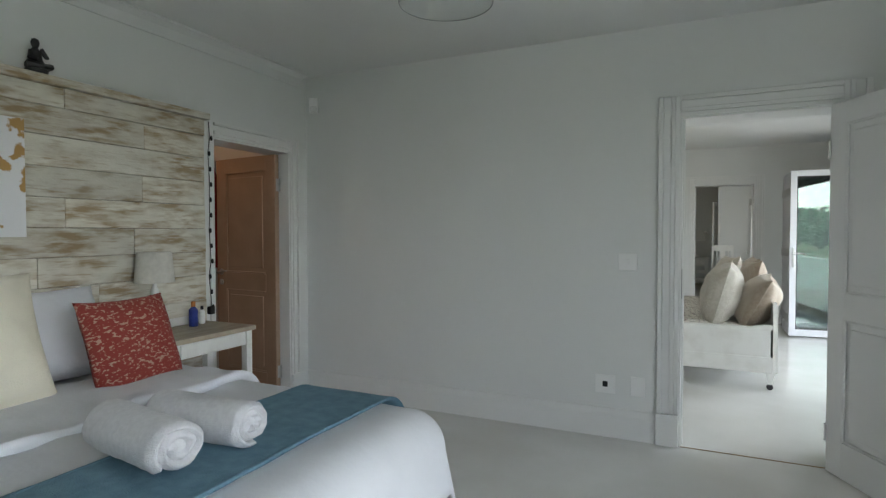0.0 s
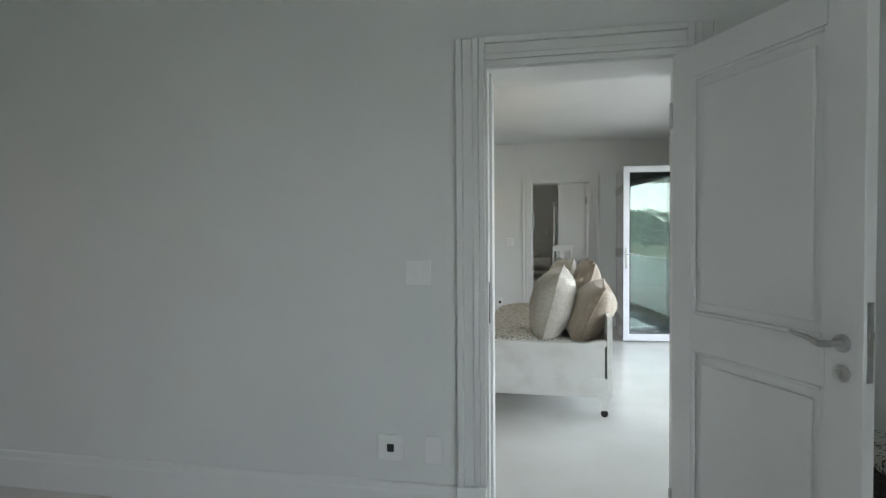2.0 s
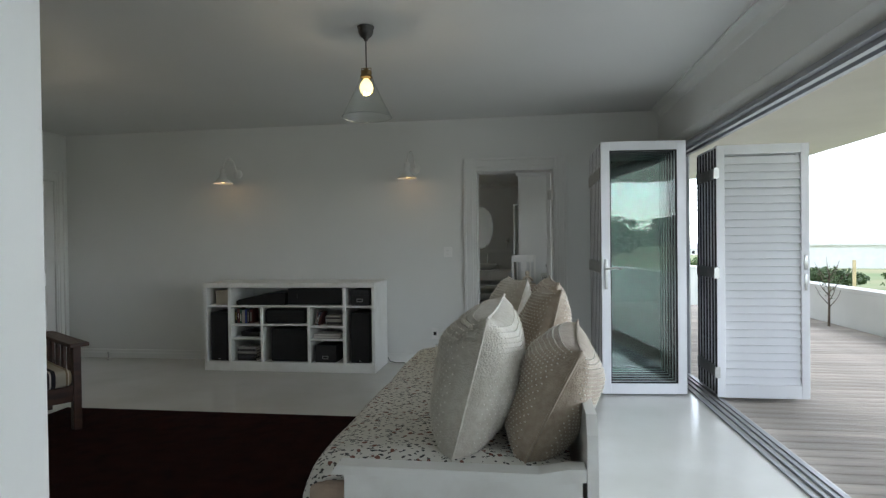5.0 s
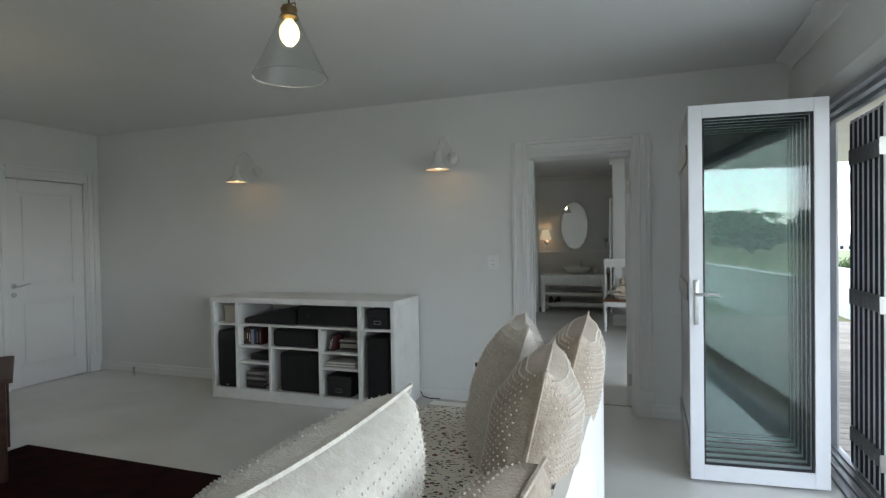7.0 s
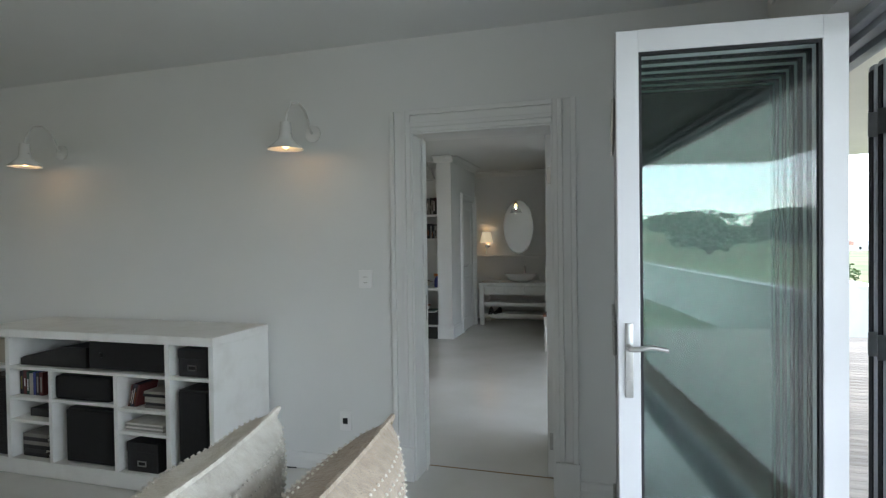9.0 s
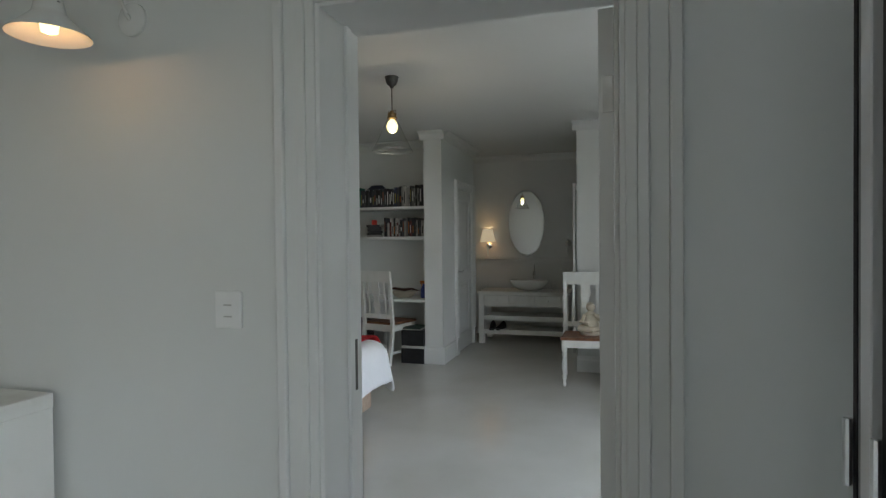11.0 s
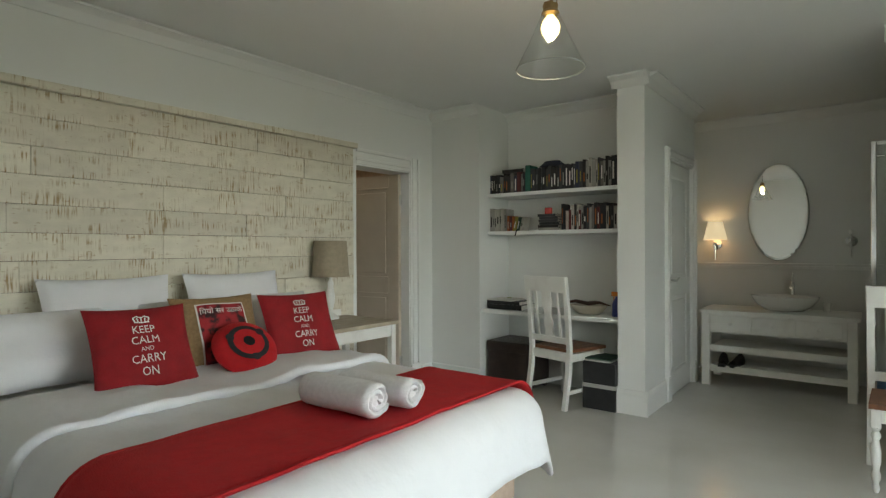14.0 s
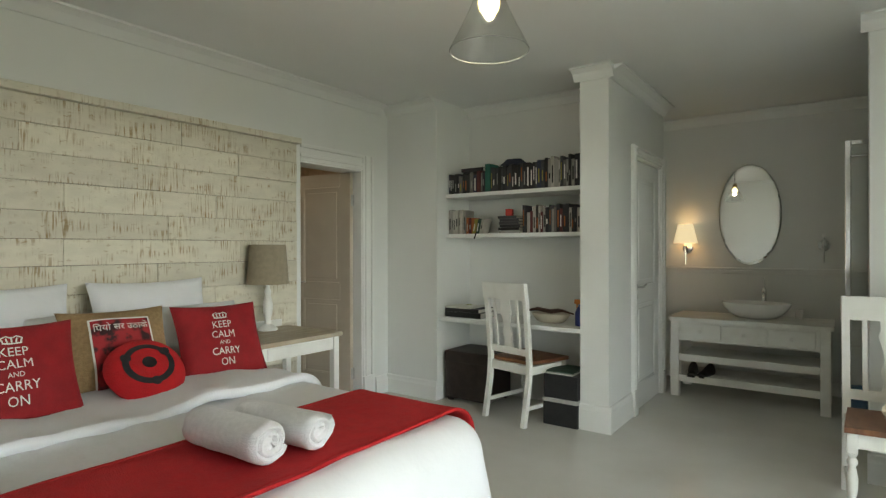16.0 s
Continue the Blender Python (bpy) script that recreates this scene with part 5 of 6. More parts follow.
# ---------------------------------------------------------------- pendants and wall lamps
def pendant(x, y, lit, label):
    top = thing("pendant_lamp", pose(x, y, H - 0.001), label, "pendant lamp", "glass cone pendants")
    part("canopy", Mesh().lathe([(0.001, -0.085), (0.012, -0.083), (0.016, -0.07), (0.034, -0.058), (0.045, -0.035), (0.047, -0.012), (0.052, -0.006), (0.052, -0.001)], (0, 0, 0), 24), PEWTER, top, "dark pewter ceiling cup", True)
    part("cable", Mesh().tube([(0, 0, -0.08), (0, 0, -0.25)], 0.0035, 6), CABLE, top)
    part("lamp_holder", Mesh().lathe([(0.008, -0.285), (0.012, -0.288), (0.014, -0.300), (0.032, -0.302), (0.034, -0.310), (0.030, -0.328), (0.036, -0.332), (0.040, -0.342), (0.030, -0.348), (0.018, -0.350)], (0, 0, 0.035), 20).tube([(-0.03, 0, -0.29), (-0.03, 0, -0.25), (0.03, 0, -0.25), (0.03, 0, -0.29)], 0.003, 5), BRASS, top, "aged brass lamp holder", True)
    part("bulb", Mesh().lathe([(0.014, -0.345), (0.018, -0.355), (0.034, -0.375), (0.041, -0.400), (0.036, -0.428), (0.020, -0.444), (0.001, -0.449)], (0, 0, 0.035), 20), BULB if lit else CERAMIC, top, "glowing warm bulb" if lit else "", True)
    cone = [(0.036, -0.342), (0.050, -0.370), (0.100, -0.480), (0.148, -0.575), (0.150, -0.581), (0.1475, -0.581), (0.098, -0.482), (0.048, -0.372), (0.034, -0.344)]
    shade = part("glass_shade", Mesh().lathe(cone, (0, 0, 0.035), 40), CLEAR, top, "clear glass cone shade", True)
    shade.visible_shadow = False
    part("shade_rim", Mesh().tube([(0.149 * math.cos(2 * math.pi * k / 40), 0.149 * math.sin(2 * math.pi * k / 40), -0.546) for k in range(41)], 0.0014, 5), RIMGLASS, shade)
    if lit:
        point_lamp("pendant_light", (x, y, H - 0.425), 5.0, (1.0, 0.80, 0.55), 0.02)
    return top


pendant(-0.565, 6.93, True, "pendant with a lit bulb in a clear glass cone")
pendant(-3.12, 6.97, True, "pendant with a lit bulb in a clear glass cone")
pendant(-0.89, 11.99, True, "pendant with a lit bulb in a clear glass cone")
pendant(-0.72, 1.77, False, "pendant with a clear glass cone shade")


def wall_lamp(x, y, z):
    """A gooseneck lamp: round wall plate, bent arm, small hood."""
    top = thing("wall_lamp", pose(x, y, z), "white enamel gooseneck wall lamp, lit", "wall lamp", "gooseneck wall lamps")
    part("wall_plate", Mesh().lathe([(0.052, 0), (0.052, 0.010), (0.044, 0.016), (0.001, 0.018)], (0, 0, 0), 24, pose(0, 0, 0, 90)), ENAMEL, top, "", True)
    dx, dy, dz = -0.045, -0.24, -0.125
    arm = [(0, -0.015, 0), (0, -0.03, 0.01), (-0.005, -0.05, 0.07), (-0.012, -0.08, 0.13), (-0.022, -0.13, 0.165), (-0.034, -0.19, 0.15), (dx, dy + 0.015, 0.09), (dx, dy, 0.03)]
    part("arm", Mesh().tube(arm, 0.007, 8), ENAMEL, top, "", True)
    hood = part("hood", Mesh().lathe([(0.012, 0.16), (0.030, 0.155), (0.033, 0.10), (0.040, 0.065), (0.046, 0.055), (0.100, 0.002), (0.102, -0.002), (0.098, 0.0), (0.044, 0.05), (0.030, 0.06), (0.028, 0.10)], (dx, dy, dz), 32), ENAMEL, top, "", True)
    for k in range(6):
        a = k * math.pi / 3
        part("vent", Mesh().lathe([(0.005, 0), (0.005, 0.002)], (dx + 0.0335 * math.cos(a), dy + 0.0335 * math.sin(a), dz + 0.085), 8, pose(0, 0, math.degrees(a)) @ pose(0, 0, 0, 0, 90)), SEAL, hood)
    part("bulb", Mesh().lathe([(0.012, 0.06), (0.024, 0.035), (0.020, 0.010), (0.001, 0.003)], (dx, dy, dz), 14), BULB, top, "glowing warm bulb", True)
    point_lamp("wall_lamp_light", (x + dx, y + dy, z + dz - 0.004), 0.34, (1.0, 0.52, 0.22), 0.006)
    return top


wall_lamp(-0.76, Y2, 2.085)
wall_lamp(-2.79, Y2, 2.085)

# ---------------------------------------------------------------- lounge
solid("rug", Mesh().box(-3.25, -0.33, 5.08, 7.62, 0.001, 0.014, 0.004), RUG, "thick dark red-brown wool rug on the white floor", "rug")


def daybed():
    top = thing("daybed", pose(0, 0, 0), "white painted daybed on castors with a floral mattress cover", "daybed")
    x0, x1, y0, y1 = -0.40, 0.60, 5.48, 7.72
    part("base_frame", Mesh().box(x0, x0 + 0.03, y0 + 0.03, y1 - 0.03, 0.15, 0.285, 0.004).box(x0, x1 - 0.046, y0, y0 + 0.03, 0.15, 0.285, 0.004).box(x0, x1 - 0.046, y1 - 0.03, y1, 0.15, 0.285, 0.004).box(x0 + 0.03, x1 - 0.03, y0 + 0.03, y1 - 0.03, 0.20, 0.23), WOODW, top)
    for y, e in ((y0, 1), (y1 - 0.032, -1)):
        prof = [(x0 + 0.14, 0.285), (x1 - 0.06, 0.285), (x1 - 0.06, 0.515), (x0 + 0.14, 0.515)]
        arm = part("end_panel", Mesh().prism(prof, "y", y + 0.004, y + 0.028), WOODW, top)
        part("arm_rest", Mesh().prism([(x0 + 0.10, 0.505), (x0 + 0.12, 0.535), (x1 - 0.20, 0.535), (x1 - 0.10, 0.555), (x1 - 0.05, 0.555), (x1 - 0.05, 0.515), (x1 - 0.12, 0.505)], "y", y - 0.02, y + 0.05), WOODW, arm)
    part("back_panel", Mesh().prism([(y0, 0.15), (y1, 0.15), (y1, 0.66), (y1 - 0.03, 0.72), (y1 - 0.2, 0.735), (y0 + 0.2, 0.735), (y0 + 0.03, 0.72), (y0, 0.66)], "x", x1 - 0.045, x1 - 0.01), WOODW, top)
    for x in (x0 + 0.05, x1 - 0.06):
        for y in (y0 + 0.04, y1 - 0.04):
            leg = part("leg", Mesh().prism([(x - 0.04, 0.16), (x + 0.04, 0.16), (x + 0.022, 0.10), (x + 0.016, 0.055), (x - 0.016, 0.055), (x - 0.022, 0.10)], "y", y - 0.03, y + 0.03), WOODW, top)
            part("castor", Mesh().lathe([(0.024, -0.009), (0.026, -0.005), (0.026, 0.005), (0.024, 0.009)], (x, y, 0.027), 16, pose(0, 0, 0, 90)).box(x - 0.008, x + 0.008, y - 0.016, y + 0.016, 0.03, 0.06), BLACK, leg, "black castor", True)
    part("mattress", Mesh().box(x0 - 0.01, x1 - 0.06, y0 + 0.04, y1 - 0.04, 0.285, 0.44, 0.03, 3), BASE, top, "tan mattress")

    def f(u, v):
        s = 1.18 * u                       # across, from the back to the hanging front edge
        y = y0 + 0.05 + (y1 - y0 - 0.10) * v
        x = x1 - 0.08 - s
        z = 0.50 + 0.055 * math.sin(min(1.0, max(0.0, s / 0.95)) * math.pi * 0.9) + 0.012 * noise.noise(Vector((x * 3, y * 3, 0)))
        edge = min(v, 1 - v) * (y1 - y0)
        z -= 0.05 * max(0, 1 - edge / 0.10) ** 2
        if x < x0 + 0.02:
            over = x0 + 0.02 - x
            x = x0 + 0.02 - 0.05 * math.sin(min(1, over / 0.09) * math.pi / 2) + 0.01 * noise.noise(Vector((0, y * 5, 3)))
            z -= over * 0.95
        return Vector((x, y, z))
    ob = part("floral_cover", Mesh().grid(40, 60, f), FLORAL, top, "pale cotton cover printed with small dark flowers", True)
    mod = ob.modifiers.new("thickness", "SOLIDIFY")
    mod.thickness, mod.offset = 0.07, -1


daybed()


def floral_seat(m):
    top = thing("upholstered_bench", m, "low bench under a pale floral cotton cover", "bench")
    part("bench_body", Mesh().box(-0.40, 0.40, -0.38, 0.38, 0.10, 0.42, 0.03, 3), BASE, top)
    part("cover", Mesh().box(-0.43, 0.43, -0.41, 0.41, 0.30, 0.50, 0.05, 4), FLORAL, top, "pale floral cover", True)
    for x in (-0.34, 0.34):
        for y in (-0.32, 0.32):
            part("leg", Mesh().lathe([(0.018, 0), (0.025, 0.1)], (x, y, 0), 12), WOODW, top)


floral_seat(pose(-1.0, 4.76, 0))


def faces_west(x, y, z, lean=14, turn=0, roll=0):
    return pose(x, y, z, 0, 0, -90 + turn) @ pose(0, 0, 0, -lean) @ pose(0, 0, 0.28, 0, roll) @ pose(0, 0, -0.28)


for x, y, z, lean, turn, roll, w, h, t, mt, seed in ((0.11, 5.87, 0.50, 15, -3, 2, 0.64, 0.56, 0.165, PEARL, 21), (0.15, 7.22, 0.505, 18, 12, -2, 0.58, 0.58, 0.13, PEARL, 22),
                                                     (0.36, 5.85, 0.50, 26, -3, 3, 0.56, 0.48, 0.155, PEARLB, 23), (0.39, 6.66, 0.505, 13, 6, -2, 0.56, 0.55, 0.13, PEARLB, 24), (0.42, 7.26, 0.505, 14, 3, 1, 0.56, 0.56, 0.12, PEARLB, 25)):
    cushion("beaded_cushion", faces_west(x, y, z, lean, turn, roll), w, h, t, mt, "cream satin cushion sewn with rows of beads" if mt is PEARL else "taupe satin cushion sewn with rows of beads", seed, mt)


def media_unit():
    x0, x1, yf, yb, h = -2.895, -1.085, 8.985, 9.50, 0.905
    top = thing("media_unit", pose((x0 + x1) / 2, yf, 0), "white open media cabinet with many compartments by the wall", "cabinet")
    w = x1 - x0

    def X(f):
        return -w / 2 + w * f

    def Z(f):
        return h * f
    d = yb - yf
    part("top_board", Mesh().box(X(0) - 0.004, X(1) + 0.004, -0.006, d, Z(0.945), h, 0.004), WOODW, top)
    part("side_panel", Mesh().box(X(0), X(0.018), 0, d, 0.004, Z(0.945), 0.002, 1), WOODW, top)
    part("side_panel", Mesh().box(X(0.982), X(1), 0, d, 0.004, Z(0.945), 0.002, 1), WOODW, top)
    part("plinth", Mesh().box(X(0.018), X(0.982), 0.002, d - 0.02, 0.004, Z(0.11), 0.002, 1), WOODW, top)
    part("back_board", Mesh().box(X(0.018), X(0.982), d - 0.02, d - 0.005, Z(0.11), Z(0.945)), WOODW, top)
    for f0, f1, z0, z1 in ((0.145, 0.163, 0.11, 0.945), (0.818, 0.836, 0.11, 0.945), (0.338, 0.352, 0.11, 0.725), (0.614, 0.630, 0.11, 0.725)):
        part("divider", Mesh().box(X(f0), X(f1), 0.004, d - 0.02, Z(z0), Z(z1), 0.001, 1), WOODW, top)
    for f0, f1, z in ((0.018, 0.145, 0.725), (0.163, 0.818, 0.725), (0.836, 0.982, 0.725), (0.163, 0.338, 0.515), (0.163, 0.338, 0.36), (0.352, 0.614, 0.52), (0.630, 0.818, 0.50), (0.630, 0.818, 0.355)):
        part("shelf", Mesh().box(X(f0), X(f1), 0.004, d - 0.02, Z(z), Z(z) + 0.018, 0.001, 1), WOODW, top)

    def at(f, z):
        return pose((x0 + x1) / 2 + X(f), yf, Z(z) + 0.0185)
    # what stands in the compartments
    for f in (0.086, 0.912):
        sp = thing("floor_speaker", at(f, 0.11) @ pose(0, 0, -0.018), "tall black loudspeaker inside the media cabinet", "speaker", "loudspeakers")
        part("speaker_box", Mesh().box(-0.098, 0.098, 0.03, 0.33, 0, 0.50, 0.004), BLACK, sp)
        part("grille", Mesh().box(-0.092, 0.092, 0.018, 0.029, 0.012, 0.49, 0.004), BLACKC, sp, "black cloth grille")
        part("badge", Mesh().box(-0.012, 0.012, 0.015, 0.018, 0.02, 0.026), STEEL, sp)
    sub = thing("subwoofer", at(0.495, 0.11) @ pose(0, 0, -0.018), "large black subwoofer inside the media cabinet", "speaker")
    part("speaker_box", Mesh().box(-0.19, 0.215, 0.05, 0.42, 0, 0.335, 0.01), BLACK, sub)
    part("grille", Mesh().box(-0.185, 0.21, 0.034, 0.049, 0.01, 0.325, 0.006), BLACKC, sub, "black cloth grille")
    cs = thing("centre_speaker", at(0.483, 0.52), "long black centre loudspeaker on a shelf", "speaker")
    part("speaker_box", Mesh().box(-0.215, 0.215, 0.03, 0.33, 0, 0.152, 0.02, 3), BLACK, cs)
    part("grille", Mesh().box(-0.21, 0.21, 0.018, 0.031, 0.006, 0.146, 0.02, 3), BLACKC, cs)
    av = thing("projector", at(0.42, 0.725), "flat black appliance on the top shelf", "appliance")
    part("casing", Mesh().prism([(-0.43, 0), (0.10, 0), (0.10, 0.125), (-0.08, 0.125), (-0.40, 0.055), (-0.43, 0.04)], "y", 0.05, 0.40), BLACK, av)
    rc = thing("av_receiver", at(0.655, 0.725), "wide black audio receiver on the top shelf", "receiver")
    part("casing", Mesh().box(-0.29, 0.27, 0.04, 0.40, 0.008, 0.17, 0.004), BLACK, rc)
    part("knob", Mesh().lathe([(0.016, 0), (0.016, 0.015)], (-0.2, 0.04, 0.09), 16, pose(0, 0, 0, 90)), BLACK, rc)
    cb = thing("storage_box", at(0.098, 0.725), "small cream lidded storage box", "box")
    part("body", Mesh().box(-0.075, 0.072, 0.06, 0.30, 0, 0.125, 0.004), CREAMBOX, cb)
    part("lid", Mesh().box(-0.08, 0.077, 0.055, 0.305, 0.115, 0.148, 0.004), CREAMBOX, cb)

    def black_box(m, w2, h2):
        bb = thing("storage_box", m, "black card storage box with a metal label holder", "box", "black storage boxes")
        part("body", Mesh().box(-w2 / 2, w2 / 2, 0.03, 0.33, 0, h2, 0.003), CARD, bb)
        part("lid", Mesh().box(-w2 / 2 - 0.003, w2 / 2 + 0.003, 0.027, 0.333, h2 - 0.05, h2 + 0.006, 0.003), CARD, bb)
        hold = Mesh()
        for a, b, c, e in ((-0.03, 0.03, 0.062, 0.067), (-0.03, 0.03, 0.036, 0.041), (-0.03, -0.025, 0.036, 0.067), (0.025, 0.03, 0.036, 0.067)):
            hold.box(a, b, 0.022, 0.027, c, e)
        part("label_holder", hold, STEEL, bb, "bright metal label holder")
    black_box(at(0.912, 0.725), 0.19, 0.15)
    black_box(at(0.722, 0.11) @ pose(-0.02, 0, -0.018), 0.22, 0.165)
    rng = random.Random(11)
    # books, discs and papers
    x = X(0.170)
    for k in range(7):
        t = rng.uniform(0.018, 0.034)
        hh = rng.uniform(0.13, 0.155)
        book("book", pose((x0 + x1) / 2 + x, yf + 0.06, Z(0.515) + 0.0185), t, 0.13, hh, rng.choice([BLUEP, BOOKS[2], BOOKS[8], BOOKS[0], BOOKS[3]]), "hardback standing in the media cabinet", "books in the media cabinet")
        x += t + 0.002
    for k in range(6):
        book("disc_case", pose((x0 + x1) / 2 + X(0.185), yf + 0.05, Z(0.11) + 0.002 + k * 0.024), 0.20 + rng.uniform(-0.02, 0.02), 0.15, 0.022, BOOKS[rng.choice([0, 1, 4, 6])], "disc case lying in a stack", "stacked discs")
    for k in range(5):
        lean = pose((x0 + x1) / 2 + X(0.645) + k * 0.012, yf + 0.05, Z(0.50) + 0.0185, 0, 14)
        book("disc_case", lean, 0.011, 0.14, 0.135, BOOKS[rng.choice([0, 2, 5])], "disc case leaning on its neighbours", "leaning discs")
    for k in range(6):
        book("disc_case", pose((x0 + x1) / 2 + X(0.712) + rng.uniform(-0.008, 0.008), yf + 0.05, Z(0.50) + 0.0185 + k * 0.0165), 0.16, 0.14, 0.014, BOOKS[rng.choice([0, 4, 8, 6])], "disc case lying in a stack", "stacked discs")
    for k in range(4):
        book("magazine", pose((x0 + x1) / 2 + X(0.645), yf + 0.03, Z(0.355) + 0.0185 + k * 0.011), 0.27, 0.22, 0.010, PAPER if k % 2 else BOOKS[4], "magazine lying on a shelf", "magazines")
    book("game_console", pose((x0 + x1) / 2 + X(0.20), yf + 0.08, Z(0.36) + 0.0185), 0.20, 0.2, 0.05, BLACK, "small black device on a shelf", "")


def book(name, m, t, d, h, material, label, group):
    """A book or case: two covers and a spine round a block of pages. Its spine faces -y."""
    top = thing(name, m, label, "book", group)
    if h > t:
        part("cover", Mesh().box(0, 0.003, 0, d, 0, h).box(t - 0.003, t, 0, d, 0, h).box(0.003, t - 0.003, 0, 0.004, 0, h), material, top)
        part("pages", Mesh().box(0.003, t - 0.003, 0.004, d - 0.004, 0.004, h - 0.004), PAPER, top)
        rng = random.Random(round(m.translation.x * 977 + m.translation.z * 131))
        if rng.random() < 0.75:
            low, high = rng.uniform(0.12, 0.35), rng.uniform(0.5, 0.85)
            part("spine_print", Mesh().box(t * 0.3, t * 0.68, -0.0012, -0.0002, h * low, h * high), INK if material in (BOOKS[8], BOOKS[4]) else rng.choice([WHITEINK, WHITEINK, BOOKS[4], BOOKS[10], BOOKS[9]]), top, "plain printed title bar")
    else:
        part("cover", Mesh().box(0, t, 0, d, 0, 0.002).box(0, t, 0, d, h - 0.002, h).box(0, t, 0, 0.004, 0.002, h - 0.002), material, top)
        part("pages", Mesh().box(0.004, t - 0.004, 0.004, d - 0.003, 0.002, h - 0.002), PAPER, top)
    return top


media_unit()
solid("power_cable", Mesh().tube([(-1.08, 9.50, 0.06), (-1.06, 9.50, 0.02), (-1.0, 9.49, 0.008), (-0.90, 9.50, 0.008)], 0.004, 6), CABLE, "short black power cable beside the cabinet", "cable")


def armchair(m):
    top = thing("armchair", m, "dark wooden armchair with striped seat and back cushions", "armchair")
    STR = striped("striped_canvas_across", [(0.0, (0.40, 0.36, 0.29)), (0.20, (0.20, 0.15, 0.09)), (0.26, (0.55, 0.50, 0.40)), (0.30, (0.28, 0.22, 0.14)), (0.40, (0.40, 0.36, 0.29)), (0.60, (0.012, 0.012, 0.018)), (0.72, (0.60, 0.58, 0.52)), (0.77, (0.012, 0.012, 0.018)), (0.90, (0.40, 0.36, 0.29))], 0.20, "X")
    for x in (-0.34, 0.29):
        part("front_leg", Mesh().box(x, x + 0.05, -0.38, -0.31, 0, 0.585, 0.004), DARKWOOD, top)
        part("back_leg", Mesh().box(x, x + 0.05, 0.33, 0.39, 0, 0.585, 0.004), DARKWOOD, top)
        part("arm", Mesh().box(x - 0.035, x + 0.085, -0.44, 0.42, 0.585, 0.612, 0.006), DARKWOOD, top)
        part("side_rail", Mesh().box(x + 0.012, x + 0.038, -0.31, 0.33, 0.22, 0.30, 0.003), DARKWOOD, top)
        for k in range(4):
            part("side_slat", Mesh().box(x + 0.016, x + 0.034, -0.24 + k * 0.14, -0.18 + k * 0.14, 0.30, 0.585), DARKWOOD, top)
    part("front_rail", Mesh().box(-0.29, 0.29, -0.375, -0.345, 0.20, 0.31, 0.004), DARKWOOD, top)
    part("back_rail", Mesh().box(-0.29, 0.29, 0.33, 0.36, 0.20, 0.30, 0.004), DARKWOOD, top)
    lean = pose(0, 0.24, 0.40, -16)
    for x in (-0.28, 0.24):
        b = Mesh().box(x, x + 0.045, 0.06, 0.095, -0.10, 0.62, 0.004, 2, lean)
        part("back_post", b, DARKWOOD, top)
    part("top_rail", Mesh().box(-0.235, 0.24, 0.06, 0.09, 0.55, 0.62, 0.004, 2, lean), DARKWOOD, top)
    part("seat_cushion", Mesh().box(-0.285, 0.285, -0.40, 0.25, 0.31, 0.43, 0.04, 4), STR, top, "striped seat cushion", True)
    part("back_cushion", Mesh().box(-0.285, 0.285, -0.075, 0.05, 0.03, 0.63, 0.04, 4, lean), STR, top, "striped back cushion", True)


armchair(pose(-3.22, 7.08, 0.013, 0, 0, 57))

# ---------------------------------------------------------------- second bedroom: desk alcove
for z, name in ((1.785, "shelf_upper"), (1.435, "shelf_lower")):
    structure(name, Mesh().box(-2.649, -1.361, 14.20, YK - 0.001, z - 0.032, z, 0.002, 1), TRIM, "white fixed shelf across the alcove", "shelf")
structure("desk_top", Mesh().box(-2.649, -1.361, 14.08, YK - 0.001, 0.685, 0.72, 0.003, 1), TRIM, "white fixed desk top across the alcove", "desk")


def shelf_of_books(x0, x1, z, y, heights, seed, palette, group):
    rng = random.Random(seed)
    x = x0
    while x < x1:
        t = rng.uniform(0.014, 0.034)
        h = rng.uniform(*heights)
        book("book", pose(x, y + rng.uniform(0, 0.015), z + 0.0005), t, 0.14, h, BOOKS[rng.choice(palette)], "book standing upright on an alcove shelf", group)
        x += t + 0.002


TOPS = "books on the upper alcove shelf"
LOWS = "books on the lower alcove shelf"
shelf_of_books(-2.64, -2.36, 1.785, 14.22, (0.15, 0.18), 1, [0, 1, 5, 7, 6], TOPS)
shelf_of_books(-2.345, -2.27, 1.785, 14.22, (0.16, 0.20), 2, [2, 6, 0], TOPS)
book("book", pose(-2.26, 14.22, 1.7855), 0.045, 0.15, 0.235, TEAL, "tall green book on the upper alcove shelf", TOPS)
shelf_of_books(-2.21, -1.83, 1.785, 14.22, (0.19, 0.215), 3, [0, 7, 0, 1], TOPS)
shelf_of_books(-1.82, -1.73, 1.785, 14.22, (0.21, 0.23), 4, [0, 1, 5], TOPS)
shelf_of_books(-1.72, -1.41, 1.785, 14.22, (0.20, 0.25), 5, [6, 4, 0, 8, 1, 7], TOPS)
book("book", pose(-2.50, 14.22, 1.968), 0.22, 0.15, 0.03, BOOKS[7], "book lying flat on top of others", TOPS)
bag = solid("cap", Mesh().lathe([(0.001, 0.05), (0.07, 0.045), (0.10, 0.02), (0.13, 0.0), (0.001, 0.0)], (0, 0, 0), 20, None, (1, 0.55)), NAVY, "dark folded cap lying on the books", "cap", m=pose(-2.03, 14.30, 2.003), smooth=True)
shelf_of_books(-2.64, -2.47, 1.435, 14.22, (0.20, 0.215), 6, [8, 8, 4, 8], LOWS)
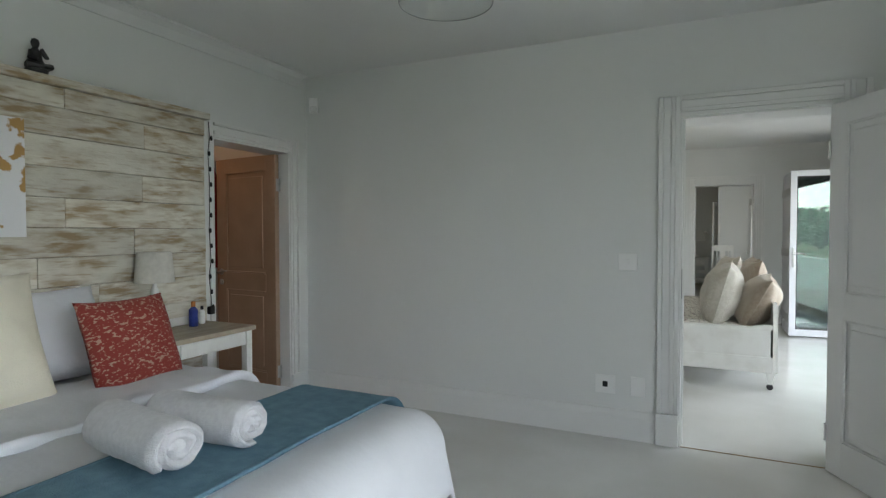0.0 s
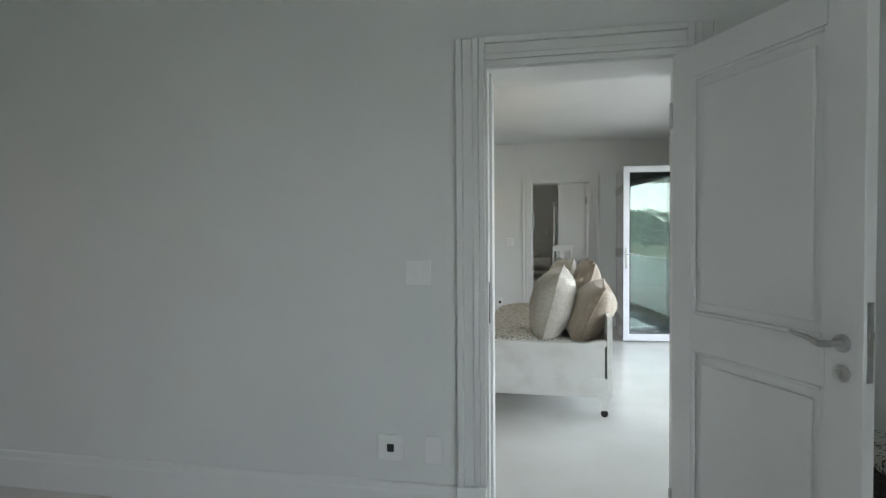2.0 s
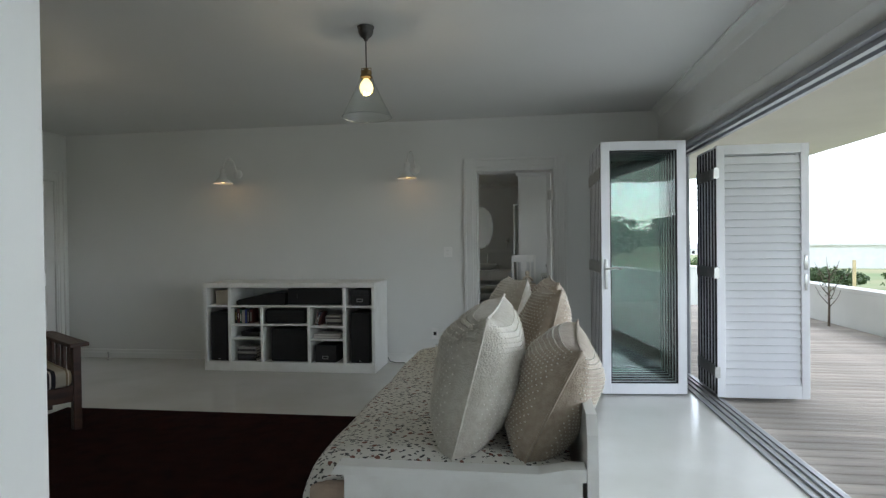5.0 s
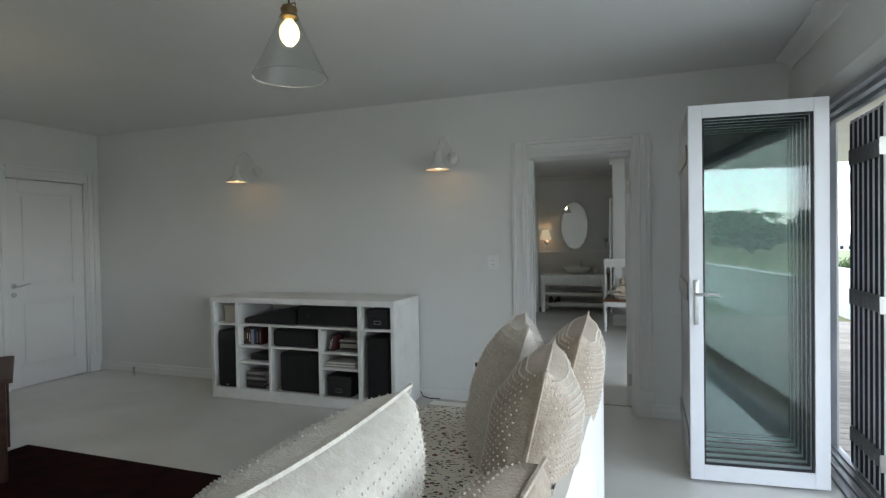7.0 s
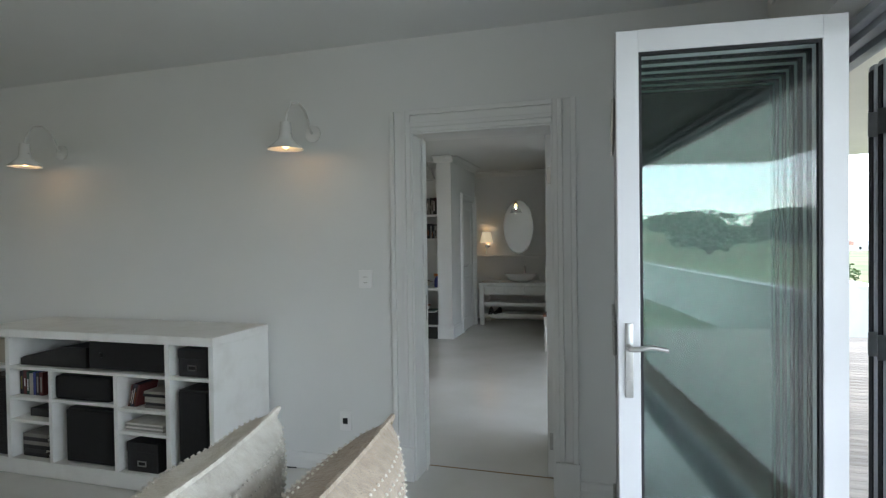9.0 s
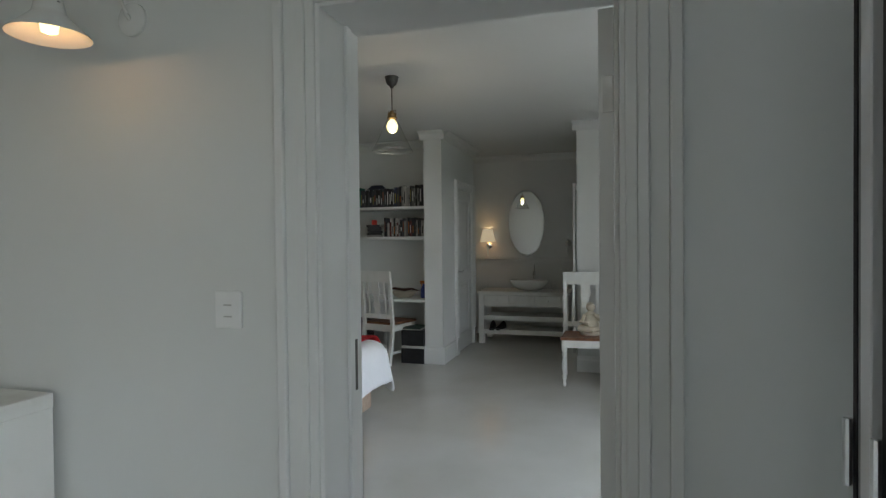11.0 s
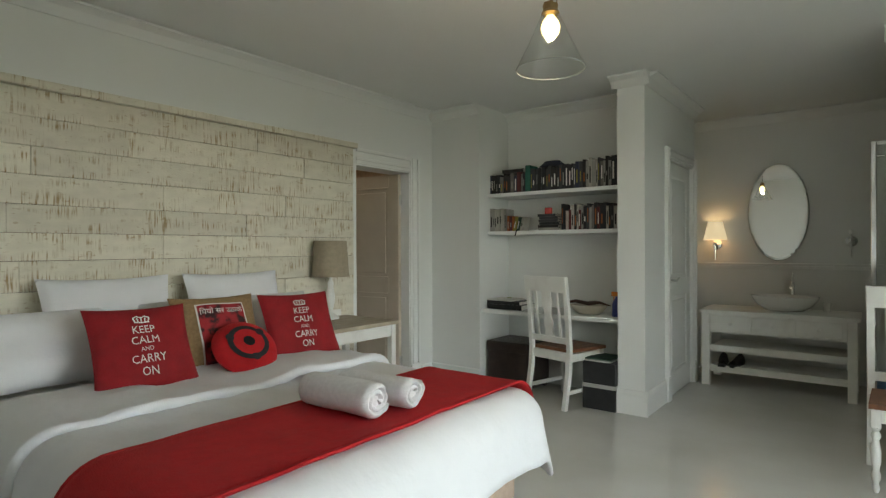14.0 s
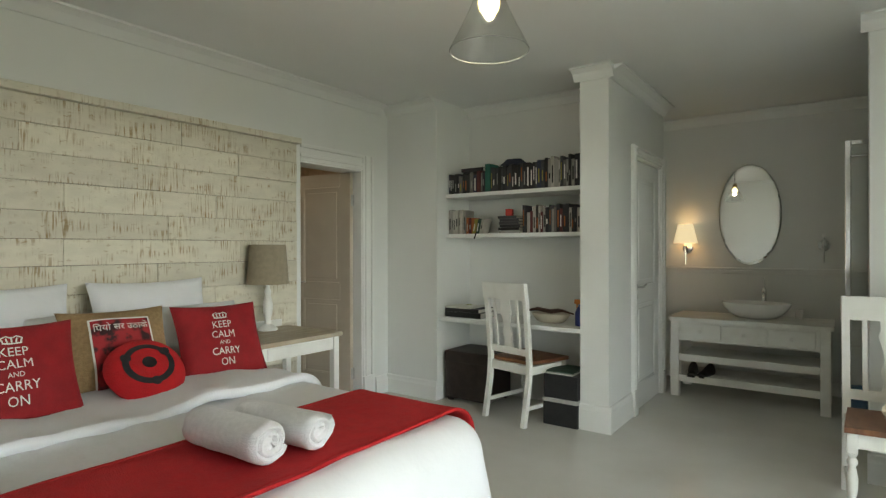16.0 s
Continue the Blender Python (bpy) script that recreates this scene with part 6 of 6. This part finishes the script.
shelf_of_books(-2.455, -2.40, 1.435, 14.22, (0.13, 0.19), 7, [9, 9, 2], LOWS)
for k in range(3):
    book("book", pose(-2.39 + k * 0.035, 14.22, 1.4355, 0, 12), 0.022, 0.13, 0.13, BOOKS[(10, 3, 8)[k]], "small book leaning sideways", LOWS)
for k in range(6):
    rr = random.Random(50 + k)
    book("book", pose(-2.13 + rr.uniform(-0.01, 0.01), 14.22, 1.4355 + k * 0.024), 0.20 - 0.006 * k, 0.14, 0.022, BOOKS[rr.choice([0, 1, 4, 2, 7])], "book lying in a stack", LOWS)
solid("puzzle_cube", Mesh().box(-0.028, 0.028, -0.028, 0.028, 0, 0.056, 0.003).box(-0.0285, 0.0285, -0.010, -0.008, 0.001, 0.055), plain("red_stickers", (0.45, 0.04, 0.03)), "small red puzzle cube on a book stack", "toy", m=pose(-2.06, 14.28, 1.580, 0, 0, 14))
shelf_of_books(-1.91, -1.40, 1.435, 14.22, (0.16, 0.225), 8, [0, 2, 4, 0, 7, 6, 8, 1], LOWS)
strip = solid("bookmark_ribbon", Mesh().tube([(-2.34, 14.215, 1.44), (-2.34, 14.195, 1.432), (-2.35, 14.19, 1.39)], 0.006, 5), INK, "black ribbon hanging over the shelf edge", "ribbon")


def alarm_clock(m):
    top = thing("alarm_clock", m, "small round pale green clock on the desk", "clock")
    turn = pose(0, 0, 0, 90)
    part("case", Mesh().lathe([(0.040, -0.02), (0.046, -0.015), (0.046, 0.015), (0.042, 0.02), (0.036, 0.014), (0.001, 0.014)], (0, 0, 0.052), 24, turn), plain("pale_green", (0.42, 0.45, 0.24), 0.4), top, "", True)
    part("dial", Mesh().lathe([(0.035, 0.0145), (0.035, 0.0155)], (0, 0, 0.052), 24, turn), PAPER, top)
    part("foot", Mesh().box(-0.03, 0.03, -0.012, 0.012, 0, 0.010, 0.003), BRASS, top)


alarm_clock(pose(-2.50, 14.34, 0.72))
for k, (w, h) in enumerate(((0.36, 0.045), (0.34, 0.03), (0.26, 0.012))):
    book("flat_case", pose(-2.62, 14.14, 0.7205 + (0, 0.046, 0.077)[k]), w, 0.26, h, (BLACK, CARD, PAPER)[k], "flat black case lying on the desk", "cases on the desk")


def driftwood_bowl(m):
    top = thing("bowl", m, "shallow pale bowl with dark driftwood on top", "bowl")
    part("bowl_body", Mesh().lathe([(0.07, 0), (0.10, 0.015), (0.13, 0.06), (0.135, 0.075), (0.125, 0.072), (0.09, 0.02), (0.001, 0.016)], (0, 0, 0), 24, None, (1.2, 0.8)), CREAMBOX, top, "", True)
    part("driftwood", Mesh().tube([(-0.20, 0, 0.085), (-0.12, 0.01, 0.10), (0.0, 0, 0.085), (0.10, -0.01, 0.10), (0.19, 0.01, 0.075)], [0.008, 0.016, 0.018, 0.012, 0.005], 7).tube([(-0.06, 0.02, 0.09), (0.04, 0.05, 0.10), (0.13, 0.03, 0.085)], [0.006, 0.010, 0.005], 6), DARKWOOD, top)


driftwood_bowl(pose(-1.70, 14.30, 0.7205))


def spray_bottle(m):
    top = thing("spray_bottle", m, "blue spray bottle with an orange trigger head", "bottle")
    part("body", Mesh().lathe([(0.038, 0), (0.040, 0.006), (0.040, 0.10), (0.026, 0.135), (0.014, 0.15), (0.014, 0.165)], (0, 0, 0), 18), BLUEP, top, "", True)
    part("trigger_head", Mesh().box(-0.045, 0.022, -0.012, 0.012, 0.165, 0.20, 0.004).box(-0.03, -0.022, -0.006, 0.006, 0.125, 0.168, 0.002), ORANGE, top)


spray_bottle(pose(-1.43, 14.24, 0.7205))
solid("ottoman", Mesh().box(-0.22, 0.22, -0.20, 0.20, 0.02, 0.40, 0.025, 3).box(-0.225, 0.225, -0.205, 0.205, 0.33, 0.43, 0.02, 3).box(-0.2, -0.16, -0.18, -0.14, 0, 0.03).box(0.16, 0.2, -0.18, -0.14, 0, 0.03).box(-0.2, -0.16, 0.14, 0.18, 0, 0.03).box(0.16, 0.2, 0.14, 0.18, 0, 0.03), LEATHER, "dark brown leather ottoman under the desk", "ottoman", m=pose(-2.40, 14.33, 0))


def desk_boxes(m):
    top = thing("carton", m, "black carton with a strip of pale tape under the desk", "box")
    part("lower_carton", Mesh().box(-0.135, 0.135, -0.17, 0.17, 0, 0.17, 0.004), CARD, top)
    part("tape", Mesh().box(-0.137, 0.137, -0.172, 0.172, 0.171, 0.20, 0.003), GREYPL, top, "grey tape band")
    part("upper_carton", Mesh().box(-0.133, 0.133, -0.165, 0.165, 0.20, 0.375, 0.004), CARD, top)


desk_boxes(pose(-1.50, 14.19, 0))
for k in range(3):
    book("magazine", pose(-1.62, 14.04, 0.3755 + k * 0.008), 0.21, 0.27, 0.007, (PAPER, BOOKS[4], BOOKS[3])[k], "magazine lying on the carton", "magazines on the carton")


# ---------------------------------------------------------------- chairs
def dining_chair(m, label):
    """Local front is -y; the back stands at y 0."""
    top = thing("dining_chair", m, label, "chair", "white dining chairs")
    w, d, sh, hh = 0.43, 0.42, 0.455, 1.05
    for x in (-w / 2 + 0.018, w / 2 - 0.018):
        part("back_leg", Mesh().prism([(0.05, 0), (0.085, 0), (0.03, 0.30), (0.018, 0.46), (0.045, 0.80), (0.075, hh), (0.045, hh), (0.012, 0.80), (-0.016, 0.46), (-0.008, 0.30)], "x", x - 0.018, x + 0.018), WOODW, top)
        part("front_leg", Mesh().lathe([(0.010, 0), (0.018, 0.02), (0.012, 0.05), (0.021, 0.075), (0.021, 0.10), (0.014, 0.115), (0.023, 0.17), (0.024, 0.22), (0.014, 0.275), (0.022, 0.29), (0.022, 0.305), (0.014, 0.32), (0.024, 0.34)], (x, -d + 0.03, 0), 14).box(x - 0.022, x + 0.022, -d + 0.008, -d + 0.052, 0.34, 0.44, 0.003), WOODW, top, "turned front leg", True)
        part("side_rail", Mesh().box(x - 0.010, x + 0.010, -d + 0.052, -0.012, 0.37, 0.432, 0.002), WOODW, top)
        part("stretcher", Mesh().box(x - 0.009, x + 0.009, -d + 0.04, 0.01, 0.115, 0.145, 0.002), WOODW, top)
    part("front_rail", Mesh().box(-w / 2 + 0.04, w / 2 - 0.04, -d + 0.018, -d + 0.04, 0.365, 0.44, 0.002), WOODW, top)
    part("back_rail", Mesh().box(-w / 2 + 0.036, w / 2 - 0.036, -0.010, 0.012, 0.37, 0.44, 0.002), WOODW, top)
    part("seat", Mesh().prism([(-w / 2 - 0.015, -d - 0.01), (w / 2 + 0.015, -d - 0.01), (w / 2 - 0.022, -0.015), (-w / 2 + 0.022, -0.015)], "z", 0.441, sh + 0.012), SEATWOOD, top, "brown wooden seat")
    part("top_rail", Mesh().prism([(0.045, 0.925), (0.068, 0.925), (0.086, 1.05), (0.062, 1.05)], "x", -w / 2 - 0.003, w / 2 + 0.003), WOODW, top)
    part("lower_back_rail", Mesh().prism([(-0.008, 0.51), (0.014, 0.51), (0.018, 0.56), (-0.004, 0.56)], "x", -w / 2 + 0.036, w / 2 - 0.036), WOODW, top)
    tilt = pose(0, 0.005, 0.555, -7.5)
    sp = Mesh()
    waist = [(0.0, 0.046), (0.06, 0.036), (0.11, 0.050), (0.17, 0.030), (0.23, 0.040), (0.29, 0.058), (0.33, 0.044), (0.375, 0.050)]
    outline = [(r, z) for z, r in waist] + [(-r, z) for z, r in reversed(waist)]
    sp.prism(outline, "y", -0.006, 0.006)
    bmesh.ops.transform(sp.bm, matrix=tilt, verts=sp.bm.verts)
    part("splat", sp, WOODW, top, "shaped centre splat")
    for x in (-0.115, 0.115):
        part("back_slat", Mesh().box(x - 0.012, x + 0.012, -0.006, 0.006, 0, 0.378, 0.002, 1, tilt), WOODW, top)
    return top


dining_chair(pose(-1.88, 13.95, 0, 0, 0, 166), "white dining chair with a brown seat at the desk")
dining_chair(pose(0.40, 13.87, 0, 0, 0, 3), "white dining chair with a brown seat and a statuette on it")
statuette("statuette", pose(0.46, 13.66, 0.4675, 0, 0, 8) @ Matrix.Diagonal((1.22, 1.1, 1.0, 1)), 1.04, STATUE, "cream stone seated statuette on the chair seat")


def drawer_trolley(m):
    top = thing("drawer_trolley", m, "grey plastic trolley with three full clear drawers", "drawers")
    w, d = 0.54, 0.44
    part("frame", Mesh().box(-w / 2, -w / 2 + 0.018, 0, d, 0.06, 0.70, 0.004).box(w / 2 - 0.018, w / 2, 0, d, 0.06, 0.70, 0.004).box(-w / 2, w / 2, 0, d, 0.702, 0.728, 0.008).box(-w / 2 + 0.018, w / 2 - 0.018, d - 0.01, d, 0.06, 0.70).box(-w / 2 + 0.018, w / 2 - 0.018, 0, d - 0.01, 0.06, 0.072), GREYPL, top)
    for k, z in enumerate((0.085, 0.292, 0.498)):
        dr = part("drawer", Mesh().box(-w / 2 + 0.022, w / 2 - 0.022, -0.006, -0.002, z, z + 0.185, 0.001, 1).box(-w / 2 + 0.022, -w / 2 + 0.026, -0.002, d - 0.02, z, z + 0.17).box(w / 2 - 0.026, w / 2 - 0.022, -0.002, d - 0.02, z, z + 0.17), CLEARBOX, top, "clear plastic drawer")
        part("drawer_lip", Mesh().box(-w / 2 + 0.02, w / 2 - 0.02, -0.014, -0.002, z + 0.186, z + 0.198, 0.003), GREYPL, dr)
        part("drawer_floor", Mesh().box(-w / 2 + 0.026, w / 2 - 0.026, 0.0, d - 0.02, z, z + 0.004), GREYPL, dr)
    for x in (-w / 2 + 0.04, w / 2 - 0.04):
        for y in (0.04, d - 0.04):
            part("castor", Mesh().lathe([(0.025, -0.010), (0.028, -0.004), (0.028, 0.004), (0.025, 0.010)], (x, y, 0.028), 16, pose(0, 0, 0, 90)).box(x - 0.008, x + 0.008, y - 0.014, y + 0.014, 0.03, 0.06), BLACK, top, "black castor", True)
    return m


TROLLEY = drawer_trolley(pose(0.955, 13.42, 0, 0, 0, -4))


def soft_pile(name, m, sx, sy, sz, material, label, seed):
    def f(u, v):
        a, b = 2 * math.pi * v, math.pi * (u - 0.5)
        k = 1 + 0.25 * noise.noise(Vector((math.cos(a) * 1.5, math.sin(a) * 1.5, b * 1.5 + seed)))
        p = Vector((math.copysign(abs(math.cos(b) * math.cos(a)) ** 0.6, math.cos(a)) * sx * k, math.copysign(abs(math.cos(b) * math.sin(a)) ** 0.6, math.sin(a)) * sy * k, sz + math.copysign(abs(math.sin(b)) ** 0.6, b) * sz * k))
        p.z = max(0, p.z)
        return p
    return solid(name, Mesh().grid(12, 20, f).weld(0.001), material, label, "cloth", m=m, smooth=True)


soft_pile("folded_clothes", TROLLEY @ pose(-0.10, 0.18, 0.503), 0.13, 0.14, 0.05, NAVY, "navy clothes folded in the top drawer", 1)
soft_pile("folded_clothes", TROLLEY @ pose(0.13, 0.18, 0.503), 0.09, 0.13, 0.055, LINEN, "white clothes folded in the top drawer", 2)
solid("box", Mesh().box(-0.165, 0.16, 0.01, 0.28, 0, 0.165, 0.004), REDBOX, "salmon-pink patterned box in the middle drawer", "box", m=TROLLEY @ pose(0.03, 0.02, 0.2965))
soft_pile("folded_clothes", TROLLEY @ pose(-0.10, 0.15, 0.09), 0.12, 0.12, 0.05, NAVY, "dark clothes in the bottom drawer", 3)
soft_pile("folded_clothes", TROLLEY @ pose(0.13, 0.15, 0.09), 0.09, 0.12, 0.05, PAPER, "pale clothes in the bottom drawer", 4)


# ---------------------------------------------------------------- wash niche
def washstand():
    x0, x1, y0, y1, h = -1.06, 0.12, 15.42, 15.98, 0.70
    top = thing("washstand", pose((x0 + x1) / 2, y0, 0), "cream-white washstand with three drawers and two slatted shelves", "washstand")
    w, d = x1 - x0, y1 - y0
    part("worktop", Mesh().box(-w / 2 - 0.02, w / 2 + 0.02, -0.02, d, h - 0.035, h, 0.004), WOODW, top)
    for x in (-w / 2, w / 2 - 0.07):
        for y in (0, d - 0.07):
            part("leg", Mesh().box(x, x + 0.07, y, y + 0.07, 0, h - 0.035, 0.003), WOODW, top)
    part("apron", Mesh().box(-w / 2 + 0.07, w / 2 - 0.07, 0.012, d - 0.02, h - 0.205, h - 0.035, 0.002), WOODW, top)
    for k in range(3):
        a = -w / 2 + 0.085 + k * (w - 0.17) / 3
        b = a + (w - 0.17) / 3 - 0.015
        dr = part("drawer", Mesh().box(a, b, -0.002, 0.012, h - 0.185, h - 0.055, 0.003), WOODW, top)
        part("knob", Mesh().lathe([(0.007, 0), (0.007, 0.012), (0.016, 0.016), (0.016, 0.024), (0.001, 0.028)], ((a + b) / 2, -0.002, h - 0.12), 14, pose(0, 0, 0, 90)), WOODW, dr, "", True)
    for z in (0.16, 0.345):
        part("shelf_rail", Mesh().box(-w / 2 + 0.07, w / 2 - 0.07, 0.01, 0.05, z - 0.03, z + 0.03, 0.002), WOODW, top)
        for k in range(6):
            part("shelf_slat", Mesh().box(-w / 2 + 0.07, w / 2 - 0.07, 0.055 + k * 0.078, 0.125 + k * 0.078, z, z + 0.018, 0.002, 1), WOODW, top)
    return top


washstand()


def basin(m):
    top = thing("wash_basin", m, "oval white ceramic vessel basin on the washstand", "basin")
    part("bowl", Mesh().lathe([(0.10, 0), (0.15, 0.008), (0.215, 0.05), (0.255, 0.105), (0.268, 0.135), (0.260, 0.138), (0.205, 0.06), (0.12, 0.022), (0.001, 0.018)], (0, 0, 0), 40, None, (1, 0.66)), CERAMIC, top, "", True)
    part("drain", Mesh().lathe([(0.022, 0.0205), (0.022, 0.024), (0.001, 0.026)], (0, 0, 0), 16), CHROME, top, "", True)


basin(pose(-0.42, 15.69, 0.70))


def tap(m):
    top = thing("tap", m, "tall chrome mixer tap behind the basin", "tap")
    part("column", Mesh().lathe([(0.026, 0), (0.026, 0.012), (0.019, 0.016), (0.019, 0.24), (0.012, 0.25)], (0, 0, 0), 18), CHROME, top, "", True)
    part("spout", Mesh().tube([(0, 0, 0.20), (0, -0.08, 0.215), (0, -0.14, 0.205)], [0.012, 0.012, 0.010], 10), CHROME, top, "", True)
    part("lever", Mesh().tube([(0, 0, 0.25), (0.0, 0.01, 0.30), (0.0, 0.018, 0.335)], [0.006, 0.005, 0.004], 8), CHROME, top, "", True)


tap(pose(-0.38, 15.92, 0.70))
solid("tumbler", Mesh().lathe([(0.026, 0), (0.032, 0.08), (0.029, 0.08), (0.024, 0.006), (0.001, 0.005)], (0, 0, 0), 18), CERAMIC, "white tumbler beside the basin", "tumbler", m=pose(-0.11, 15.84, 0.7005), smooth=True)


def shoe(m):
    top = thing("shoe", m, "dark shoe standing on the washstand shelf", "shoe", "pair of shoes")
    part("sole", Mesh().prism([(-0.04, -0.13), (0.02, -0.14), (0.042, -0.08), (0.032, 0.02), (0.036, 0.12), (-0.03, 0.125), (-0.036, 0.0)], "z", 0, 0.018), BLACK, top)
    b = Mesh()
    b.grid(10, 14, lambda u, v: Vector((0.038 * math.cos(math.pi * v) * (1 - 0.15 * math.sin(u * 6)), -0.13 + 0.25 * u, 0.017 + (0.035 + 0.045 * u ** 1.5) * math.sin(math.pi * v) * (1 if 0.04 < u else 0.5))))
    part("upper", b, SHOE, top, "", True)


shoe(pose(-0.90, 15.55, 0.1785, 0, 0, 8))
shoe(pose(-0.79, 15.56, 0.1785, 0, 0, -8))


def oval_mirror(m):
    top = thing("oval_mirror", m, "oval wall mirror with a polished edge", "mirror")
    a, b = 0.262, 0.474
    part("mirror_back", Mesh().lathe([(0.97, 0), (0.97, 0.008)], (0, 0, 0), 64, pose(0, 0, 0, 90) @ Matrix.Diagonal((a, b, 1, 1))), GREYPL, top)
    part("mirror_glass", Mesh().lathe([(1.0, 0.008), (1.0, 0.0095), (0.955, 0.013), (0.0005, 0.013)], (0, 0, 0), 64, pose(0, 0, 0, 90) @ Matrix.Diagonal((a, b, 1, 1))), MIRROR, top)


oval_mirror(pose(-0.525, YB - 0.011, 1.625, 0, 0, 2.3))


def sconce(m, lit):
    top = thing("wall_sconce", m, "chrome wall light with a lit pleated cream shade" if lit else "chrome wall light without a shade", "wall light")
    d = -0.115 if lit else -0.07
    part("wall_plate", Mesh().lathe([(0.048, 0), (0.048, 0.012), (0.036, 0.02), (0.012, 0.024), (0.012, -d)], (0, 0, 0), 24, pose(0, 0, 0, 90)), CHROME, top, "", True)
    part("stem", Mesh().tube([(0, d, -0.15), (0, d, 0.07)], 0.006, 8).lathe([(0.016, 0.0), (0.020, 0.015), (0.012, 0.04)], (0, d, 0), 14), CHROME, top, "", True)
    part("bulb_holder", Mesh().lathe([(0.014, 0.07), (0.014, 0.10)], (0, d, 0), 12), PLASTIC, top)
    if lit:
        sh = Mesh().lathe([(0.112, 0.052), (0.068, 0.24), (0.066, 0.24), (0.110, 0.052)], (0, -0.115, 0), 36)
        ob = part("shade", sh, SHADE_LIT, top, "glowing cream shade")
        part("bulb", Mesh().lathe([(0.012, 0.10), (0.022, 0.14), (0.001, 0.165)], (0, -0.115, 0), 12), BULB, top)
    return top


sconce(pose(-1.075, YB, 1.305), True)
sconce(pose(0.06, YB, 1.33), False)
point_lamp("sconce_light_low", (-1.075, YB - 0.115, 1.355), 0.5, (1.0, 0.70, 0.38), 0.012)
point_lamp("sconce_light_high", (-1.075, YB - 0.115, 1.54), 0.22, (1.0, 0.70, 0.38), 0.012)


def shower_screen():
    top = thing("shower_screen", pose(0.22, 15.02, 0), "chrome-framed glass shower screen beside the washstand", "shower screen")
    part("post", Mesh().box(-0.018, 0.018, -0.018, 0.018, 0.0, 2.06, 0.006), CHROME, top)
    part("head_rail", Mesh().box(0.018, 1.125, -0.015, 0.015, 2.03, 2.06, 0.004), CHROME, top)
    part("cross_bar", Mesh().tube([(0.018, -0.02, 1.95), (0.24, -0.02, 1.95)], 0.009, 8), CHROME, top)
    pane = part("pane", Mesh().box(0.018, 1.125, -0.004, 0.004, 0.03, 2.03), CLEAR, top, "clear glass pane")
    pane.visible_shadow = False


shower_screen()
solid("bucket", Mesh().lathe([(0.085, 0), (0.11, 0.22), (0.114, 0.23), (0.104, 0.225), (0.08, 0.012), (0.001, 0.01)], (0, 0, 0), 24), plain("blue_bucket_plastic", (0.02, 0.10, 0.22), 0.35), "blue plastic bucket beside the washstand", "bucket", m=pose(0.33, 15.55, 0), smooth=True)
point_lamp("bathroom_light_a", (-4.0, 3.0, 2.3), 3.0, (1.0, 0.62, 0.38), 0.08)
point_lamp("bathroom_light_b", (-4.2, 13.4, 2.3), 1.8, (1.0, 0.72, 0.48), 0.08)
